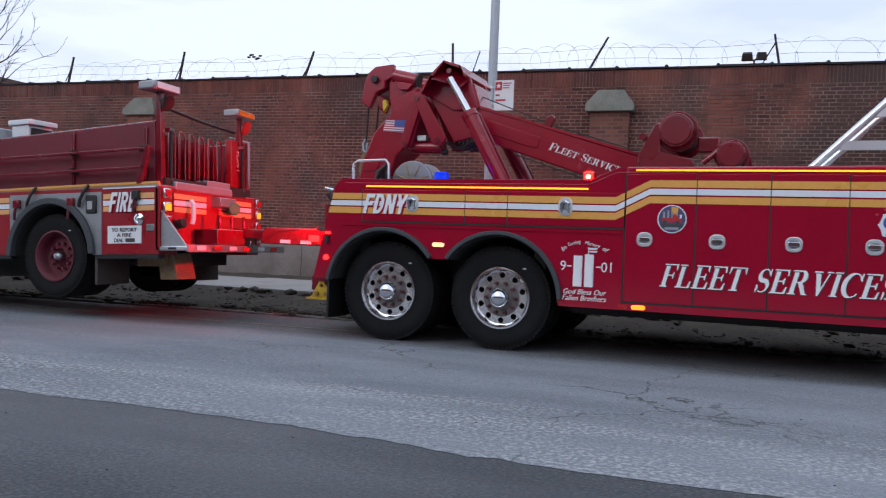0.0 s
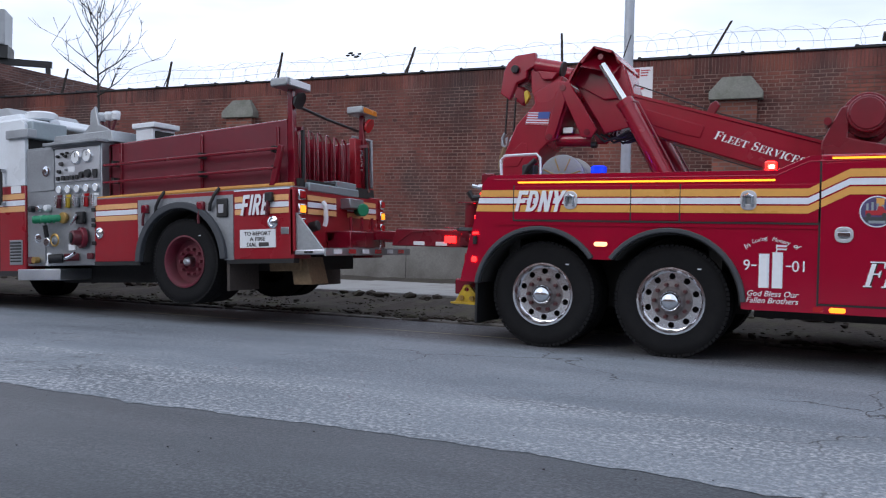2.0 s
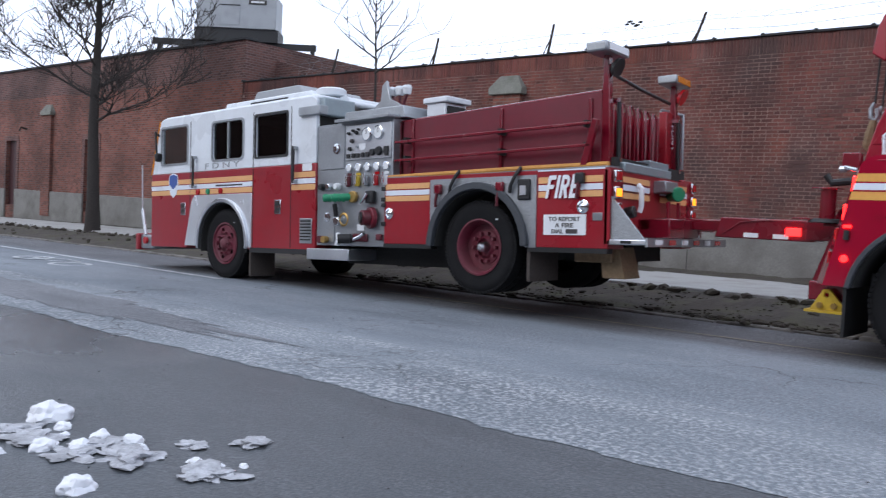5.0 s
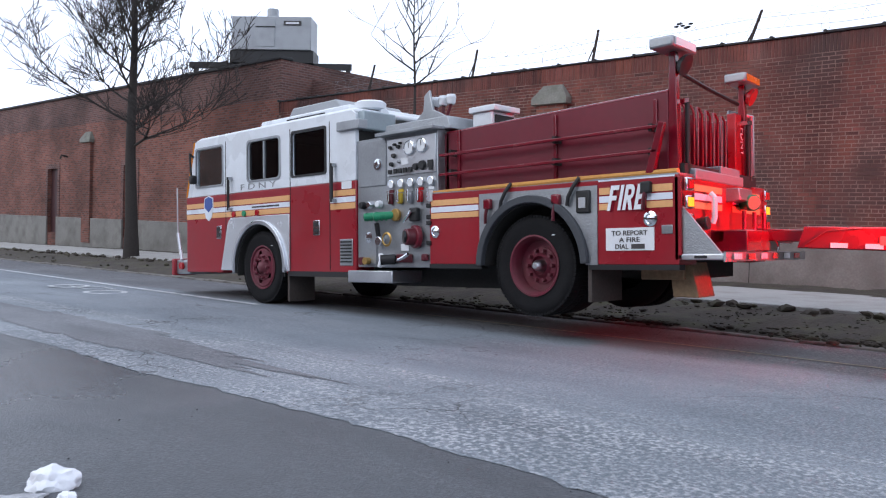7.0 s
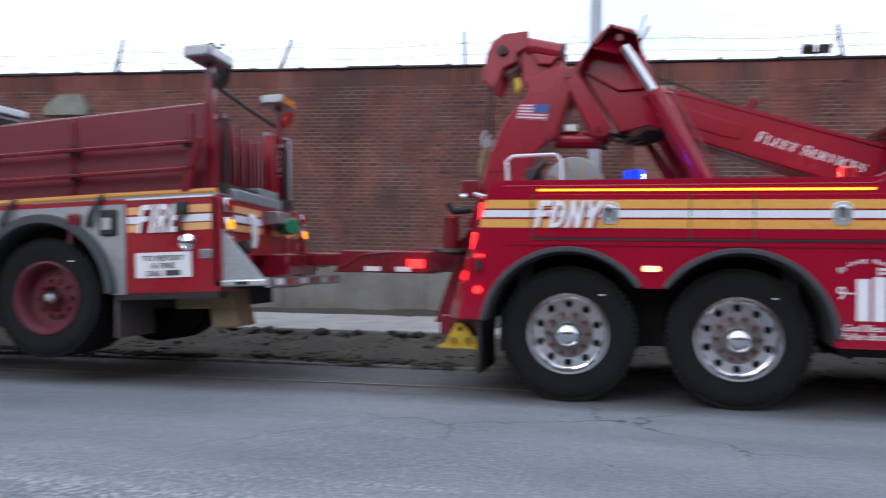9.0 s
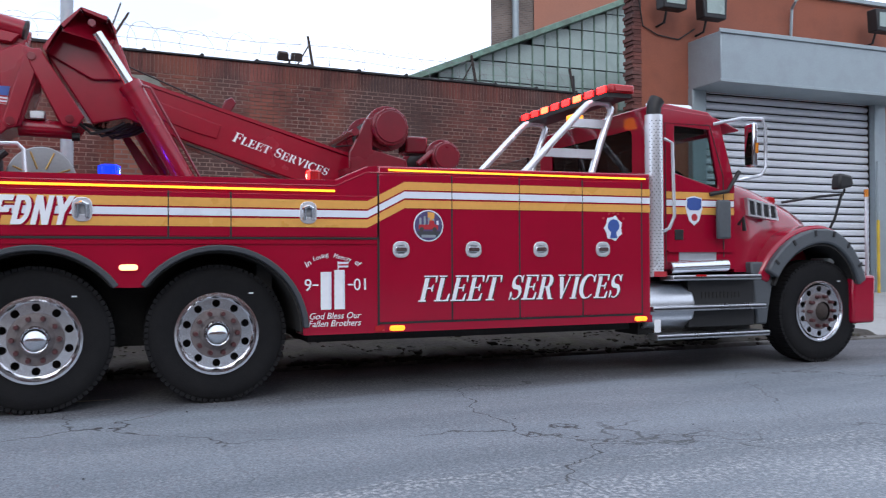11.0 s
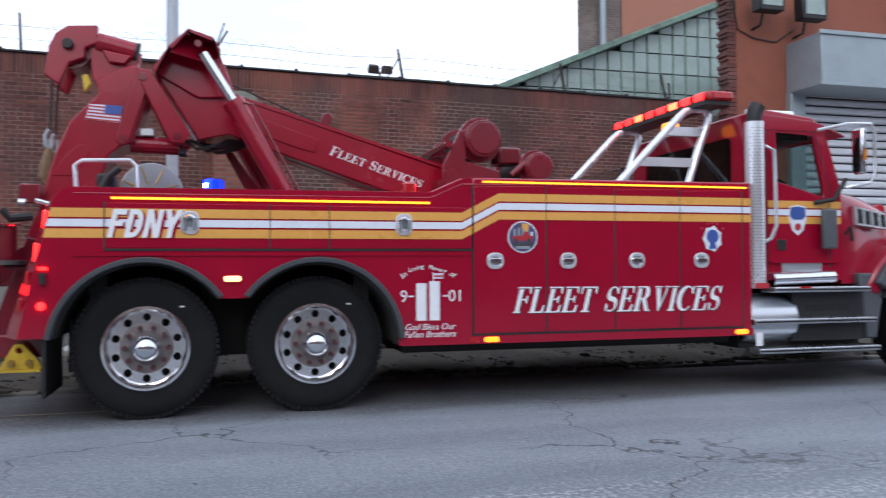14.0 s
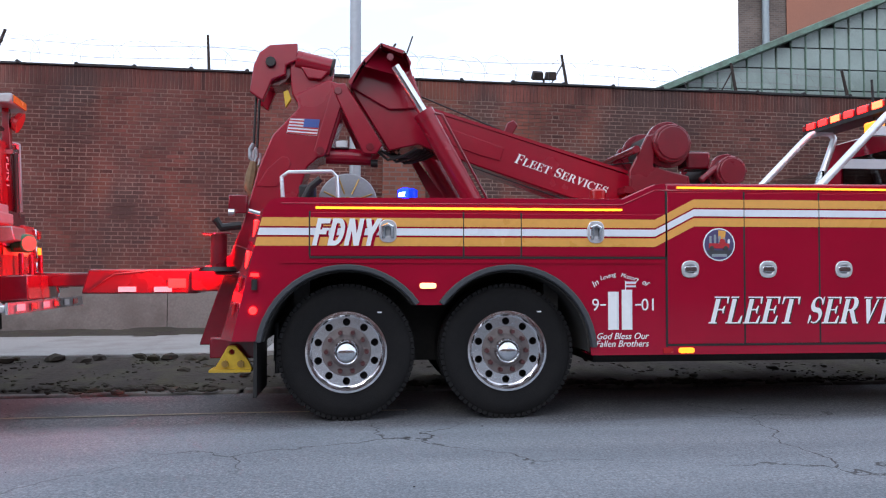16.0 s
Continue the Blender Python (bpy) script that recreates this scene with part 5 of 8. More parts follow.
part("marker_lamp", bm_box(-0.72, -0.66, PY - 0.014, PY, 1.12, 1.145), GLOW_RED, truck)
part("bracket", bm_rod((-0.69, PY - 0.02, 1.02), (-0.69, PY - 0.02, 1.10), 0.022), BLACK, truck)

# front lockers
part("front_body", bm_prism([(2.53, 0.50), (5.18, 0.50), (5.18, 1.882), (2.53, 1.862)], PY, FAR), RED, truck, bevel=0.015)
part("lower_rail", bm_box(1.93, 5.19, PY - 0.004, PY, 0.50, 0.565), RED, truck)
part("body_underside", bm_box(2.0, 5.1, 0.1, 2.1, 0.42, 0.5), DARK, truck)
# pale top rail
rail = [(-0.5, 1.73), (2.18, 1.74), (2.44, 1.857), (5.18, 1.887)]
rp = bmesh.new()
for (xa, za), (xb, zb) in zip(rail, rail[1:]):
    prism(rp, [(xa, za - 0.055), (xb, zb - 0.055), (xb, zb), (xa, za)], PY - 0.008, PY + 0.06)
for v in rp.verts:
    if v.co.y < PY and min(abs(v.co.z - (za + (zb - za) * (v.co.x - xa) / (xb - xa))) for (xa, za), (xb, zb) in zip(rail, rail[1:]) if xa - 0.01 <= v.co.x <= xb + 0.01) < 0.01:
        v.co.y += 0.045
part("top_rail", rp, RED, truck, bevel=0.008)
part("light_strip", bm_box(-0.235, 2.17, PY - 0.016, PY - 0.006, 1.638, 1.656), GLOW_STRIP, truck, "glowing amber light strip")
part("light_strip", bm_box(2.62, 5.12, PY - 0.016, PY - 0.006, 1.822, 1.838), GLOW_STRIP, truck, "glowing amber light strip")


def lift(x):
    return 0.165 * max(0.0, min(1.0, (x - 2.44) / 0.32))


segs = [(-0.62, -0.283), (-0.275, 0.90), (0.908, 1.355), (1.363, 2.525), (2.541, 3.176), (3.184, 3.812), (3.82, 4.444), (4.452, 5.075), (5.083, 5.175)]
for i, (a, b) in enumerate(segs):
    if i in (1, 2, 3):
        top = 1.612
        pr = [(a, 1.283), (b, 1.283), (b, top), (a, top)]
        part("locker_door", bm_prism(pr, PY - 0.006, PY + 0.002), RED, truck, bevel=0.003)
    elif 4 <= i <= 7:
        part("locker_door", bm_prism([(a, 0.585), (b, 0.585), (b, 1.805), (a, 1.79)], PY - 0.006, PY + 0.002), RED, truck, bevel=0.003)
    front = PY - (0.006 if 1 <= i <= 7 and i != 0 else 0.0)
    for z0, z1, m in ((1.505, 1.572, ORANGE), (1.437, 1.492, TAPE), (1.355, 1.422, ORANGE)):
        xs = [a] + [x for x in (2.44, 2.76) if a < x < b] + [b]
        shift = 0.02 if i == 0 else 0.0
        bm = bmesh.new()
        for xa, xb in zip(xs, xs[1:]):
            prism(bm, [(xa - (0.255 * (1.64 - z0) if i == 0 else 0) + shift * 0, z0 + lift(xa)), (xb, z0 + lift(xb)), (xb, z1 + lift(xb)), (xa - (0.255 * (1.64 - z1) if i == 0 else 0), z1 + lift(xa))], front - 0.004, front)
        part("stripe", bm, m, truck)
    if i not in (0, 8):
        zt, zb = (1.80, 0.57) if i >= 4 else (1.62, 1.275)
        part("door_gap", bm_box(b - 0.003, b + 0.011, PY - 0.0068, PY - 0.001, zb, zt), BLACK, truck)
part("door_gap", bm_box(-0.286, -0.272, PY - 0.0068, PY - 0.001, 1.275, 1.62), BLACK, truck)
part("door_gap", bm_box(2.525, 2.541, PY - 0.0068, PY - 0.001, 0.56, 1.80), BLACK, truck)
part("door_gap", bm_box(-0.28, 2.53, PY - 0.0066, PY - 0.001, 1.26, 1.276), BLACK, truck)
part("door_gap", bm_box(2.541, 5.083, PY - 0.0066, PY - 0.001, 0.568, 0.583), BLACK, truck)
part("belt_step", bm_box(-0.5, 2.52, PY - 0.01, PY, 1.222, 1.232), RED, truck)


def latch(x, z, upright):
    y = PY - 0.008
    l = part("latch", plate(bmesh.new(), rect(x - (0.068 if upright else 0.072), x + (0.068 if upright else 0.072), z - (0.088 if upright else 0.068), z + (0.088 if upright else 0.068), 0.055), [rect(x - 0.036, x + 0.036, z - 0.036, z + 0.036, 0.02)], y - 0.014, y), SILVER, truck, "chrome paddle latch", bevel=0.005)
    part("recess", bm_prism(rect(x - 0.044, x + 0.044, z - 0.044, z + 0.044, 0.03), y - 0.003, y), STEEL, l)
    if upright:
        part("paddle", bm_tube([(x - 0.034, y - 0.014, z - 0.055), (x - 0.034, y - 0.026, z + 0.035), (x, y - 0.028, z + 0.05), (x + 0.034, y - 0.026, z + 0.035), (x + 0.034, y - 0.014, z - 0.055)], 0.017), CHROME, l)
    else:
        part("paddle", bm_prism(rect(x - 0.05, x + 0.05, z - 0.02, z + 0.022, 0.012), y - 0.024, y - 0.008), CHROME, l, bevel=0.004)


for x in (0.316, 1.954):
    latch(x, 1.470, True)
for x in (2.724, 3.374, 4.02, 4.655):
    latch(x, 1.178, False)

for cx, a0, a1 in ((0, 171, 36), (1.27, 144, 0)):
    part("arch_lining", band(bmesh.new(), cx, 0.53, 0.625, 0.643, a0, a1, PY + 0.01, 0.64), DARK, truck)
# Added dark panel stands in for the deep shade between the tyres.
part("inner_guard", bm_box(-0.62, 1.9, 0.62, 0.66, 0.4, 1.2), DARK, truck)
# rubber arch trims
part("arch_trim", band(bmesh.new(), 0, 0.53, 0.642, 0.685, 172, 35, PY - 0.05, PY + 0.03), RUBBER, truck, "grey rubber arch trim", bevel=0.008)
part("arch_trim", band(bmesh.new(), 1.27, 0.53, 0.642, 0.685, 145, 3, PY - 0.05, PY + 0.03), RUBBER, truck, "grey rubber arch trim", bevel=0.008)
part("mud_flap", bm_box(-0.70, -0.675, -0.1, 0.62, 0.20, 0.66), BLACK, truck, "black rubber mud flap")
part("flap_chain", bm_rod((-0.55, 0.2, 0.35), (-0.55, 0.2, 0.75), 0.02), BLACK, truck)
# side lamps
for x, z, m in ((0.626, 1.049, GLOW_WARM), (2.69, 0.533, GLOW_AMBER), (5.06, 0.535, GLOW_AMBER)):
    l = part("side_lamp", bm_prism(rect(x - 0.065, x + 0.065, z - 0.022, z + 0.022, 0.02), PY - 0.022, PY), m, truck, "glowing oval side lamp", bevel=0.006)
    part("bezel", plate(bmesh.new(), rect(x - 0.078, x + 0.078, z - 0.033, z + 0.033, 0.03), [rect(x - 0.066, x + 0.066, z - 0.023, z + 0.023, 0.02)], PY - 0.008, PY), RED, l)
part("reflector", bm_box(2.50, 2.58, PY - 0.014, PY - 0.004, 0.512, 0.555), LENS_RED, truck)

# lettering and emblems


painted_word("FDNY", block_letter, -0.252, PY - 0.0105, 1.347, 0.55, 0.21, RED, truck, 0.26, gap=0.09, name="letter_shadow")
painted_word("FDNY", block_letter, -0.262, PY - 0.0145, 1.357, 0.535, 0.208, LETTER, truck, 0.26, gap=0.09, label="bold white slanted lettering")
painted_word("FLEET SERVICES", serif_letter, 2.875, PY - 0.0065, 0.745, 1.99, 0.215, LETTER, truck, 0.26, -0.3, label="white slanted roman capitals")
painted_word("FLEET SERVICES", serif_letter, 2.884, PY - 0.0063, 0.737, 1.99, 0.215, DARK, truck, 0.26, -0.3, name="letter_shadow")
lettering("lettering", "9", 1.925, PY - 0.003, 0.85, 0.055, 0.095, LETTER, truck)
lettering("lettering", "01", 2.325, PY - 0.003, 0.85, 0.10, 0.095, LETTER, truck)
for x0 in (1.99, 2.275):
    part("dash", bm_box(x0, x0 + 0.045, PY - 0.004, PY, 0.89, 0.902), LETTER, truck)
for x0, top in ((2.055, 1.0), (2.165, 1.015)):
    part("tower_emblem", bm_box(x0, x0 + 0.085, PY - 0.004, PY, 0.70, top), LETTER, truck)
    part("emblem_edge", bm_box(x0 + 0.07, x0 + 0.083, PY - 0.006, PY - 0.004, 0.70, top), TAPE, truck)
lettering("lettering", "God Bless Our", 1.965, PY - 0.003, 0.625, 0.42, 0.05, LETTER, truck, 0.3)
lettering("lettering", "Fallen Brothers", 1.955, PY - 0.003, 0.565, 0.43, 0.05, LETTER, truck, 0.3)
for k, (w, x0, z0, wd, tn) in enumerate((("In", 1.945, 1.035, 0.05, 38), ("Loving", 2.0, 1.078, 0.13, 16), ("Memory", 2.155, 1.105, 0.15, -14), ("of", 2.33, 1.065, 0.05, -38))):
    lettering("lettering", w, x0, PY - 0.003, z0, wd, 0.045, LETTER, truck, 0.2, turn=tn)
flagpole = part("small_flag", bm_box(2.2, 2.28, PY - 0.004, PY, 1.035, 1.08), TAPE, truck)
part("flag_stripe", bm_box(2.2, 2.28, PY - 0.006, PY - 0.004, 1.05, 1.062), SIGN_RED, flagpole)
part("flag_staff", bm_box(2.193, 2.2, PY - 0.004, PY, 1.01, 1.085), LETTER, flagpole)
y = PY - 0.012
badge = part("round_badge", bm_rod((2.967, y + 0.004, 1.376), (2.967, y, 1.376), 0.132, n=32), TAPE, truck, "round badge with a small truck picture")
part("badge_field", bm_rod((2.967, y, 1.376), (2.967, y - 0.002, 1.376), 0.122, n=32), BADGE_BLUE, badge)
part("badge_beam", bm_prism([(2.962, 1.39), (3.012, 1.39), (3.022, 1.485), (2.958, 1.49)], y - 0.0035, y - 0.002), ORANGE, badge)
part("badge_ground", bm_prism([(2.86, 1.33), (3.074, 1.33), (3.045, 1.285), (2.89, 1.285)], y - 0.003, y - 0.002), RUBBER, badge)
for i in range(5):
    part("badge_tower", bm_box(2.885 + 0.038 * i, 2.903 + 0.038 * i, y - 0.0045, y - 0.002, 1.385, 1.455 - 0.012 * abs(i - 1)), SHEET if i < 4 else TAPE, badge)
part("badge_truck", bm_prism([(2.88, 1.345), (3.05, 1.345), (3.05, 1.38), (3.02, 1.39), (3.01, 1.42), (2.975, 1.42), (2.965, 1.385), (2.88, 1.385)], y - 0.005, y - 0.002), SIGN_RED, badge)
for x in (2.905, 3.02):
    part("badge_wheel", bm_rod((x, y - 0.002, 1.345), (x, y - 0.006, 1.345), 0.02, n=12), INK, badge)
part("badge_bar", bm_box(2.905, 3.03, y - 0.004, y - 0.002, 1.277, 1.30), SHEET, badge)
b2 = part("crest_badge", bm_prism([(4.77 + 0.1 * math.cos(a) * (1.0 if i % 2 else 0.82), 1.37 + 0.12 * math.sin(a) * (1.0 if i % 2 else 0.85)) for i, a in enumerate([2 * math.pi * k / 14 for k in range(14)])], y - 0.001, y + 0.004), TAPE, truck, "blue and white crest badge")
part("crest_centre", bm_prism(arc(4.77, 1.39, 0.062, 0, 330, 11), y - 0.004, y - 0.001), BLUE_PAINT, b2)
part("crest_base", bm_prism([(4.73, 1.28), (4.81, 1.28), (4.79, 1.35), (4.75, 1.35)], y - 0.005, y - 0.002), BLUE_PAINT, b2)
for a in (40, 70, 90, 110, 140):
    part("crest_dot", bm_rod((4.77 + 0.14 * math.cos(radians(a)), y, 1.37 + 0.14 * math.sin(radians(a))), (4.77 + 0.14 * math.cos(radians(a)), y - 0.003, 1.37 + 0.14 * math.sin(radians(a))), 0.012, n=8), SIGN_RED, b2)

# ---- cab ----
CY = 0.02
cabw = [(5.58, 1.92), (6.10, 1.78), (6.10, 1.86), (5.99, 2.36), (5.58, 2.38)]
side = [(5.32, 0.98), (6.30, 0.98), (6.30, 1.86), (6.13, 2.42), (6.02, 2.50), (5.40, 2.55), (5.32, 2.52)]
for y0, y1 in ((CY, CY + 0.05), (2.13, 2.18)):
    part("cab_side", plate(bmesh.new(), side, [cabw], y0, y1), RED, truck, bevel=0.008)
    part("door_glass", bm_prism(cabw, y0 + 0.02, y0 + 0.026), PANE_TINT, truck, "tinted cab window")
part("cab_roof", bm_prism([(5.32, 2.50), (6.04, 2.47), (6.15, 2.40), (6.12, 2.45), (6.0, 2.54), (5.42, 2.60), (5.34, 2.57)], CY + 0.02, 2.16), RED, truck, bevel=0.03)
part("cab_floor", bm_box(5.32, 6.30, CY + 0.05, 2.13, 0.98, 1.1), DARK, truck)
rear = plate(bmesh.new(), rect(CY, 2.18, 0.98, 2.54), [rect(0.28, 1.9, 1.90, 2.36, 0.06)], 0, 0.05)
ob = part("cab_back", rear, RED, truck)
ob.matrix_local = pose(5.32, 0, 0) @ Matrix(((0, -1, 0, 0), (1, 0, 0, 0), (0, 0, 1, 0), (0, 0, 0, 1)))
part("rear_glass", bm_box(5.285, 5.295, 0.27, 1.91, 1.89, 2.37), PANE_DARK, truck)
part("windscreen", bm_prism([(6.30, 1.86), (6.14, 2.41), (6.13, 2.41), (6.29, 1.86)], CY + 0.06, 2.12), PANE, truck)
part("dashboard", bm_box(5.98, 6.26, CY + 0.06, 2.12, 1.1, 1.83), BLACK, truck, bevel=0.03)
for sy in (0.45, 1.6):
    seat = part("seat", bm_prism([(5.42, 1.1), (5.85, 1.1), (5.85, 1.45), (5.6, 1.47), (5.52, 2.2), (5.40, 2.2)], sy - 0.23, sy + 0.23), FLARE, truck, "dark cab seat", bevel=0.03)
part("steering_wheel", bm_tube([(5.95 - 0.06 * math.sin(a), 0.48 + 0.2 * math.cos(a), 1.80 + 0.19 * math.sin(a)) for a in [2 * math.pi * k / 20 for k in range(21)]], 0.015), BLACK, truck)
part("door_gap", bm_tube([(5.47, CY - 0.001, 1.02), (5.47, CY - 0.001, 2.40), (6.0, CY - 0.001, 2.40), (6.16, CY - 0.001, 1.9), (6.16, CY - 0.001, 1.1)], 0.006, 4), BLACK, truck)
for z0, z1, m in ((1.67, 1.737, ORANGE), (1.60, 1.657, TAPE), (1.52, 1.587, ORANGE)):
    for a, b in ((5.48, 6.155), (6.165, 6.29)):
        part("stripe", bm_box(a, b, CY - 0.004, CY, z0, z1), m, truck)
shield = part("door_shield", bm_prism([(5.80 + dx, 1.56 + dz) for dx, dz in ((-0.09, 0.12), (-0.1, 0.02), (-0.06, -0.1), (0, -0.15), (0.06, -0.1), (0.1, 0.02), (0.09, 0.12), (0, 0.14))], CY - 0.008, CY - 0.004), TAPE, truck, "blue and white shield emblem")
part("shield_field", bm_prism([(5.80 + dx, 1.56 + dz) for dx, dz in ((-0.08, 0.11), (-0.085, 0.03), (-0.05, 0.0), (0.05, 0.0), (0.085, 0.03), (0.08, 0.11), (0, 0.125))], CY - 0.012, CY - 0.008), BLUE_PAINT, shield)
part("shield_seal", bm_rod((5.80, CY - 0.008, 1.49), (5.80, CY - 0.013, 1.49), 0.035, n=14), SIGN_RED, shield)
part("door_handle", bm_box(5.57, 5.67, CY - 0.012, CY, 1.27, 1.37), BLACK, truck, bevel=0.006)
part("lower_mirror", bm_box(6.0, 6.16, -0.1, -0.05, 1.28, 1.66), FLARE, truck, bevel=0.02)
part("mirror_arm", bm_tube([(5.98, 0.0, 1.72), (6.15, -0.06, 1.75), (6.3, -0.05, 1.95)], 0.022), BLACK, truck)
part("sill_plate", bm_box(5.62, 6.06, CY - 0.01, CY, 1.07, 1.15), ALU, truck)
part("kick_panel", bm_box(5.48, 6.25, CY - 0.03, CY + 0.06, 1.15, 1.17), RED, truck)
# roof lamps and horn
for k in range(5):
    part("roof_marker", bm_prism([(5.92, 2.55), (6.03, 2.53), (6.0, 2.58), (5.95, 2.59)], 0.22 + 0.42 * k, 0.34 + 0.42 * k), LENS_AMBER, truck, bevel=0.01)
part("sun_visor_strip", bm_box(5.60, 5.98, CY + 0.06, 2.1, 2.32, 2.40), BLACK, truck)
part("air_horn", bm_rod((5.5, 0.35, 2.63), (6.0, 0.35, 2.6), 0.025, 0.06, n=14), CHROME, truck)
part("visor", bm_prism([(6.06, 2.46), (6.36, 2.36), (6.36, 2.38), (6.06, 2.49)], CY, 2.16), RED, truck, bevel=0.01)
# mirror on its loop
part("mirror_loop", bm_tube([(6.05, 0.02, 2.42), (6.2, -0.2, 2.45), (6.42, -0.24, 2.45), (6.46, -0.24, 2.38), (6.46, -0.24, 1.98), (6.42, -0.22, 1.9), (6.25, -0.1, 1.86)], 0.017), SILVER, truck)
mir = part("side_mirror", bm_box(6.25, 6.31, -0.31, -0.19, 1.97, 2.40), CHROME, truck, "chrome side mirror", bevel=0.02)
part("mirror_glass", bm_box(6.238, 6.25, -0.30, -0.20, 1.99, 2.38), MIRROR, mir)
part("mirror_lamp", bm_box(6.27, 6.3, -0.32, -0.31, 2.1, 2.2), LENS_AMBER, mir)

# hood as a loft of rounded sections
def loft(bm, secs, n=10):
    rings = []
    for x, y0, y1, zb, zt, r in secs:
        ring = [(x, y0, zb)]
        ring += [(x, y0 + r - r * math.cos(radians(90 * i / n)), zt - r + r * math.sin(radians(90 * i / n))) for i in range(n + 1)]
        ring += [(x, y1 - r + r * math.sin(radians(90 * i / n)), zt - r + r * math.cos(radians(90 * i / n))) for i in range(n + 1)]
        ring += [(x, y1, zb)]
        rings.append([bm.verts.new(p) for p in ring])
    for a, b in zip(rings, rings[1:]):
        for i in range(len(a) - 1):
            bm.faces.new((a[i], a[i + 1], b[i + 1], b[i]))
    bm.faces.new(rings[0])
    bm.faces.new(rings[-1][::-1])
    return bm


part("hood", loft(bmesh.new(), [(6.32, 0.05, 2.15, 0.95, 1.86, 0.12), (6.6, 0.10, 2.10, 0.95, 1.82, 0.16), (7.0, 0.22, 1.98, 0.95, 1.74, 0.2), (7.35, 0.34, 1.86, 0.95, 1.66, 0.22), (7.62, 0.42, 1.78, 0.95, 1.56, 0.22), (7.74, 0.46, 1.74, 0.95, 1.42, 0.2), (7.78, 0.5, 1.7, 0.95, 1.2, 0.2)]), RED, truck)
part("grille", bm_box(7.76, 7.80, 0.55, 1.65, 0.95, 1.42), CHROME, truck, bevel=0.02)
vent = part("hood_vent", plate(bmesh.new(), [(6.47, 1.70), (6.84, 1.63), (6.88, 1.47), (6.49, 1.52)], [[(6.50 + 0.09 * k, 1.675 - 0.016 * k), (6.565 + 0.09 * k, 1.663 - 0.016 * k), (6.58 + 0.09 * k, 1.525 - 0.01 * k), (6.51 + 0.09 * k, 1.533 - 0.01 * k)] for k in range(4)], 0.015, 0.1), SILVER, truck, "silver framed hood vent")
part("vent_dark", bm_prism([(6.48, 1.69), (6.83, 1.62), (6.87, 1.48), (6.50, 1.53)], 0.03, 0.11), BLACK, vent)
vent.matrix_local = pose(0, 0.02, 0, 0, 0, 0)
part("hood_latch", bm_tube([(6.33, 0.0, 1.42), (6.36, -0.03, 1.5), (6.38, -0.03, 1.36)], 0.02), BLACK, truck)
# fenders
for y0, y1, yy in ((-0.02, 0.5, -0.09), (1.7, 2.22, 2.18)):
    for name, bm, m, bv in (("fender", band(bmesh.new(), 7.37, 0.53, 0.74, 0.90, 156, 24, y0, y1), RED, 0.03),
                            ("fender_flare", band(bmesh.new(), 7.37, 0.53, 0.71, 0.86, 150, 22, yy, yy + 0.13), FLARE, 0.02),
                            ("arch_lining", band(bmesh.new(), 7.37, 0.53, 0.685, 0.705, 156, 24, max(yy, -0.05), y1), DARK, 0)):
        for v in bm.verts:
            if v.co.x > 7.37:
                v.co.x = 7.37 + 0.72 * (v.co.x - 7.37)
        part(name, bm, m, truck, bevel=bv)
for a in (36, 57, 78, 99, 120, 141):
    part("flare_clip", bm_box(-0.03, 0.03, -0.1, -0.085, -0.012, 0.012), BLACK, truck).matrix_local = pose(7.37 + (0.59 if a < 90 else 0.82) * math.cos(radians(a)), 0, 0.53 + 0.82 * math.sin(radians(a)), 0, -a, 0)
part("wheel_house", bm_box(6.85, 7.9, 0.42, 1.8, 0.7, 1.25), DARK, truck)
part("fender_skirt", bm_prism([(6.48, 1.05), (6.72, 1.05), (6.76, 0.85), (6.68, 0.42), (6.56, 0.42)], 0.0, 0.3), FLARE, truck, bevel=0.02)
part("bumper", bm_prism([(7.80, 0.39), (8.1, 0.39), (8.12, 0.9), (7.80, 0.9)], -0.05, 2.25), RED, truck, bevel=0.03)
part("bumper_tow_plate", bm_box(7.7, 7.8, 0.1, 2.1, 0.45, 0.85), DARK, truck)
part("bumper_guide", bm_rod((8.05, 0.0, 0.9), (8.05, 0.0, 1.78), 0.02, n=10), SILVER, truck)
part("guide_tip", bm_rod((8.05, 0.0, 1.74), (8.05, 0.0, 1.82), 0.024, n=10), LENS_AMBER, truck)
part("head_lamp", bm_box(7.66, 7.80, 0.1, 0.42, 1.02, 1.22), LENS_CLEAR, truck, bevel=0.04)
part("turn_lamp", bm_box(7.66, 7.74, 0.0, 0.1, 1.25, 1.31), LENS_RED, truck, bevel=0.01)
# mirror on the hood
hm = part("hood_mirror", bm_prism([(7.60, 1.80), (7.82, 1.84), (7.80, 1.96), (7.62, 1.98)], -0.06, 0.06), BLACK, truck, "small black hood mirror", bevel=0.03)
part("mirror_strut", bm_tube([(7.15, 0.28, 1.68), (7.5, 0.1, 1.74), (7.72, 0.0, 1.76), (7.74, 0, 1.82)], 0.014), BLACK, hm)
part("mirror_strut", bm_tube([(7.70, 0.0, 1.76), (7.66, 0.06, 1.5), (7.62, 0.1, 1.38)], 0.014), BLACK, hm)
part("hood_lamp", bm_prism([(7.0, 1.70), (7.14, 1.68), (7.12, 1.74), (7.04, 1.75)], 0.35, 0.47), LENS_RED, truck, bevel=0.01)

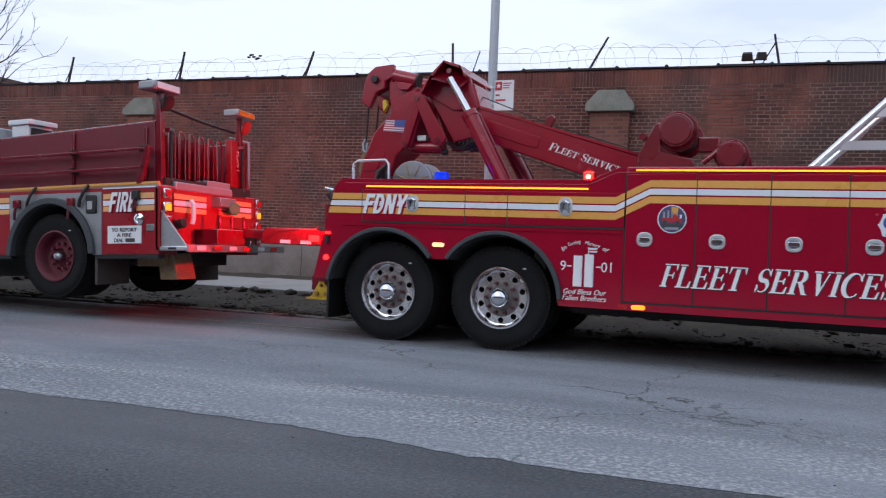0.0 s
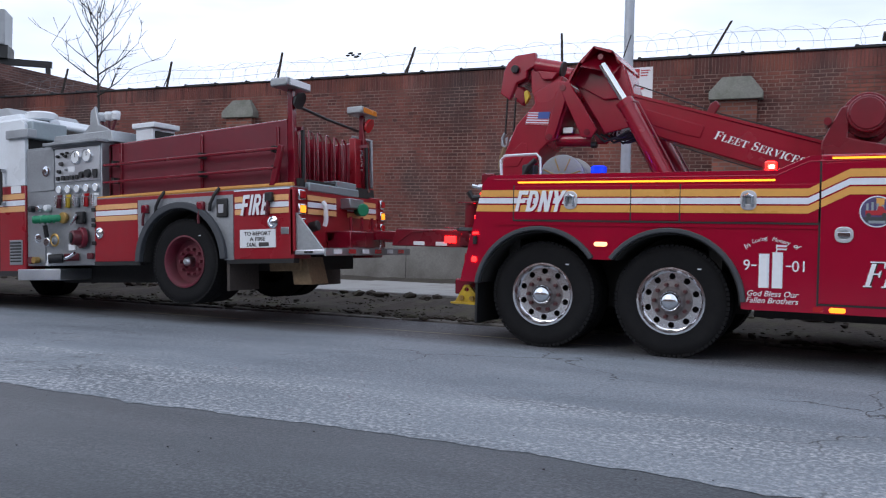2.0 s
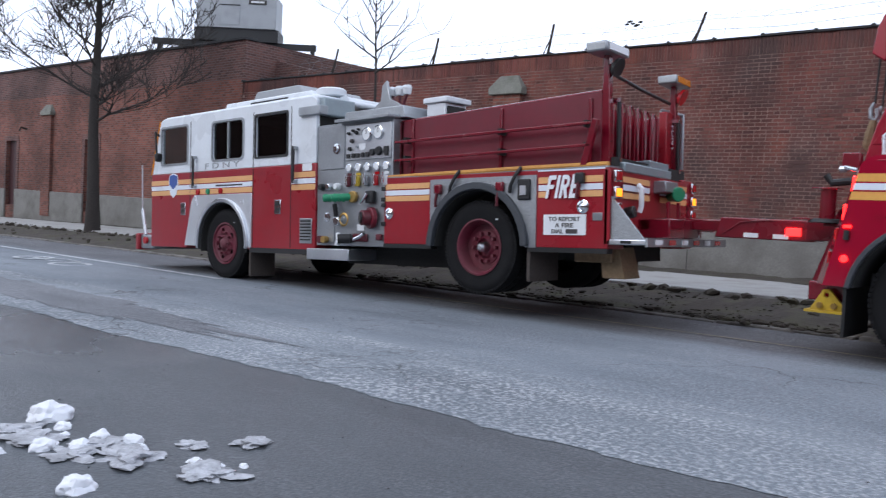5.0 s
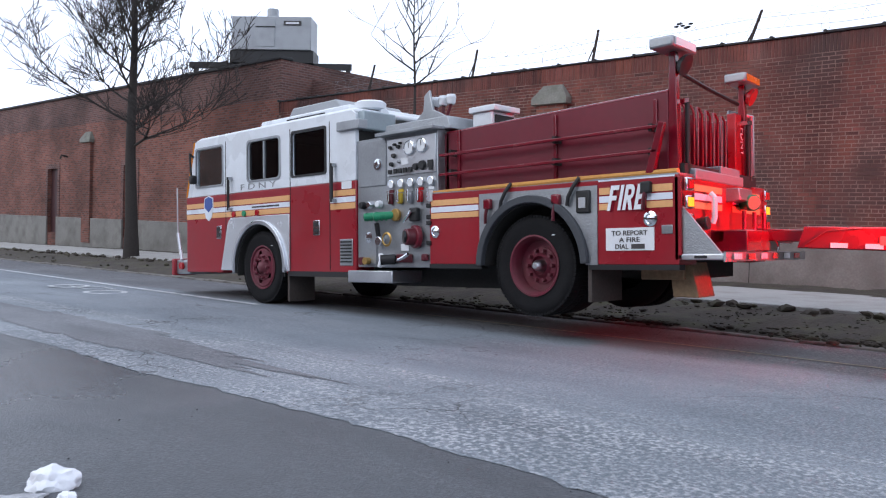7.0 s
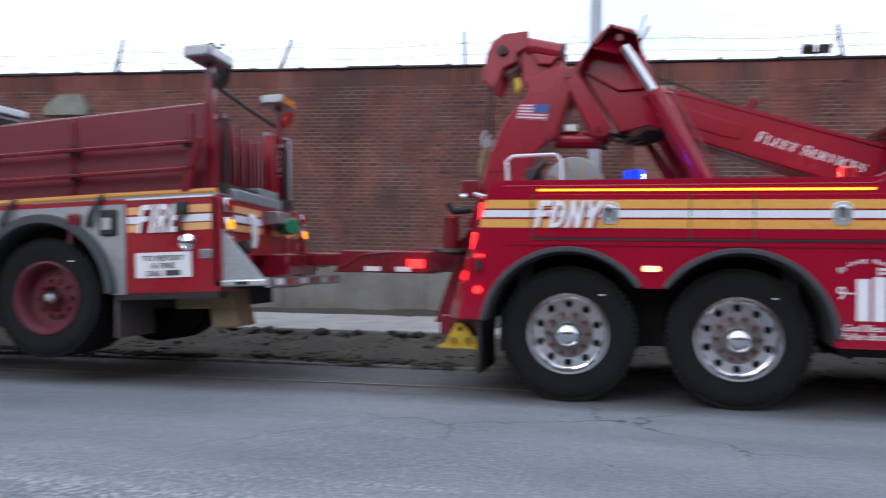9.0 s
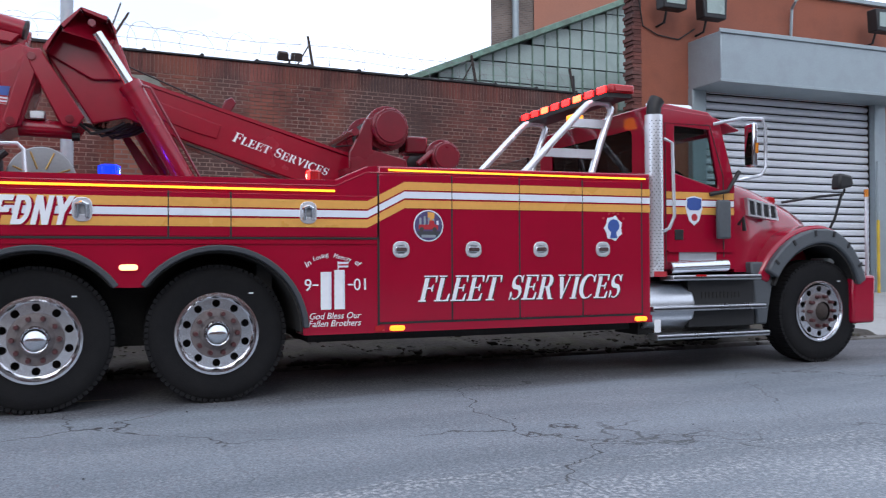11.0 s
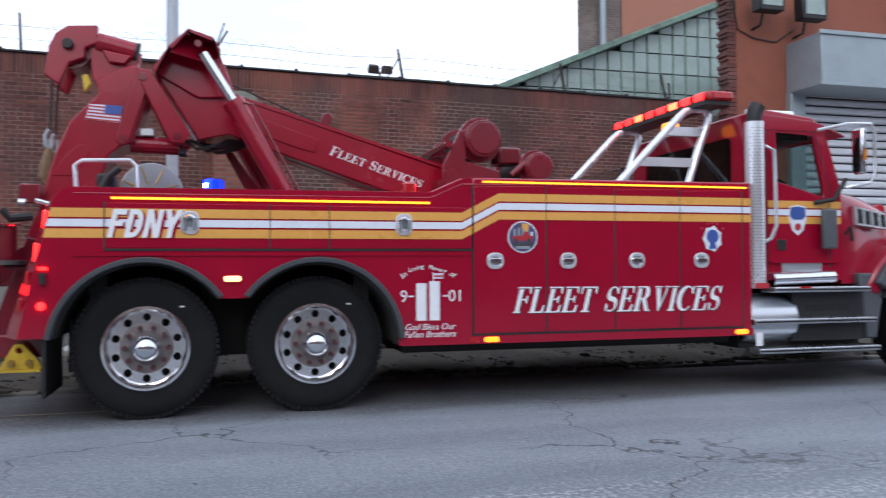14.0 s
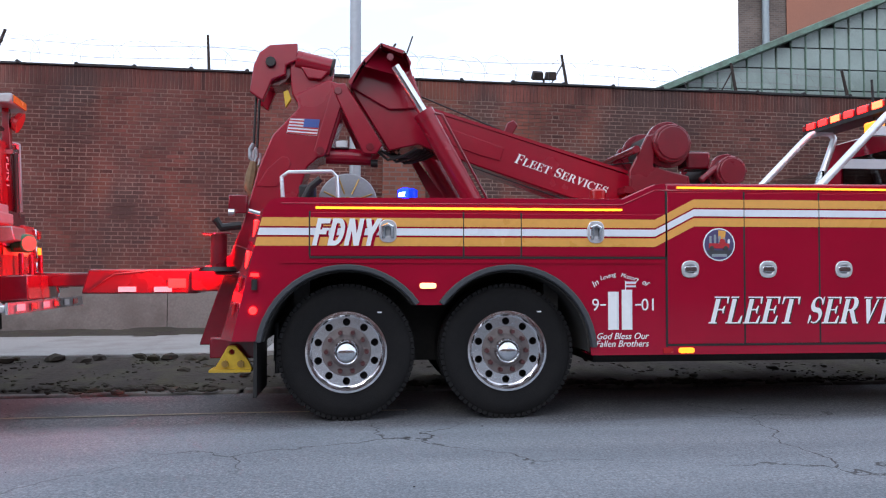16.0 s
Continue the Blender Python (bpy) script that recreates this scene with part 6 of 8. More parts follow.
# exhaust, tank and steps
ex = part("exhaust_silencer", bm_rod((5.29, -0.05, 0.92), (5.29, -0.05, 2.45), 0.085, n=24), SILVER, truck, "perforated chrome exhaust silencer")
bm = bmesh.new()
for k in range(52):
    for j in range(7):
        a = radians(-150 + 26 * j + 13 * (k % 2))
        c = Vector((5.29 + 0.086 * math.cos(a), -0.05 + 0.086 * math.sin(a), 0.96 + 0.028 * k))
        d = Vector((math.cos(a), math.sin(a), 0))
        rod(bm, c - d * 0.002, c + d * 0.0012, 0.006, n=5)
part("perforation", bm, BLACK, ex)
part("exhaust_pipe", bm_tube([(5.29, -0.05, 2.4), (5.29, -0.05, 2.48), (5.30, -0.05, 2.55), (5.33, -0.05, 2.60)], [0.07, 0.07, 0.072, 0.075], 16), BLACK, ex)
part("grab_handle", bm_tube([(5.42, -0.03, 2.24), (5.5, -0.05, 2.2), (5.52, -0.05, 1.5), (5.46, -0.05, 1.38), (5.40, -0.03, 1.35)], 0.016), SILVER, truck)
part("stack_guard", bm_rod((5.45, -0.06, 1.0), (6.12, -0.06, 1.02), 0.06, n=16), CHROME, truck)
part("stack_label", bm_box(5.22, 5.36, -0.14, -0.135, 0.92, 0.97), SIGN_RED, truck)
for z, x0, x1 in ((0.91, 5.42, 6.47), (0.62, 5.2, 6.53), (0.355, 5.24, 6.57)):
    s = part("step_tread", bm_box(x0, x1, -0.16, 0.06, z - 0.03, z + 0.02), ALU, truck, "ribbed aluminium step", bevel=0.008)
    part("step_rib", bm_box(x0, x1, -0.165, -0.16, z - 0.012, z + 0.002), BLACK, s)
part("fuel_tank", bm_rod((5.22, 0.18, 0.63), (5.75, 0.18, 0.63), 0.24, n=28), ALU, truck, "polished aluminium tank", bevel=0.02)
part("battery_box", bm_box(5.70, 6.5, -0.02, 0.5, 0.42, 0.9), BLACK, truck, bevel=0.01)
for k in range(11):
    part("box_slot", bm_box(5.85 + 0.045 * k, 5.87 + 0.045 * k, -0.026, -0.02, 0.70, 0.76), DARK, truck)
part("step_back", bm_box(5.2, 6.55, 0.1, 0.5, 0.36, 0.6), DARK, truck)
part("reflector", bm_box(5.68, 5.8, -0.165, -0.16, 0.915, 0.935), LENS_RED, truck)
part("marker_plate", bm_box(5.21, 5.28, -0.15, -0.145, 0.4, 0.52), PAPER, truck)

# ---- light rack behind the cab ----
def rack(y):
    part("rack_tube", bm_tube([(4.10, y, 1.86), (4.5, y, 2.26), (4.78, y, 2.54), (4.86, y, 2.61), (4.95, y, 2.64), (5.02, y, 2.64)], 0.036, 12), SILVER, truck, "silver rack tube")
    part("rack_tube", bm_tube([(4.87, y, 1.86), (5.0, y, 2.24), (5.1, y, 2.5), (5.12, y, 2.58), (5.08, y, 2.63), (5.0, y, 2.64)], 0.036, 12), SILVER, truck, "silver rack tube")


rack(0.42)
rack(1.78)
for x, z, w in ((4.66, 2.42, 0.4), (4.36, 2.12, 0.58)):
    part("rack_step", bm_box(x, x + w, 0.40, 0.45, z - 0.042, z + 0.042), SILVER, truck)
part("mesh_screen", bm_box(4.2, 4.22, 0.45, 1.75, 1.9, 2.06), PANE, truck)
bar = part("light_bar", bm_box(4.92, 5.20, 0.12, 2.06, 2.68, 2.765), LENS_RED, truck, "red emergency light bar", bevel=0.02)
part("bar_base", bm_box(4.90, 5.18, 0.15, 2.0, 2.64, 2.68), BLACK, bar)
for k in range(8):
    yy = 0.18 + 0.23 * k
    m = GLOW_BAR if k in (2, 5) else GLOW_RED
    part("bar_module", bm_box(4.908, 4.925, yy + 0.015, yy + 0.16, 2.69, 2.755), m, bar, bevel=0.006)
    part("bar_divider", bm_box(4.916, 5.204, yy + 0.195, yy + 0.201, 2.677, 2.768), BLACK, bar)
part("bar_end", bm_box(4.97, 5.17, 0.108, 0.122, 2.695, 2.75), LENS_RED, bar, bevel=0.005)
part("work_lamp", bm_box(4.86, 4.98, 0.7, 0.86, 2.46, 2.57), GLOW_AMBER, truck, bevel=0.02)
part("antenna", bm_rod((5.0, 0.9, 2.6), (4.98, 0.9, 3.0), 0.012), BLACK, truck)
# tray edge
part("rack_tray", bm_box(3.5, 4.9, 0.2, 2.0, 1.86, 1.9), SHEET, truck)

# ---- boom and mast ----
B0, B1 = 0.81, 1.35
boom = [(0.36, 2.24), (0.62, 2.30), (1.16, 2.11), (2.02, 1.83), (2.75, 1.70), (2.80, 1.95), (2.55, 2.05), (1.17, 2.48), (0.68, 2.62), (0.58, 2.92), (0.36, 2.95), (0.0, 2.82)]
part("boom", bm_prism(boom, B0 + 0.03, B1 - 0.03), RED_BOOM, truck, "long red lifting boom", bevel=0.012)
part("boom_panel", bm_prism([(0.72, 2.36), (1.2, 2.2), (1.36, 2.16), (1.40, 2.28), (0.78, 2.49)], B0 + 0.018, B0 + 0.03), RED_BOOM, truck, bevel=0.006)
part("boom_edge", bm_prism([(0.66, 2.625), (2.55, 2.055), (2.55, 2.085), (0.66, 2.655)], B0 + 0.02, B1 - 0.02), RED_BOOM, truck)
painted_word("FLEET SERVICES", serif_letter, 1.49, B0 + 0.028, 2.15, 0.90, 0.088, LETTER, truck, 0.12, turn=-18.5, small=0.82, label="white slanted roman capitals")
part("boom_lug", bm_prism([(1.40, 2.42), (1.48, 2.40), (1.54, 2.50), (1.50, 2.55), (1.44, 2.52)], 0.9, 0.96), RED_DULL, truck, bevel=0.01)
part("winch_cable", bm_tube([(0.6, 1.05, 2.80), (1.5, 1.05, 2.44), (2.4, 1.05, 2.16), (2.75, 1.05, 2.2)], 0.007, 6), BLACK, truck)
part("control_cable", bm_tube([(1.1, B0, 2.1), (1.6, B0 + 0.01, 1.93), (2.0, B0, 1.80)], 0.007, 6), BLACK, truck)
# boom head
for y in (0.80, 1.32):
    part("boom_head_cheek", bm_prism([(0.0, 2.80), (0.13, 3.00), (0.28, 3.15), (0.48, 3.09), (0.545, 2.98), (0.66, 2.62), (0.36, 2.60)], y, y + 0.04), RED_BOOM, truck, bevel=0.01)
top = bmesh.new()
for a, b in (((0.13, 2.995), (0.28, 3.145)), ((0.28, 3.145), (0.48, 3.085)), ((0.48, 3.085), (0.545, 2.98)), ((0.0, 2.80), (0.13, 2.995))):
    prism(top, [a, b, (b[0] - 0.01, b[1] - 0.03), (a[0] + 0.02, a[1] - 0.03)], 0.62, 1.54)
part("boom_head_cover", top, RED_BOOM, truck, bevel=0.006)
skirt = bmesh.new()
va = [skirt.verts.new(p) for p in ((0.06, 0.60, 2.80), (0.14, 0.60, 2.93), (0.42, 0.60, 2.86), (0.47, 0.60, 2.78), (0.545, 0.82, 2.98), (0.48, 0.82, 3.088), (0.28, 0.82, 3.148), (0.13, 0.82, 3.0), (0.0, 0.82, 2.80))]
for q in ((1, 2, 5, 6), (0, 1, 7, 8), (1, 6, 7), (2, 3, 4, 5)):
    skirt.faces.new([va[k] for k in q])
bmesh.ops.solidify(skirt, geom=skirt.faces[:], thickness=0.02)
part("boom_head_skirt", skirt, RED_BOOM, truck)
part("head_pin", bm_rod((0.36, 0.6, 3.02), (0.36, 0.66, 3.02), 0.03), RED_DULL, truck)
part("whip_antenna", bm_rod((0.5, 1.0, 3.08), (0.58, 1.0, 3.32), 0.007, n=6), BLACK, truck)
# lift cylinders
for y in (0.54, 1.6):
    c = part("lift_cylinder", bm_rod((1.12, y, 1.68), (0.66, y, 2.50), 0.085, n=24), RED_BOOM, truck, "red hydraulic lift cylinder", bevel=0.006)
    part("piston_rod", bm_rod((0.66, y, 2.50), (0.40, y, 2.92), 0.042, n=18), CHROME, c)
    part("cylinder_collar", bm_rod((0.675, y, 2.475), (0.64, y, 2.53), 0.093, n=24), RED_BOOM, c)
    part("oil_pipe", bm_tube([(1.22, y - 0.06, 1.72), (0.8, y - 0.06, 2.5), (0.74, y - 0.03, 2.52)], 0.012, 6), RED_DULL, c)
part("inner_strut", bm_prism([(0.56, 2.25), (0.66, 2.2), (1.02, 1.70), (0.86, 1.70)], 1.3, 1.36), RED_DULL, truck)
# hydraulic hoses under the head
rng = random.Random(8)
for i in range(6):
    x0 = 0.25 + 0.04 * i
    part("hydraulic_hose", bm_tube([(x0, 0.9 + 0.04 * i, 2.25), (x0 + 0.1, 0.88 + 0.04 * i, 2.17 + rng.uniform(-0.02, 0.03)), (x0 + 0.25, 0.86 + 0.04 * i, 2.2), (x0 + 0.36, 0.9 + 0.04 * i, 2.27)], 0.014, 6), BLACK, truck)
# mast
mast = [(-1.02, 1.30), (-0.90, 1.62), (-0.78, 2.07), (-0.66, 2.36), (-0.44, 2.60), (-0.46, 2.72), (-0.18, 2.86), (-0.07, 2.82), (-0.06, 2.55), (-0.17, 2.19), (-0.27, 2.16), (-0.36, 2.08), (-0.40, 1.95), (-0.47, 1.70), (-0.55, 1.30)]
part("mast", bm_prism(mast, B0, B1), RED_BOOM, truck, "broad red mast plate", bevel=0.014)
part("mast_panel", bm_prism([(-0.80, 1.9), (-0.62, 1.9), (-0.50, 2.1), (-0.52, 2.16), (-0.58, 2.17), (-0.70, 2.06)], B0 - 0.01, B0), RED_BOOM, truck, bevel=0.008)
part("mast_foot", bm_prism([(-1.27, 0.53), (-0.98, 0.53), (-0.72, 1.32), (-0.98, 1.40)], B0 - 0.02, B1 + 0.02), RED_DULL, truck, bevel=0.012)
part("neck", bm_prism([(-0.52, 2.98), (-0.42, 3.06), (-0.14, 2.90), (-0.16, 2.80), (-0.44, 2.64), (-0.5, 2.74)], B0 + 0.06, B1 - 0.06), RED_BOOM, truck, bevel=0.01)
head = [(-0.69, 3.16), (-0.45, 3.18), (-0.45, 3.03), (-0.55, 2.98), (-0.55, 2.90), (-0.67, 2.85), (-0.75, 2.66), (-0.865, 2.74), (-0.83, 2.98), (-0.78, 3.09)]
for y in (B0 + 0.02, B1 - 0.1):
    part("sheave_cheek", bm_prism(head, y, y + 0.08), RED_BOOM, truck, bevel=0.012)
part("sheave", bm_rod((-0.66, B0 + 0.1, 2.97), (-0.66, B1 - 0.1, 2.97), 0.15, n=24), RED_DULL, truck)
part("sheave_bolt", bm_rod((-0.68, B0 - 0.03, 3.0), (-0.68, B0 + 0.03, 3.0), 0.045, n=12), BLACK, truck, bevel=0.006)
part("tilt_tube", bm_rod((-0.46, B0 + 0.09, 3.05), (-0.15, B0 + 0.09, 2.98), 0.082, n=20), RED_BOOM, truck, bevel=0.006)
part("tilt_tube", bm_rod((-0.46, B1 - 0.09, 3.05), (-0.15, B1 - 0.09, 2.98), 0.082, n=20), RED_BOOM, truck, bevel=0.006)
part("tube_end", bm_rod((-0.155, B0 + 0.09, 2.981), (-0.135, B0 + 0.09, 2.976), 0.088, n=20), BLACK, truck)
for a, b in (((-0.42, 2.97), (-0.18, 2.93)),):
    part("tube_lug", bm_prism([a, b, (-0.24, 2.86), (-0.36, 2.87)], B0 + 0.0, B0 + 0.08), RED_BOOM, truck, bevel=0.008)
for y in (B0 - 0.06, B1 + 0.01):
    l = part("link_arm", bm_prism([(-0.14, 2.80), (-0.03, 2.82), (0.30, 2.28), (0.24, 2.19), (0.13, 2.20), (-0.10, 2.68)], y, y + 0.05), RED_BOOM, truck, bevel=0.01)
    for cx, cz in ((-0.09, 2.745), (0.19, 2.255)):
        part("link_pin", bm_rod((cx, y - 0.015, cz), (cx, y + 0.06, cz), 0.034, n=14), RED_DULL, l, bevel=0.004)
arm = bmesh.new()
prism(arm, oval(-0.09, 2.745, 0.06, 0.06, 164, -16, 10) + oval(-0.245, 2.22, 0.055, 0.055, -16, -196, 10), B0 - 0.034, B0 - 0.004)
part("link_arm", arm, RED_BOOM, truck, bevel=0.008)
part("mast_pin", bm_rod((-0.245, B0 - 0.05, 2.22), (-0.245, B0 + 0.02, 2.22), 0.034), RED_DULL, truck)
part("lower_tube", bm_rod((-0.2, 0.95, 2.2), (0.2, 0.95, 2.19), 0.075, n=18), RED_BOOM, truck)
part("lower_tube_valve", bm_box(-0.12, 0.0, 0.86, 0.95, 2.26, 2.33), ALU, truck, bevel=0.01)
part("knob", bm_rod((0.2, 0.9, 2.13), (0.26, 0.9, 2.13), 0.035), BLACK, truck)
hooky = part("tie_strap", bm_prism([(-0.57, 2.74), (-0.53, 2.76), (-0.50, 2.68), (-0.55, 2.60)], B0 - 0.005, B0 + 0.06), YELLOW, truck, bevel=0.008)
# flag on the mast
flag = part("flag", bm_prism([(-0.51, 2.505), (-0.25, 2.50), (-0.275, 2.355), (-0.54, 2.375)], B0 - 0.006, B0), TAPE, truck, "striped flag decal")
for k in range(5):
    z = 2.375 + 0.027 * k
    part("flag_stripe", bm_prism([(-0.535 + 0.005 * k, z), (-0.275 + 0.004 * k, z - 0.016), (-0.274 + 0.004 * k, z - 0.004), (-0.534 + 0.005 * k, z + 0.012)], B0 - 0.009, B0 - 0.006), SIGN_RED, flag)
part("flag_canton", bm_prism([(-0.385, 2.503), (-0.25, 2.50), (-0.262, 2.425), (-0.395, 2.43)], B0 - 0.012, B0 - 0.008), BLUE_PAINT, flag)
# hoist ropes, hooks
for y in (0.95, 1.2):
    part("hoist_rope", bm_rod((-0.82, y, 2.75), (-0.84, y, 2.28), 0.012, n=6), BLACK, truck)
    hk = part("swivel_hook", bm_tube([(-0.84, y, 2.3), (-0.87, y, 2.25), (-0.87, y, 2.17), (-0.83, y, 2.13), (-0.81, y, 2.18), (-0.82, y, 2.25)], 0.02, 8), STEEL, truck, "steel swivel hook")
    part("hook_shank", bm_tube([(-0.84, y, 2.14), (-0.86, y, 2.02), (-0.88, y, 1.9), (-0.85, y, 1.85)], [0.03, 0.05, 0.045, 0.03], 8), WOOD, hk)
part("side_bracket", bm_box(-1.02, -0.86, 0.7, 0.8, 1.66, 1.82), RED_DULL, truck, bevel=0.012)
part("side_valve", bm_tube([(-0.9, 0.6, 1.55), (-1.05, 0.55, 1.53), (-1.1, 0.55, 1.6)], 0.035), BLACK, truck)
part("side_valve", bm_rod((-0.95, 0.6, 1.66), (-1.0, 0.6, 1.66), 0.03), ALU, truck)
part("tow_eye", bm_rod((-0.66, PY + 0.02, 1.60), (-0.74, PY - 0.02, 1.62), 0.018), CHROME, truck)
# reel and rail on the deck
reel = part("hose_reel", bm_rod((0.0, 0.50, 1.74), (0.0, 0.56, 1.74), 0.25, n=40), STEEL, truck, "dull aluminium hose reel disc", bevel=0.008)
part("reel_drum", bm_rod((0.0, 0.56, 1.74), (0.0, 0.84, 1.74), 0.13, n=24), DARK, reel)
part("reel_disc", bm_rod((0.0, 0.84, 1.74), (0.0, 0.87, 1.74), 0.25, n=40), ALU, reel)
part("reel_hub", bm_rod((0.0, 0.47, 1.74), (0.0, 0.5, 1.74), 0.05, n=16), BRASS, reel)
for a in (20, 65, 110, 155):
    part("reel_spoke", bm_rod((0.08 * math.cos(radians(a)), 0.497, 1.74 + 0.08 * math.sin(radians(a))), (0.22 * math.cos(radians(a)), 0.497, 1.74 + 0.22 * math.sin(radians(a))), 0.007, n=6), BRASS, reel)
part("guard_rail", bm_tube([(-0.5, 0.05, 1.72), (-0.51, 0.05, 1.90), (-0.46, 0.05, 1.94), (-0.12, 0.05, 1.95), (-0.08, 0.05, 1.91), (-0.07, 0.05, 1.72)], 0.016, 8), SILVER, truck, "chromed guard rail")
part("tool_grip", bm_tube([(-0.36, 0.3, 1.73), (-0.30, 0.3, 1.85), (-0.22, 0.3, 1.92)], 0.03), BLACK, truck)
part("tool_grip", bm_box(-0.40, -0.26, 0.36, 0.5, 1.72, 1.88), BLACK, truck, bevel=0.02)
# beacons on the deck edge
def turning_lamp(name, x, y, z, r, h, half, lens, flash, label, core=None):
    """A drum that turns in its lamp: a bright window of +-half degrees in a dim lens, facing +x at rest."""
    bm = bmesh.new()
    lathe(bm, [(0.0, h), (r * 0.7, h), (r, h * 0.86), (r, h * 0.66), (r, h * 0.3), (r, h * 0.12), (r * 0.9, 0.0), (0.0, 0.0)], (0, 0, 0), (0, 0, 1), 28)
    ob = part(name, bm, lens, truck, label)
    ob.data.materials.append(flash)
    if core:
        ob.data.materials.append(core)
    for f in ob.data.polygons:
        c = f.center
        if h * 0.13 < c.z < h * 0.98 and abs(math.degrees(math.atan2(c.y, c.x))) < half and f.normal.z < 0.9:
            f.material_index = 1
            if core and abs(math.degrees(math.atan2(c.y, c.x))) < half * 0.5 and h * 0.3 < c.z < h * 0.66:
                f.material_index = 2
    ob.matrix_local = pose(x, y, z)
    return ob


def lamp_base(x, y, z, r):
    part("beacon_base", bm_rod((x, y, z - 0.04), (x, y, z), r * 1.25, r * 1.1, n=20), BLACK, truck, bevel=0.006)


lamp_base(0.49, 0.2, 1.735, 0.07)
lamp_base(2.09, 0.25, 1.745, 0.055)
# Wide base, visors and hood added to keep red light off road and mast.
lamp_base(-1.08, 0.58, 1.2, 0.13)
part("lamp_visor", bm_box(-1.36, -1.06, 0.47, 0.70, 1.188, 1.2), RED_DULL, truck, bevel=0.004)
part("lamp_visor", bm_box(-1.2, -0.98, 0.47, 0.70, 1.472, 1.484), RED_DULL, truck, bevel=0.004)
part("lamp_bracket", bm_box(-1.1, -0.66, 0.55, 0.61, 1.13, 1.16), RED_DULL, truck, bevel=0.008)
part("lamp_hood", band(bmesh.new(), 0, 0, 0.06, 0.072, -138, 92, -0.27, 0.0, 20), RED_DULL, truck, "dull red lamp hood open to the back").matrix_local = pose(-1.08, 0.58, 1.2, -90, 0, 0)
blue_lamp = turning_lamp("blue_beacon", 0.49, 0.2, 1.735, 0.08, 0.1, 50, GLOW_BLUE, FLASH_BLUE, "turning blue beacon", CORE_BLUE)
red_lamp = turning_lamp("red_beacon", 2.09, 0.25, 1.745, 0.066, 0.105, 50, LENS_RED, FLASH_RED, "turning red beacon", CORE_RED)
# Rear lamp's place is assumed; it stands in for unseen red flashers.
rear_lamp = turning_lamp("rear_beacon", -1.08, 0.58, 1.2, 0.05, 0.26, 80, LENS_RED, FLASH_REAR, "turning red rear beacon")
part("beacon_lamp", bm_prism([(0.66, 1.735), (0.72, 1.735), (0.72, 1.79), (0.66, 1.79)], 1.9, 2.0), GLOW_BLUE, truck)

# winches
def winch(x, z, r, y0, y1, lab):
    w = part("winch_drum", bm_rod((x, y0, z), (x, y1, z), r * 0.72, n=28), DARK, truck, lab)
    for y in (y0, y1):
        part("winch_flange", bm_rod((x, y - 0.02, z), (x, y + 0.02, z), r, n=32), RED_DULL, w, bevel=0.006)
    part("winch_gearbox", bm_rod((x, y0 - 0.13, z), (x, y0 - 0.02, z), r * 0.82, n=32), RED_DULL, w, bevel=0.012)
    part("gearbox_cover", bm_rod((x, y0 - 0.15, z), (x, y0 - 0.13, z), r * 0.7, n=32), RED_DULL, w, bevel=0.006)
    nb = bmesh.new()
    for i in range(10):
        a = 2 * math.pi * i / 10
        rod(nb, (x + r * 0.75 * math.cos(a), y0 - 0.14, z + r * 0.75 * math.sin(a)), (x + r * 0.75 * math.cos(a), y0 - 0.13, z + r * 0.75 * math.sin(a)), 0.012, n=6)
    part("gearbox_bolt", nb, RED_DULL, w)
    return w


winch(2.88, 2.31, 0.21, 0.72, 1.4, "dull red drum winch")
winch(3.42, 2.06, 0.17, 0.70, 1.4, "small dull red drum winch")
part("winch_frame", bm_prism([(2.50, 2.06), (2.66, 2.38), (2.74, 2.40), (2.72, 2.1), (3.05, 2.02), (3.08, 1.86), (2.5, 1.86)], 0.64, 0.68), RED_DULL, truck, bevel=0.01)
part("winch_frame", bm_prism([(2.50, 2.06), (2.66, 2.38), (2.74, 2.40), (2.72, 2.1), (3.05, 2.02), (3.08, 1.86), (2.5, 1.86)], 1.44, 1.48), RED_DULL, truck, bevel=0.01)
part("winch_plate", bm_box(2.45, 3.6, 0.6, 1.5, 1.86, 1.92), RED_DULL, truck)
part("cross_bar", bm_rod((2.55, 0.6, 2.25), (2.55, 1.5, 2.25), 0.035), RED_DULL, truck)
part("winch_motor", bm_box(3.08, 3.3, 0.75, 1.0, 2.1, 2.26), RED_DULL, truck, bevel=0.02)
part("tensioner_bar", bm_rod((3.15, 0.62, 1.98), (3.3, 0.62, 2.1), 0.03), RED_DULL, truck)

# underlift and its towed bar
part("underlift_beam", bm_prism([(-2.28, 0.97), (-1.30, 0.97), (-1.30, 1.18), (-2.22, 1.18)], 0.88, 1.28), RED_DULL, truck, "red underlift beam", bevel=0.012)
part("underlift_slide", bm_box(-2.75, -2.2, 0.93, 1.23, 1.03, 1.15), RED_DULL, truck, bevel=0.012)
part("underlift_root", bm_prism([(-1.35, 0.99), (-0.75, 0.99), (-0.75, 1.24), (-1.0, 1.28), (-1.35, 1.17)], 0.84, 1.32), RED_DULL, truck, bevel=0.012)
part("underlift_pivot", bm_rod((-0.98, 0.78, 1.24), (-0.98, 1.38, 1.24), 0.075, n=18), RED_DULL, truck)
part("cross_head", bm_box(-2.95, -2.72, 0.3, 1.9, 1.0, 1.12), RED_DULL, truck, bevel=0.012)
for x in (-1.97, -1.67):
    part("reflector_tape", bm_box(x, x + 0.15, 0.872, 0.878, 0.985, 1.03), PAPER, truck)
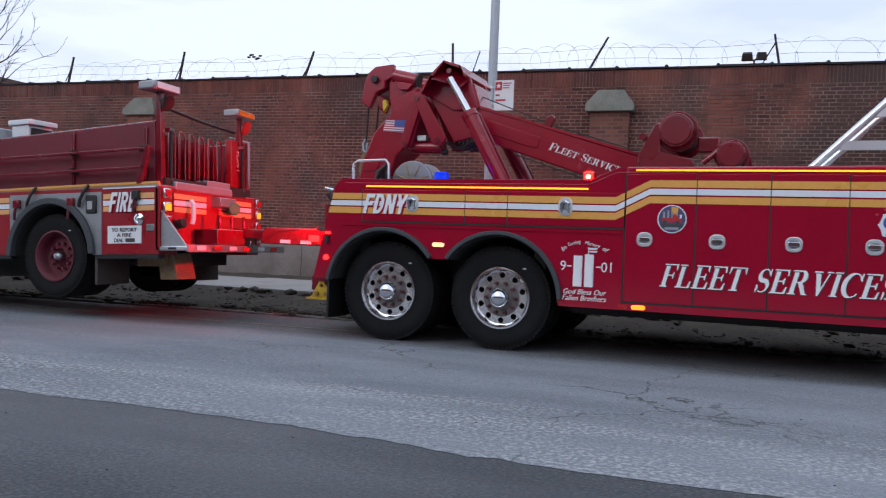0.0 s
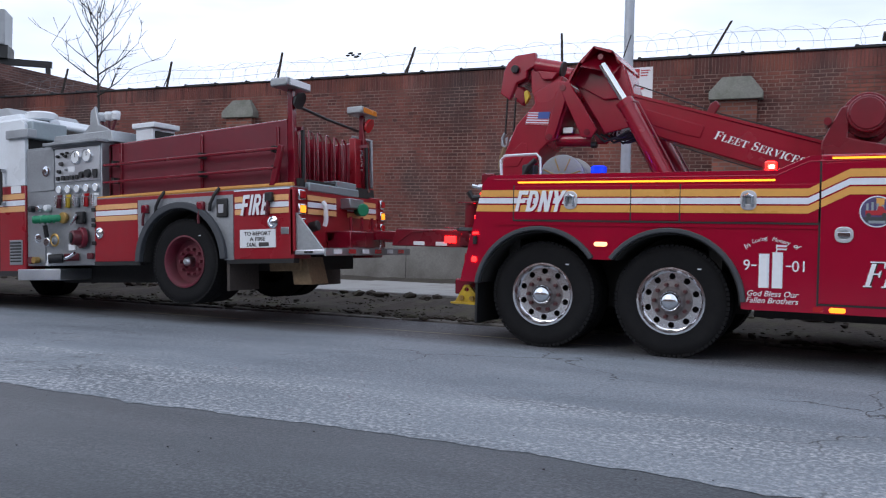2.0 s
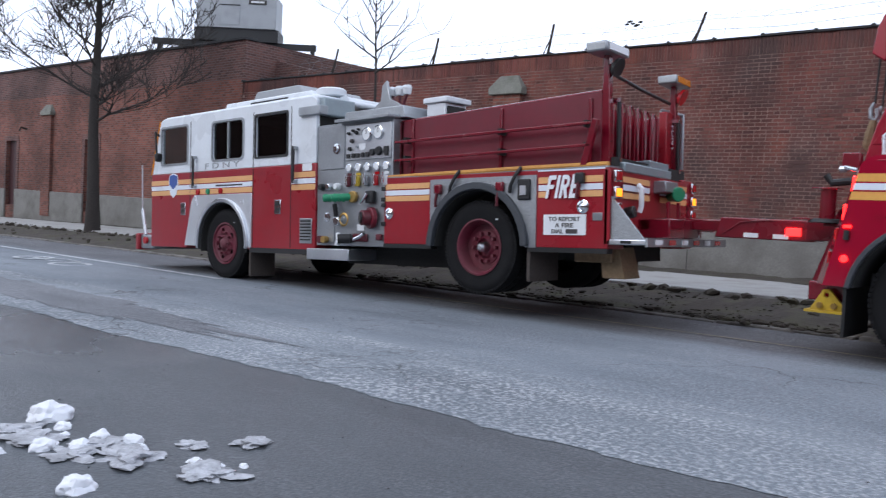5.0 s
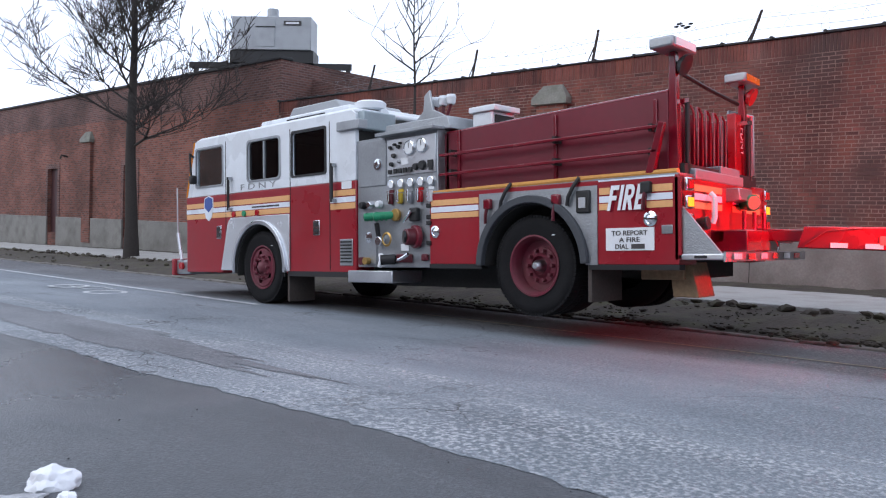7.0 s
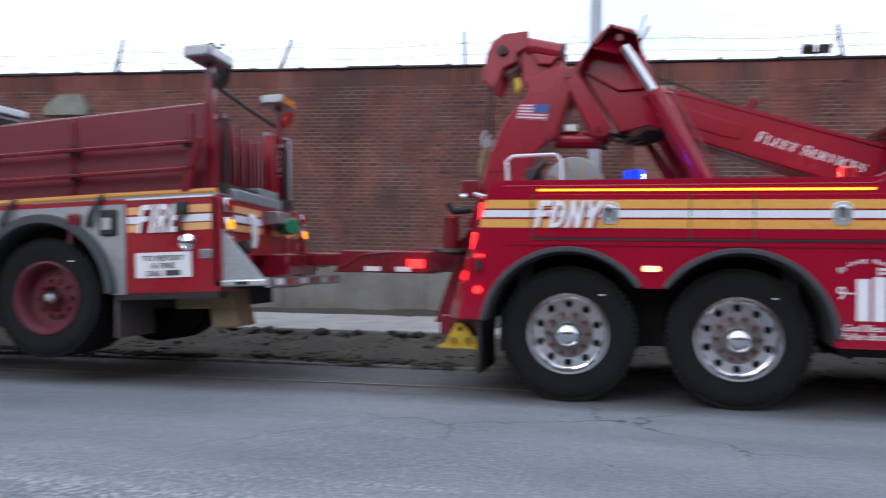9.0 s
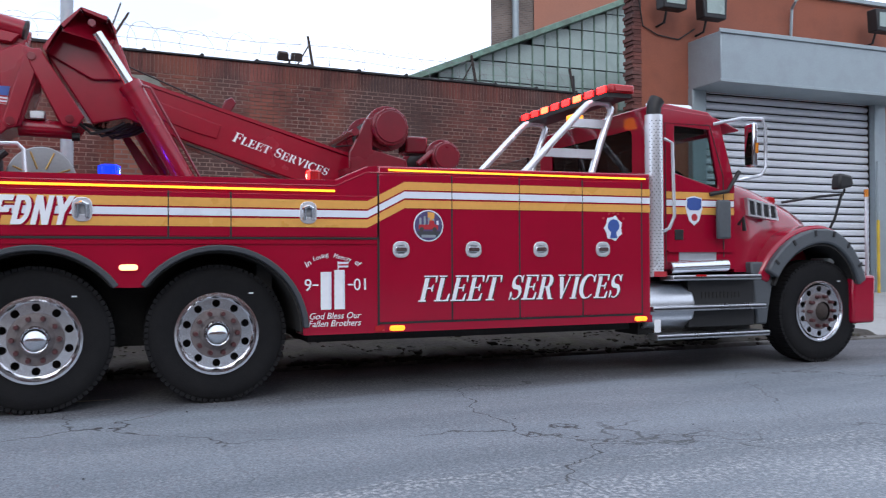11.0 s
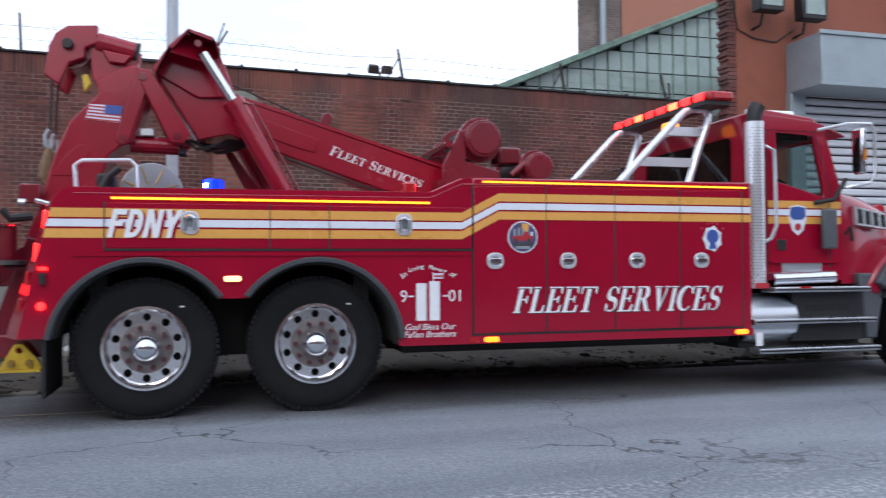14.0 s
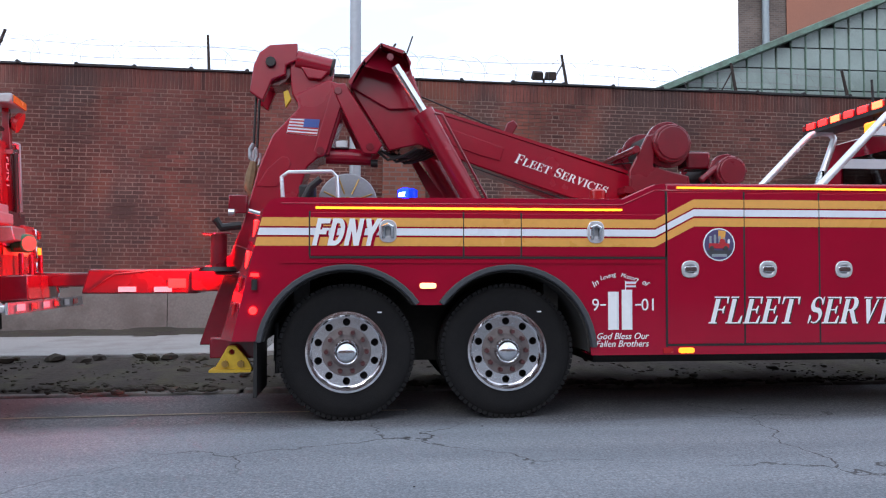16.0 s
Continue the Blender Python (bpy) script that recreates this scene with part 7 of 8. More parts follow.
part("beam_lamp", bm_box(-1.55, -1.40, 0.865, 0.88, 1.02, 1.10), GLOW_RED, truck, "glowing red beam lamp", bevel=0.006)
part("tether_rope", bm_tube([(-2.2, 0.87, 1.0), (-2.0, 0.86, 1.14), (-1.7, 0.86, 1.17)], 0.006, 5), RED_DULL, truck)
part("rear_bumper", bm_box(-1.08, -0.72, 0.2, 2.0, 0.47, 0.64), RED_DULL, truck, bevel=0.015)
chock = part("yellow_spade", plate(bmesh.new(), [(-1.03, 0.39), (-0.73, 0.39), (-0.76, 0.46), (-0.86, 0.58), (-0.92, 0.58)], [[(-0.89 + 0.022 * math.cos(a), 0.53 + 0.022 * math.sin(a)) for a in [2 * math.pi * k / 10 for k in range(10)]]], 0.1, 0.14), YELLOW, truck, "yellow steel anchor spade", bevel=0.006)
part("spade_foot", bm_box(-1.06, -0.74, 0.06, 0.3, 0.375, 0.395), YELLOW, chock)
for x in (-0.94, -0.82):
    part("spade_bolt", bm_rod((x, 0.07, 0.44), (x, 0.11, 0.44), 0.026, n=12), BRASS, chock)

# ---------- fire engine, lifted by its rear ----------
engine = thing("fire_engine", pose(-9.4, -0.40, 0, 0, -2.6, 0), "red and white fire engine towed with rear wheels raised", "fire engine")
EW = 2.36
def ewheel(x, z, y, side, front):
    return truck_wheel(x, y, side, front=front, depth=0.13, hub_r=0.098 if front else 0.06, hub_top=None if front else -0.02, radius=0.52, rim_mat=RIM_RED, dual=not front, hub_mat=RIM_RED if front else ALU, parent=engine, z=z)


for x, z, fr in ((0.0, 0.45, True), (4.98, 0.49, False)):
    ewheel(x, z, 0.05, -1, fr)
    ewheel(x, z, EW - 0.05, 1, fr)
    part("axle", bm_rod((x, 0.3, z), (x, EW - 0.3, z), 0.09), DARK, engine)
part("chassis", bm_box(-1.8, 6.5, 0.7, 1.7, 0.36, 0.62), DARK, engine)
# cab
low = [(-2.13, 0.36), (-1.05, 0.36), (-0.93, 0.45)] + arc(0.0, 0.45, 0.62, 178, 2, 18) + [(0.66, 0.36), (2.18, 0.36), (2.18, 1.56), (-2.13, 1.56)]
for y0, y1 in ((0.0, 0.3), (EW - 0.3, EW)):
    part("cab_lower", bm_prism(low, y0, y1), RED_OLD, engine, "red lower cab side", bevel=0.015)
part("cab_nose", bm_prism([(-2.16, 0.37), (-1.9, 0.37), (-1.9, 1.55), (-2.14, 1.55)], 0.012, EW - 0.012), RED_OLD, engine, bevel=0.03)
part("cab_floor", bm_box(-1.95, 2.15, 0.3, EW - 0.3, 1.05, 1.2), DARK, engine)
part("cab_back_wall", bm_box(2.08, 2.16, 0.07, EW - 0.07, 0.6, 2.3), DARK, engine)
wins = [rect(-1.80, -1.02, 1.72, 2.30, 0.05), rect(-0.30, 0.50, 1.72, 2.28, 0.07), rect(0.82, 1.55, 1.71, 2.29, 0.04)]
up = [(-2.12, 1.56), (2.18, 1.56), (2.18, 2.40), (2.10, 2.46), (-1.75, 2.46), (-1.86, 2.42)]
for y0, y1 in ((0.0, 0.06), (EW - 0.06, EW)):
    part("cab_upper", plate(bmesh.new(), up, wins, y0, y1), WHITE, engine, "white upper cab side", bevel=0.008)
part("cab_roof", bm_prism([(-1.9, 2.40), (2.18, 2.40), (2.18, 2.47), (2.1, 2.49), (-1.72, 2.49), (-1.86, 2.46)], 0.02, EW - 0.02), WHITE, engine, bevel=0.03)
part("windscreen", bm_prism([(-2.11, 1.58), (-1.87, 2.40), (-1.86, 2.40), (-2.09, 1.58)], 0.1, EW - 0.1), PANE, engine)
# Amber colour paints a yellowish highlight along the gold and white pillar trim.
part("screen_pillar", bm_prism([(-2.14, 1.56), (-1.88, 2.44), (-1.84, 2.43), (-2.09, 1.57)], -0.006, 0.1), LENS_AMBER, engine)
for k, w in enumerate(wins):
    part("window_pane", bm_prism(w, 0.025, 0.03), PANE_DARK if k else PANE, engine, "dark cab window" if k else "clear cab window")
    part("window_frame", plate(bmesh.new(), [(x + (0.03 if x > sum(p[0] for p in w) / len(w) else -0.03), z + (0.03 if z > 2 else -0.03)) for x, z in w], [w], -0.012, 0.004), BLACK if k == 2 else STEEL, engine)
part("sliding_bar", bm_box(0.08, 0.12, 0.005, 0.03, 1.73, 2.27), STEEL, engine)
part("inner_partition", bm_box(-0.7, -0.65, 0.1, EW - 0.1, 1.2, 2.4), DARK, engine)
part("far_seat", bm_box(-1.6, -1.0, 0.5, 1.9, 1.2, 1.75), BLACK, engine, bevel=0.04)
# stripes on the cab
for z0, z1, m in ((1.375, 1.45, PEACH), (1.29, 1.36, TAPE), (1.205, 1.28, PEACH)):
    for a, b in ((-2.12, -0.93), (-0.925, 0.745), (1.66, 2.17)):
        part("stripe", bm_box(a, b, -0.004, 0.0, z0, z1), m, engine)
part("stripe_script", bm_box(-0.2, 0.5, -0.006, -0.004, 1.312, 1.335), INK, engine)
arch = [(-1.06, 0.40), (-0.66, 0.40)] + arc(0.0, 0.45, 0.66, 184, -4, 20) + [(0.74, 0.40), (0.74, 1.19), (-0.78, 1.19), (-0.86, 1.12)]
part("arch_plate", bm_prism(arch, -0.012, 0.02), SILVER, engine, "silver wheel arch panel", bevel=0.004)
part("arch_lining", band(bmesh.new(), 0.0, 0.45, 0.60, 0.622, 192, -12, 0.005, 0.45, 20), DARK, engine)
part("arch_rim", band(bmesh.new(), 0.0, 0.45, 0.62, 0.68, 188, -6, -0.05, 0.02, 20), ALU, engine, "bright aluminium arch rim", bevel=0.008)
for x in (-0.93, 0.755, 1.64):
    part("door_gap", bm_box(x, x + 0.012, -0.004, 0.001, 0.42, 2.36), BLACK, engine)
for x in (-0.76, 1.76):
    g = part("grab_rail", bm_rod((x, -0.06, 1.30), (x, -0.06, 1.80), 0.022), BLACK, engine, "black grab rail")
    for z in (1.32, 1.78):
        part("rail_foot", bm_box(x - 0.03, x + 0.03, -0.07, 0.0, z - 0.02, z + 0.02), STEEL, g)
for x, z in ((-1.12, 0.98), (1.36, 0.98)):
    h = part("door_handle", bm_box(x - 0.07, x + 0.07, -0.014, 0.0, z - 0.1, z + 0.1), CHROME, engine, "chrome door handle", bevel=0.01)
    part("handle_recess", bm_box(x - 0.045, x + 0.045, -0.018, -0.014, z - 0.06, z - 0.01), BLACK, h)
    part("handle_recess", bm_box(x - 0.045, x + 0.045, -0.018, -0.014, z + 0.02, z + 0.07), BLACK, h)
lettering("lettering", "F D N Y", -0.50, -0.003, 1.59, 0.92, 0.085, STEEL, engine, label="thin dark capitals on white paint")
s = part("door_shield", bm_prism([(-1.42 + dx, 1.36 + dz) for dx, dz in ((-0.13, 0.16), (-0.14, 0.02), (-0.09, -0.14), (0, -0.2), (0.09, -0.14), (0.14, 0.02), (0.13, 0.16), (0, 0.2))], -0.01, -0.005), TAPE, engine, "blue and white shield emblem")
part("shield_field", bm_prism([(-1.42 + dx, 1.36 + dz) for dx, dz in ((-0.11, 0.15), (-0.12, 0.02), (0, -0.06), (0.12, 0.02), (0.11, 0.15), (0, 0.18))], -0.014, -0.01), BLUE_PAINT, s)
for x, m in ((-0.05, LENS_RED), (-0.4, GREEN), (-0.68, LENS_RED)):
    part("side_marker", bm_rod((x, 0.0, 1.24), (x, -0.03, 1.24), 0.045, n=14), m, engine, bevel=0.006)
part("side_lamp", bm_box(-1.84, -1.74, -0.13, -0.02, 1.76, 1.9), BLACK, engine, bevel=0.03)
part("mirror_arm", bm_tube([(-1.9, 0.0, 2.2), (-1.84, -0.1, 2.25), (-1.8, -0.1, 1.9)], 0.018), BLACK, engine)
part("bumper", bm_box(-2.62, -2.13, 0.05, EW - 0.05, 0.32, 0.56), STEEL, engine, "dented steel front bumper", bevel=0.03)
part("bumper_end", bm_box(-2.66, -2.56, 0.0, 0.4, 0.3, 0.58), RED_OLD, engine, bevel=0.02)
part("bumper_lamp", bm_rod((-2.35, 0.04, 0.46), (-2.35, 0.0, 0.46), 0.06), LENS_RED, engine)
part("bumper_whip", bm_tube([(-2.4, 0.05, 0.56), (-2.5, 0.05, 0.9), (-2.52, 0.05, 1.0)], 0.03), SILVER, engine)
part("whip_tip", bm_rod((-2.52, 0.05, 0.95), (-2.54, 0.05, 1.75), 0.012), SILVER, engine)
part("skirt", bm_box(0.7, 2.2, -0.004, 0.2, 0.33, 0.40), BLACK, engine)
part("mud_flap", bm_box(0.66, 0.70, 0.02, 0.45, -0.02, 0.36), MUDFLAP, engine)
part("step_box", bm_box(2.02, 2.86, -0.01, 0.5, 0.27, 0.42), ALU, engine, "aluminium running board box", bevel=0.01)
part("vent_panel", bm_box(1.86, 2.12, -0.012, 0.0, 0.48, 0.82), STEEL, engine, bevel=0.006)
for k in range(7):
    part("vent_louvre", bm_box(1.88, 2.1, -0.018, -0.012, 0.52 + 0.042 * k, 0.54 + 0.042 * k), BLACK, engine)
part("tag_plate", bm_box(1.9, 2.1, -0.008, -0.004, 1.46, 1.56), PAPER, engine)
# roof gear
part("roof_box", bm_prism([(-0.55, 2.48), (1.7, 2.48), (1.62, 2.64), (-0.47, 2.64)], 0.35, 1.9), WHITE, engine, "white roof ventilation box", bevel=0.02)
part("roof_box_top", bm_prism([(0.0, 2.64), (1.3, 2.64), (1.15, 2.79), (0.12, 2.79)], 0.5, 1.7), UNIT, engine, bevel=0.02)
part("box_shadow_slot", bm_box(0.2, 1.1, 0.335, 0.352, 2.55, 2.59), BLACK, engine)
part("roof_beacon", bm_box(-1.55, -1.1, 0.4, 1.9, 2.49, 2.58), STEEL, engine, bevel=0.02)
part("cab_hump", bm_rod((1.9, 0.5, 2.45), (2.18, 0.5, 2.45), 0.085, n=18), WHITE, engine, bevel=0.02)
part("cab_step_box", bm_box(2.0, 2.28, 0.05, 0.6, 2.2, 2.44), SHEET, engine, bevel=0.02)
part("step_lip", bm_box(1.85, 2.3, -0.05, 0.1, 2.2, 2.32), STEEL, engine, bevel=0.01)
dome = part("mushroom_vent", bm_rod((1.98, 0.42, 2.1), (1.98, 0.42, 2.5), 0.14, n=20), STEEL, engine, "white capped mushroom vent")
part("vent_cap", lathe(bmesh.new(), [(0.0, 0.09), (0.17, 0.085), (0.21, 0.06), (0.21, -0.02), (0.17, -0.04), (0, -0.04)], (1.98, 0.42, 2.54), (0, 0, 1), 28), WHITE, dome)
# pump panel
pump = part("pump_panel", bm_box(2.19, 3.62, 0.02, EW - 0.02, 0.46, 2.05), STEEL, engine, "stainless pump panel with gauges", bevel=0.01)
part("pump_roof", bm_prism([(2.6, 2.05), (3.75, 2.05), (3.70, 2.20), (2.65, 2.20)], 0.1, 1.9), TREAD, engine, bevel=0.01)
part("panel_hood", bm_prism([(2.66, 2.04), (3.66, 2.04), (3.66, 2.08), (2.66, 2.08)], -0.1, 0.1), STEEL, engine, bevel=0.006)
part("dish_bracket", bm_prism([(3.05, 2.2), (3.6, 2.2), (3.5, 2.26), (3.36, 2.32), (3.30, 2.56), (3.22, 2.5), (3.2, 2.32)], 0.2, 0.24), STEEL, engine, bevel=0.008)
part("panel_door", bm_box(2.24, 2.74, 0.005, 0.03, 1.46, 2.02), STEEL, pump, "plain steel locker door", bevel=0.006)
part("door_latch", lathe(bmesh.new(), [(0.07, 0), (0.07, 0.012), (0.045, 0.014), (0.03, 0.03), (0, 0.03)], (2.6, 0.006, 1.72), n=20), CHROME, pump)
gp = part("gauge_panel", bm_box(2.77, 3.6, 0.004, 0.03, 1.56, 2.0), ALU, pump, "pale gauge panel", bevel=0.004)
for x, z, r in ((3.17, 1.87, 0.085), (3.38, 1.88, 0.085)):
    g = part("dial", lathe(bmesh.new(), [(r, 0), (r, 0.02), (r * 0.88, 0.024), (r * 0.86, 0.014), (0, 0.014)], (x, 0.004, z), n=26), CHROME, gp, "round pressure dial")
    part("dial_face", bm_rod((x, -0.010, z), (x, -0.014, z), r * 0.84, n=24), PAPER, g)
    part("needle", bm_box(x - 0.004, x + 0.004, -0.018, -0.015, z, z + r * 0.7), INK, g)
rng = random.Random(3)
for x, z, r, m in ((2.84, 1.9, 0.022, BLACK), (2.92, 1.93, 0.02, BLACK), (2.98, 1.9, 0.025, BLACK), (2.9, 1.8, 0.03, INK), (2.86, 1.7, 0.028, BLACK), (3.28, 1.64, 0.045, BLACK), (3.39, 1.65, 0.06, BLACK), (3.02, 1.94, 0.016, BLACK), (3.0, 1.72, 0.02, STEEL)):
    part("control_knob", bm_rod((x, 0.004, z), (x, -0.03, z), r, r * 0.8, n=14), m, gp)
part("panel_tag", bm_box(3.02, 3.14, 0.0, 0.004, 1.68, 1.76), PAPER, gp)
for x in (2.8, 2.9, 2.98, 3.07, 3.16, 3.5):
    part("switch", bm_box(x, x + 0.055, -0.014, 0.004, 1.585, 1.63 + rng.uniform(0, 0.02)), BLACK, gp)
part("breather", bm_box(3.48, 3.56, -0.01, 0.004, 1.62, 1.7), BLACK, gp)
for k, c in enumerate((BROWN_CAP, YELLOW, STEEL, LENS_RED, PAPER)):
    x = 2.84 + 0.17 * k
    g = part("small_gauge", lathe(bmesh.new(), [(0.055, 0), (0.055, 0.025), (0.045, 0.028), (0.044, 0.02), (0, 0.02)], (x, 0.02, 1.46), n=20), CHROME, pump, "small chrome gauge")
    part("dial_face", bm_rod((x, 0.0, 1.46), (x, -0.003, 1.46), 0.042, n=18), PAPER, g)
    v = part("valve_lever", bm_box(x - 0.03, x + 0.03, -0.03, 0.02, 1.22, 1.35), c, pump, bevel=0.012)
    part("lever_rod", bm_rod((x, -0.05, 1.24), (x, -0.05, 1.38), 0.014), CHROME, v)
    part("lever_tag", bm_box(x - 0.04, x + 0.04, 0.01, 0.02, 1.36, 1.395), c, v)
for x, m in ((2.32, BLACK), (2.47, CHROME), (2.63, PAPER)):
    part("panel_fitting", bm_rod((x, 0.02, 1.23), (x, -0.05, 1.23), 0.05, 0.04, n=16), m, pump, bevel=0.008)
for x, l in ((2.52, 0.16), (2.74, 0.2)):
    c = part("green_outlet", bm_rod((x + 0.14, 0.0, 1.09), (x, -l, 1.07), 0.048, n=20), GREEN, pump, "green capped hose outlet", bevel=0.012)
    for k in range(3):
        part("cap_lug", bm_rod((x + 0.02 + 0.03 * k, -l * 0.8 + 0.04 * k, 1.075), (x + 0.035 + 0.03 * k, -l * 0.8 + 0.05 * k, 1.075), 0.054, n=20), GREEN, c)
part("outlet_flange", bm_rod((2.93, 0.02, 1.09), (2.93, -0.03, 1.09), 0.075, n=24), BRASS, pump, bevel=0.01)
part("round_lock", lathe(bmesh.new(), [(0.065, 0), (0.065, 0.014), (0.03, 0.02), (0, 0.02)], (2.42, 0.018, 0.83), n=20), CHROME, pump)
part("lower_door", bm_box(2.22, 2.56, 0.006, 0.03, 0.5, 1.14), STEEL, pump, bevel=0.006)
part("suction_inlet", bm_rod((3.27, 0.02, 0.82), (3.22, -0.13, 0.82), 0.105, 0.095, n=28), BROWN_CAP, pump, "dark capped suction inlet", bevel=0.015)
part("inlet_ring", bm_rod((3.285, 0.02, 0.82), (3.265, -0.04, 0.82), 0.135, n=28), RED_BED, pump, bevel=0.01)
part("inlet_face", bm_rod((3.222, -0.125, 0.82), (3.21, -0.145, 0.82), 0.07, n=24), BLACK, pump)
part("drain_wheel", lathe(bmesh.new(), [(0.09, 0.02), (0.07, 0.03), (0.06, 0.02)], (2.8, -0.02, 0.80), n=20), BRASS, pump)
part("drain_body", bm_rod((2.66, 0.02, 0.78), (2.66, -0.06, 0.78), 0.06), CHROME, pump, bevel=0.01)
part("drain_lever", bm_tube([(2.64, -0.03, 0.84), (2.64, -0.06, 1.0)], 0.03), BLACK, pump)
part("panel_tag", bm_box(3.0, 3.13, 0.012, 0.018, 0.66, 0.74), PAPER, pump)
part("discharge_gate", bm_box(2.92, 3.2, 0.0, 0.02, 0.52, 0.62), BROWN_CAP, pump, bevel=0.02)
part("gate_spout", bm_rod((2.9, 0.0, 0.56), (2.78, -0.12, 0.55), 0.06), BLACK, pump)
part("gate_lever", bm_tube([(3.0, -0.04, 0.55), (3.12, -0.06, 0.58), (3.2, -0.06, 0.62)], 0.022), CHROME, pump)
part("foot_valve", bm_rod((2.42, 0.0, 0.54), (2.42, -0.07, 0.54), 0.045), BRASS, pump)
part("foot_valve", bm_rod((2.32, 0.0, 0.54), (2.32, -0.05, 0.54), 0.05), BROWN_CAP, pump)
part("foot_hook", bm_tube([(2.68, -0.03, 0.62), (2.72, -0.05, 0.55), (2.68, -0.05, 0.47)], 0.03), LETTER, pump)
part("red_plug", bm_box(3.38, 3.47, -0.03, 0.02, 0.54, 0.62), BROWN_CAP, pump, bevel=0.015)
part("valve_block", bm_box(3.2, 3.33, -0.05, 0.02, 1.0, 1.16), BLACK, pump, bevel=0.015)
part("valve_handle", bm_tube([(3.12, -0.05, 1.0), (3.2, -0.07, 1.05), (3.26, -0.07, 1.12)], 0.018), CHROME, pump)
for z in (0.72, 0.95, 1.02, 1.15):
    part("panel_hinge", bm_box(3.46, 3.53, -0.02, 0.02, z, z + 0.05), BLACK, pump, bevel=0.008)
# rear body
rb = [(3.5, 0.50), (4.33, 0.50)] + arc(4.98, 0.49, 0.65, 178, 2, 20) + [(5.66, 0.50), (6.64, 0.50), (6.64, 1.31), (3.5, 1.31)]
for y0, y1 in ((0.0, 0.35), (EW - 0.35, EW)):
    part("rear_body", bm_prism(rb, y0, y1), RED_OLD, engine, "red rear compartment body", bevel=0.012)
part("body_core", bm_box(3.5, 6.6, 0.35, EW - 0.35, 0.6, 1.31), DARK, engine)
tp = [(4.28, 0.50), (4.31, 0.50)] + arc(4.98, 0.49, 0.67, 178, 2, 20) + [(5.66, 0.50), (5.79, 0.50), (5.79, 1.26), (4.28, 1.26)]
part("tread_plate", bm_prism(tp, -0.012, 0.0), TREAD, engine, "diamond plate wheel arch panel")
part("arch_lining", band(bmesh.new(), 4.98, 0.49, 0.625, 0.645, 180, 2, 0.005, 0.5, 20), DARK, engine)
part("arch_trim", band(bmesh.new(), 4.98, 0.49, 0.64, 0.72, 180, 2, -0.06, 0.02, 20), RUBBER, engine, "black rubber arch trim", bevel=0.01)
for a, b in ((3.5, 4.3), (5.68, 6.64)):
    part("lower_edge", bm_box(a, b, -0.004, 0.1, 0.455, 0.505), BLACK, engine)
for z0, z1, m in ((1.165, 1.23, PEACH), (1.09, 1.15, TAPE), (1.02, 1.08, PEACH)):
    part("stripe", bm_box(3.53, 4.26, -0.005, 0.0, z0, z1), m, engine)
    part("stripe", bm_box(5.81, 5.93, -0.005, 0.0, z0, z1), m, engine)
    part("stripe", bm_box(6.32, 6.58, -0.005, 0.0, z0, z1), m, engine)
part("hose_rail", bm_tube([(3.5, 0.03, 1.315), (4.5, 0.02, 1.325), (5.6, 0.02, 1.335), (6.62, 0.03, 1.335)], 0.028), HOSE_ORANGE, engine, "orange hose strip along the ledge")
part("ledge", bm_box(3.5, 6.64, 0.0, 0.3, 1.305, 1.32), STEEL, engine)
part("ledge_tape", bm_box(5.8, 6.6, -0.004, 0.001, 1.29, 1.305), TAPE, engine)
painted_word("FIRE", block_letter, 5.925, -0.006, 1.0, 0.43, 0.24, RED_DULL, engine, 0.3, gap=0.12, name="letter_shadow")
painted_word("FIRE", block_letter, 5.90, -0.0105, 1.01, 0.43, 0.235, LETTER, engine, 0.3, gap=0.12, label="white bold slanted lettering")
for x, z in ((3.6, 0.87), (6.36, 0.92)):
    l = part("round_latch", lathe(bmesh.new(), [(0.07, 0), (0.07, 0.014), (0.05, 0.02), (0.045, 0.01), (0.02, 0.022), (0, 0.022)], (x, 0.0, z), n=24), CHROME, engine, "round chrome latch")
part("small_plate", bm_box(6.47, 6.58, -0.012, 0.0, 0.78, 0.86), STEEL, engine, bevel=0.006)
sg = part("notice_sign", bm_box(5.885, 6.395, -0.01, 0.0, 0.635, 0.845), PAPER, engine, "white notice with dark capitals")
lettering("lettering", "TO REPORT", 5.95, -0.013, 0.775, 0.38, 0.045, INK, sg, bold=0.01)
lettering("lettering", "A FIRE", 6.03, -0.013, 0.712, 0.22, 0.045, INK, sg, bold=0.01)
lettering("lettering", "DIAL", 5.99, -0.013, 0.65, 0.14, 0.045, INK, sg, bold=0.01)
part("text_bar", bm_box(6.16, 6.3, -0.013, -0.01, 0.65, 0.695), INK, sg)
for x, z, m in ((4.42, 1.14, RED_DULL), (5.32, 1.14, RED_DULL), (6.33, 1.2, BLACK)):
    h = part("hook_strap", bm_box(x - 0.05, x + 0.05, -0.06, 0.0, z - 0.05, z + 0.06), m, engine, bevel=0.015)
    part("strap_tail", bm_tube([(x, -0.04, z), (x - 0.02, -0.05, z - 0.12), (x - 0.03, -0.04, z - 0.2)], 0.018), BROWN_CAP, h)
for x in (4.66, 5.52):
    part("tie_cord", bm_tube([(x + 0.06, 0.0, 1.35), (x + 0.02, -0.05, 1.26), (x - 0.04, -0.05, 1.16), (x - 0.06, -0.04, 1.08)], 0.02), BLACK, engine)
bx = part("lamp_bracket", bm_box(5.56, 5.72, -0.04, 0.0, 1.0, 1.22), BLACK, engine, bevel=0.015)
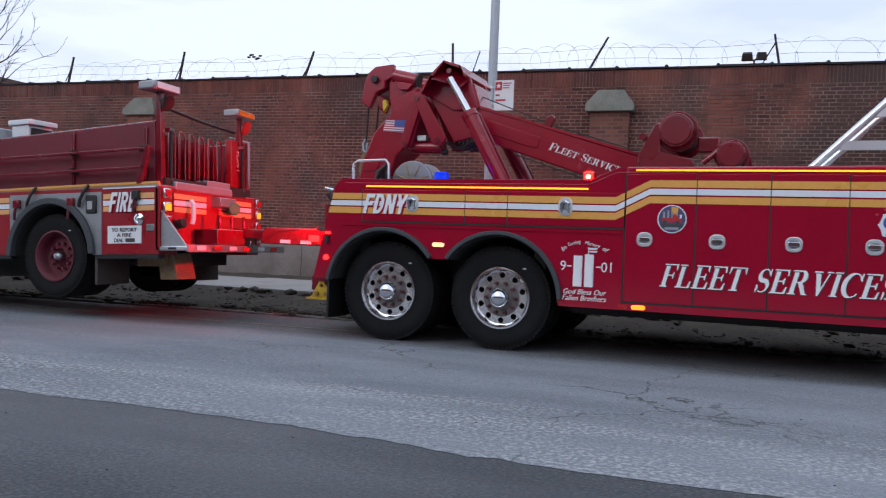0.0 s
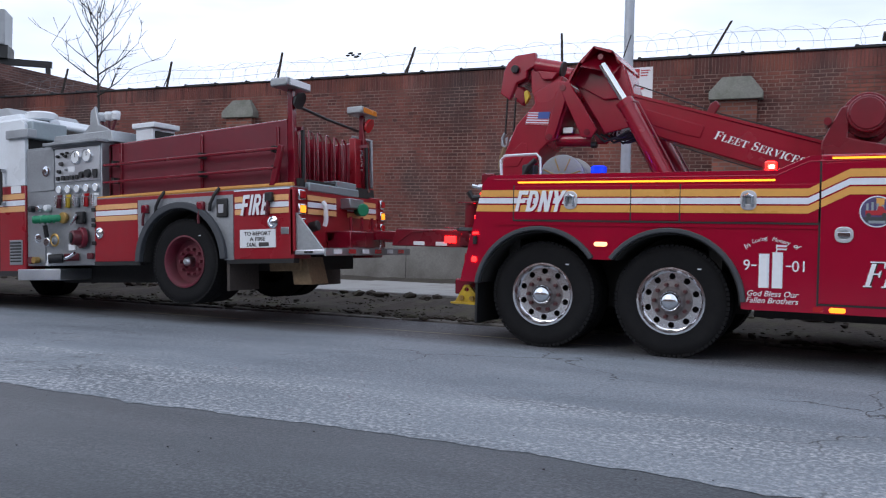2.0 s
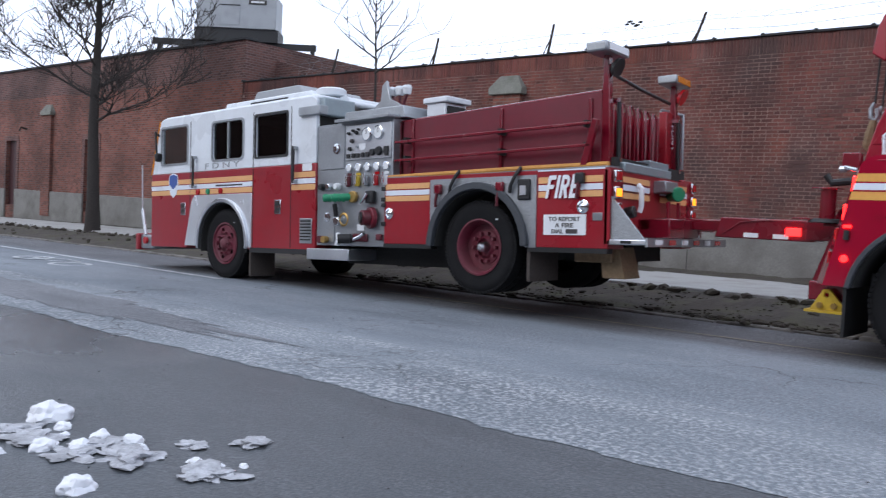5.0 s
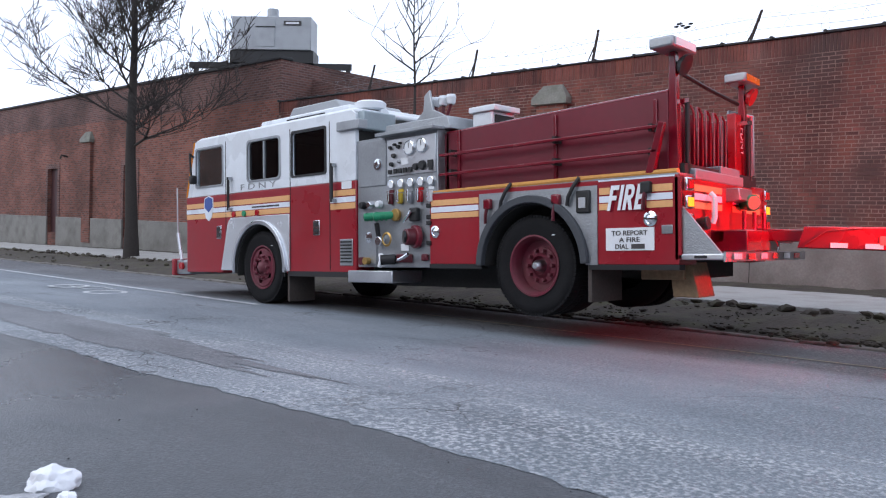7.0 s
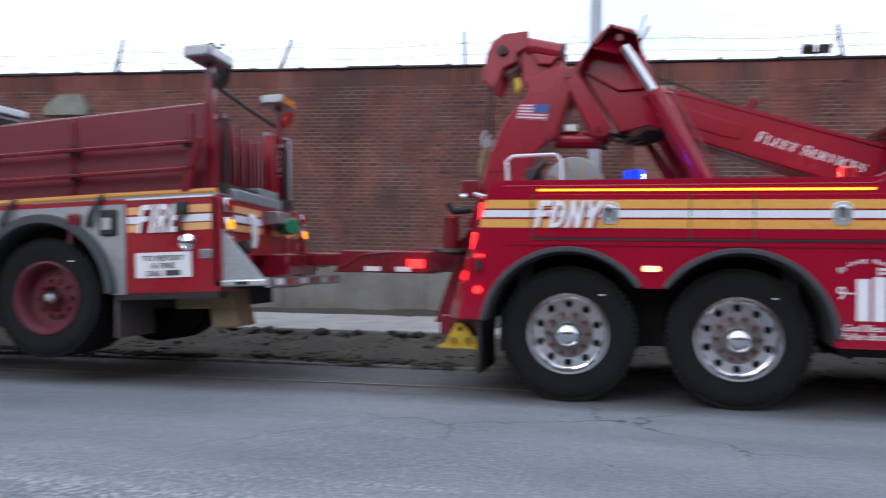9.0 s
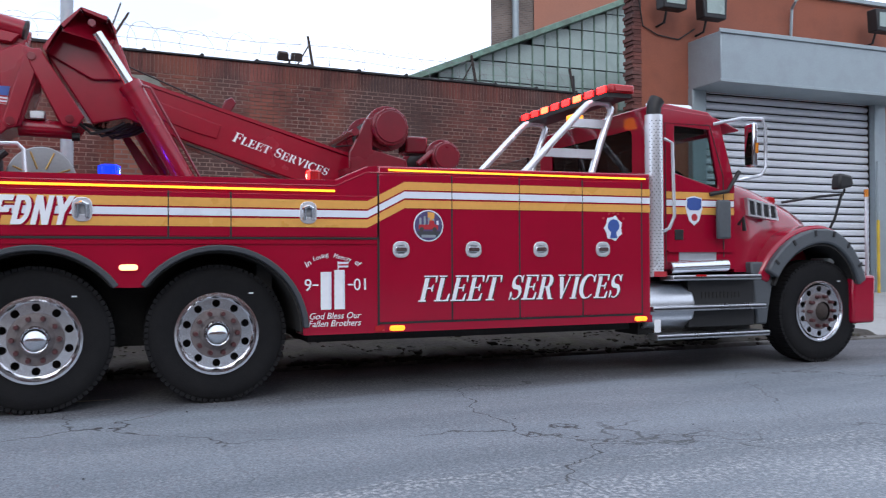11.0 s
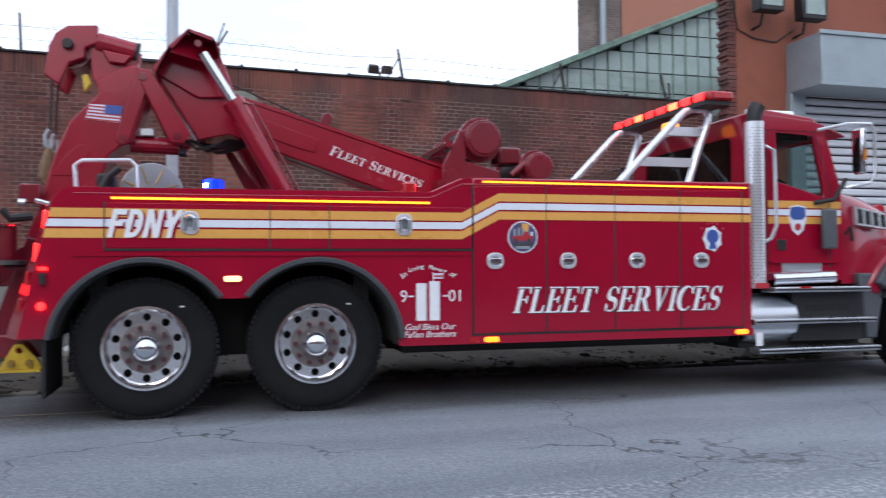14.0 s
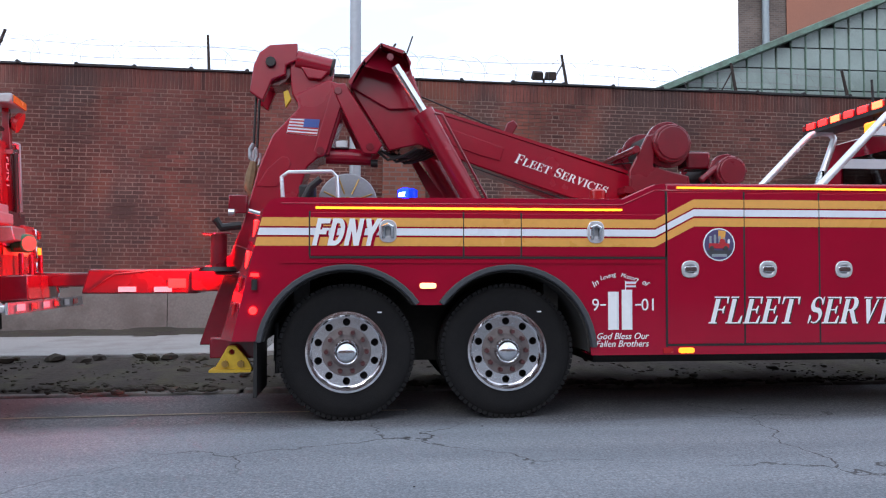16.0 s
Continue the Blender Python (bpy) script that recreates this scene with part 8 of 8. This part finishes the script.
part("bracket_plate", bm_box(5.6, 5.68, -0.05, -0.04, 1.05, 1.15), ALU, bx)
# hose bed sides with ladder rails
for y0, y1 in ((0.14, 0.18), (EW - 0.18, EW - 0.14)):
    part("bed_side", bm_prism([(3.64, 1.31), (6.46, 1.31), (6.46, 2.08), (3.64, 2.00)], y0, y1), RED_BED, engine, "tall red hose bed side", bevel=0.006)
    part("bed_rim", bm_tube([(3.64, y0 + 0.02, 2.0), (6.46, y0 + 0.02, 2.08)], 0.022), RED_DULL, engine)
for z in (1.52, 1.74):
    r = part("ladder_rail", bm_prism([(3.66, z - 0.02), (6.42, z + 0.0), (6.42, z + 0.03), (3.66, z + 0.012)], -0.0, 0.05), RED_DULL, engine, "red ladder rail", bevel=0.006)
    for x in (3.8, 5.25, 6.34):
        part("rail_arm", bm_box(x - 0.02, x + 0.02, 0.03, 0.16, z - 0.02, z + 0.05), DARK, r)
for x in (3.85, 5.2, 6.34):
    part("bed_rib", bm_box(x - 0.02, x + 0.02, 0.115, 0.142, 1.33, 2.02), RED_DULL, engine, bevel=0.006)
part("bed_floor", bm_box(3.6, 6.6, 0.18, EW - 0.18, 1.31, 1.42), DARK, engine)
part("bed_front", bm_box(3.62, 3.68, 0.14, EW - 0.14, 1.31, 2.0), RED_DULL, engine)
part("white_locker", bm_box(3.80, 4.10, 0.42, 0.82, 1.42, 2.24), WHITE, engine, "white box in the hose bed", bevel=0.012)
part("locker_lid", bm_box(3.76, 4.16, 0.39, 0.85, 2.24, 2.31), WHITE, engine, bevel=0.012)
part("locker_opening", bm_box(4.10, 4.12, 0.46, 0.78, 1.9, 2.2), BLACK, engine)
for k in range(3):
    x = 3.26 + 0.13 * k
    l = part("spot_lamp", bm_rod((x, 0.35, 2.38), (x, 0.35, 2.46), 0.05, 0.06, n=18), LENS_CLEAR, engine, "white capped spot lamp", bevel=0.01)
    part("lamp_cap", bm_rod((x, 0.35, 2.46), (x, 0.35, 2.495), 0.062, 0.05, n=18), WHITE, l)
    part("lamp_stem", bm_rod((x, 0.35, 2.39), (3.39, 0.35, 2.12), 0.02), BROWN_CAP, l)
# rear end
part("rear_face", bm_box(6.60, 6.66, 0.0, EW, 0.55, 1.28), RED_OLD, engine)
for z0, z1, m in ((1.17, 1.23, PEACH), (1.09, 1.15, TAPE), (1.01, 1.07, PEACH)):
    for a, b in ((0.25, 0.95), (1.25, 2.1)):
        part("stripe", bm_box(6.66, 6.665, a, b, z0, z1), m, engine)
for y in (0.10, EW - 0.10):
    for k, (z, m) in enumerate(((1.22, LENS_RED), (1.06, GLOW_AMBER), (0.90, LENS_RED), (0.74, LENS_CLEAR))):
        c = part("tail_lamp", bm_box(6.66, 6.70, y - 0.065, y + 0.065, z - 0.06, z + 0.06), CHROME, engine, "chrome framed tail lamp", bevel=0.012)
        part("lens", bm_box(6.70, 6.712, y - 0.045, y + 0.045, z - 0.04, z + 0.04), m, c, bevel=0.004)
part("rear_step", bm_box(6.62, 7.05, 0.0, EW, 0.545, 0.60), ALU, engine, "aluminium rear step", bevel=0.012)
part("step_edge", bm_box(7.05, 7.07, 0.0, EW, 0.53, 0.615), TREAD, engine)
for k in range(6):
    part("edge_reflector", bm_box(7.07, 7.076, 0.15 + 0.36 * k, 0.33 + 0.36 * k, 0.55, 0.6), LENS_RED if k % 2 else PAPER, engine)
part("corner_tread", bm_prism([(6.66, 0.60), (7.02, 0.60), (6.66, 1.02)], 0.02, 0.05), TREAD, engine, "diamond plate gusset")
part("step_slot", bm_prism(rect(6.78, 6.9, 0.56, 0.585, 0.01), -0.004, 0.0), BLACK, engine)
part("tow_bar_frame", bm_box(6.66, 7.0, 0.7, 1.7, 0.62, 0.82), RED_DULL, engine, bevel=0.012)
for y in (0.9, 1.2, 1.5):
    part("tow_chain", bm_rod((6.9, y, 0.62), (6.9, y, 1.0), 0.02), RED_DULL, engine)
part("chain_loop", bm_tube([(7.0 + 0.07 * math.cos(a), 1.4, 0.66 + 0.09 * math.sin(a)) for a in [2 * math.pi * k / 14 for k in range(15)]], 0.01, 6), CHROME, engine)
part("hose_tray", bm_box(6.35, 6.66, 0.3, 1.6, 1.28, 1.38), SHEET, engine, "grey plastic hose tray", bevel=0.015)
part("hose_tray", bm_box(6.4, 6.62, 1.05, 1.6, 1.38, 1.46), SHEET, engine, bevel=0.01)
out = part("rear_outlet", bm_rod((6.66, 1.55, 1.12), (6.85, 1.35, 1.10), 0.08, n=20), GREEN, engine, "green capped rear outlet", bevel=0.012)
part("outlet_hood", bm_prism([(6.6, 1.1), (6.8, 1.12), (6.78, 1.24), (6.6, 1.24)], 1.1, 1.5), STEEL, out, bevel=0.01)
part("hose_nozzle", bm_tube([(6.7, 0.55, 1.16), (6.74, 0.55, 1.12), (6.74, 0.55, 0.94), (6.72, 0.55, 0.88)], 0.03), LETTER, engine)
part("hand_lamp", bm_rod((6.67, 0.3, 0.86), (6.78, 0.3, 0.88), 0.06, n=16), BLACK, engine, bevel=0.01)
for y, z in ((0.2, 2.32), (2.05, 2.30)):
    p = part("lamp_mast", bm_prism([(6.44, 1.31), (6.56, 1.31), (6.53, z + 0.12), (6.47, z + 0.12)], y - 0.05, y + 0.03), RED_DULL, engine, "red lamp mast", bevel=0.008)
    part("lamp_box", bm_box(6.38, 6.62, y - 0.25, y + 0.25, z + 0.12, z + 0.22), STEEL, p, "pale flat rear light box", bevel=0.02)
    part("lamp_lens", bm_box(6.615, 6.63, y - 0.2, y + 0.2, z + 0.135, z + 0.205), LENS_CLEAR if y < 1 else LENS_AMBER, p)
    part("lamp_speaker", lathe(bmesh.new(), [(0.03, 0), (0.09, 0.05), (0.1, 0.09), (0, 0.06)], (6.54, y, z + 0.02), (1, 0, -0.5), 16), BLACK if y < 1 else LENS_RED, p)
part("cross_tie", bm_tube([(6.5, 0.2, 2.28), (6.52, 1.0, 2.22), (6.5, 1.9, 2.2)], 0.02), BLACK, engine)
for y in (0.3, 2.0):
    h = part("rear_handrail", bm_rod((6.58, y, 1.40), (6.58, y, 2.0), 0.024), BLACK, engine, "black ribbed handrail")
    for z in (1.4, 2.0):
        part("rail_clamp", bm_box(6.48, 6.61, y - 0.03, y + 0.03, z - 0.02, z + 0.02), CHROME, h)
for k in range(6):
    y = 0.45 + 0.22 * k
    part("divider_hoop", bm_tube([(6.44, y, 1.35), (6.44, y, 1.98), (6.42, y + 0.03, 2.04), (6.42, y + 0.09, 2.04), (6.44, y + 0.12, 1.98), (6.44, y + 0.12, 1.35)], 0.013), RED_DULL, engine)
    part("divider_board", bm_box(5.0, 6.38, y + 0.05, y + 0.07, 1.4, 1.98), RED_DULL, engine)
part("far_post", bm_box(6.4, 6.5, 1.82, EW, 1.28, 2.1), RED_OLD, engine, bevel=0.01)
part("far_frame", bm_tube([(6.55, 2.2, 1.45), (6.55, 2.2, 2.1), (6.35, 2.0, 2.14)], 0.03), STEEL, engine)
lettering("lettering", "FDNY", 6.31, 1.95, 1.95, 0.30, 0.08, LETTER, engine, turn=-90, face=90)
part("strut", bm_prism([(6.30, 1.33), (6.38, 1.33), (6.5, 1.78), (6.44, 1.80)], 0.0, 0.05), RED_DULL, engine, bevel=0.006)
part("mud_flap", bm_box(5.66, 5.70, 0.02, 0.55, 0.14, 0.5), MUDFLAP, engine, "muddy rear flap")
part("mud_flap", bm_box(5.66, 5.70, EW - 0.55, EW - 0.02, 0.14, 0.5), MUDFLAP, engine, "muddy rear flap")
tim = part("timber_block", bm_box(6.1, 6.55, 0.25, 0.75, 0.36, 0.52), WOOD, engine, "weathered timber block", bevel=0.012)
part("timber_wedge", bm_prism([(6.42, 0.2), (6.68, 0.2), (6.6, 0.52), (6.38, 0.5)], 0.3, 0.7), WOOD, tim, bevel=0.01)
part("tail_pipe", bm_rod((3.7, 0.6, 0.34), (4.3, 0.6, 0.34), 0.08), DARK, engine)
part("under_tank", bm_box(2.3, 4.2, 0.5, 1.9, 0.22, 0.5), DARK, engine)

# the body's rear end runs slightly askew, its far corner further forward
for o in engine.children_recursive:
    if o.type == "MESH" and not o.data.get("askew") and o.data.users == 1:
        o.data["askew"] = True
        for v in o.data.vertices:
            if v.co.x > 5.9:
                v.co.x -= 0.115 * max(0.0, v.co.y - 0.2) * min(1.0, (v.co.x - 5.9) / 0.4)

# ---------- bricks of the wall ----------
BW, BH, GAP = 0.198, 0.056, 0.011
rng = random.Random(17)
bm = bmesh.new()
box(bm, 0, BW, 0.006, 0.03, 0, BH)
for v in bm.verts:
    if v.co.y < 0.01:
        v.co.x += 0.004 if v.co.x < 0.1 else -0.004
        v.co.z += 0.003 if v.co.z < 0.03 else -0.003
brick = part("brick", bm, BRICK, wall, smooth=False)
first = True
verts, faces = [], []


def rest(x, z, w, h, d):
    k = len(verts)
    verts.extend([(x, 0.03, z), (x + w, 0.03, z), (x + w, 0.03, z + h), (x, 0.03, z + h), (x + 0.004, d, z + 0.003), (x + w - 0.004, d, z + 0.003), (x + w - 0.004, d, z + h - 0.003), (x + 0.004, d, z + h - 0.003)])
    faces.extend([(k + 4, k + 5, k + 6, k + 7), (k, k + 1, k + 5, k + 4), (k + 1, k + 2, k + 6, k + 5), (k + 2, k + 3, k + 7, k + 6), (k + 3, k, k + 4, k + 7)])


course = BH + GAP
z0, row = 1.125, 0
while z0 + row * course < H_WALL - 0.34:
    z = z0 + row * course
    x = X0 + (row % 2) * (BW + GAP) / 2 + 0.01
    header = row % 6 == 5
    w = BW if not header else 0.098
    while x + w < X1:
        d = 0.006 + rng.uniform(-0.004, 0.004)
        if -3.1 < x < -1.25 and z < 3.5 and not header:
            o = brick if first else brick.copy()
            if not first:
                scene.collection.objects.link(o)
            first = False
            o.location = (x, rng.uniform(-0.004, 0.004), z)
        else:
            rest(x, z, w, BH, d)
        x += w + GAP
    row += 1
z = z0 + row * course
for k in range(int((X1 - X0) / (BH + 0.005))):
    rest(X0 + k * (BH + 0.005), z, BH, H_WALL - 0.02 - z, 0.004 + rng.uniform(-0.003, 0.003))
me = bpy.data.meshes.new("brickwork")
me.from_pydata(verts, [], faces)
me.materials.append(BRICK)
ob = new("brickwork", me)
ob.parent = wall
tagged(ob, kind="stuff")


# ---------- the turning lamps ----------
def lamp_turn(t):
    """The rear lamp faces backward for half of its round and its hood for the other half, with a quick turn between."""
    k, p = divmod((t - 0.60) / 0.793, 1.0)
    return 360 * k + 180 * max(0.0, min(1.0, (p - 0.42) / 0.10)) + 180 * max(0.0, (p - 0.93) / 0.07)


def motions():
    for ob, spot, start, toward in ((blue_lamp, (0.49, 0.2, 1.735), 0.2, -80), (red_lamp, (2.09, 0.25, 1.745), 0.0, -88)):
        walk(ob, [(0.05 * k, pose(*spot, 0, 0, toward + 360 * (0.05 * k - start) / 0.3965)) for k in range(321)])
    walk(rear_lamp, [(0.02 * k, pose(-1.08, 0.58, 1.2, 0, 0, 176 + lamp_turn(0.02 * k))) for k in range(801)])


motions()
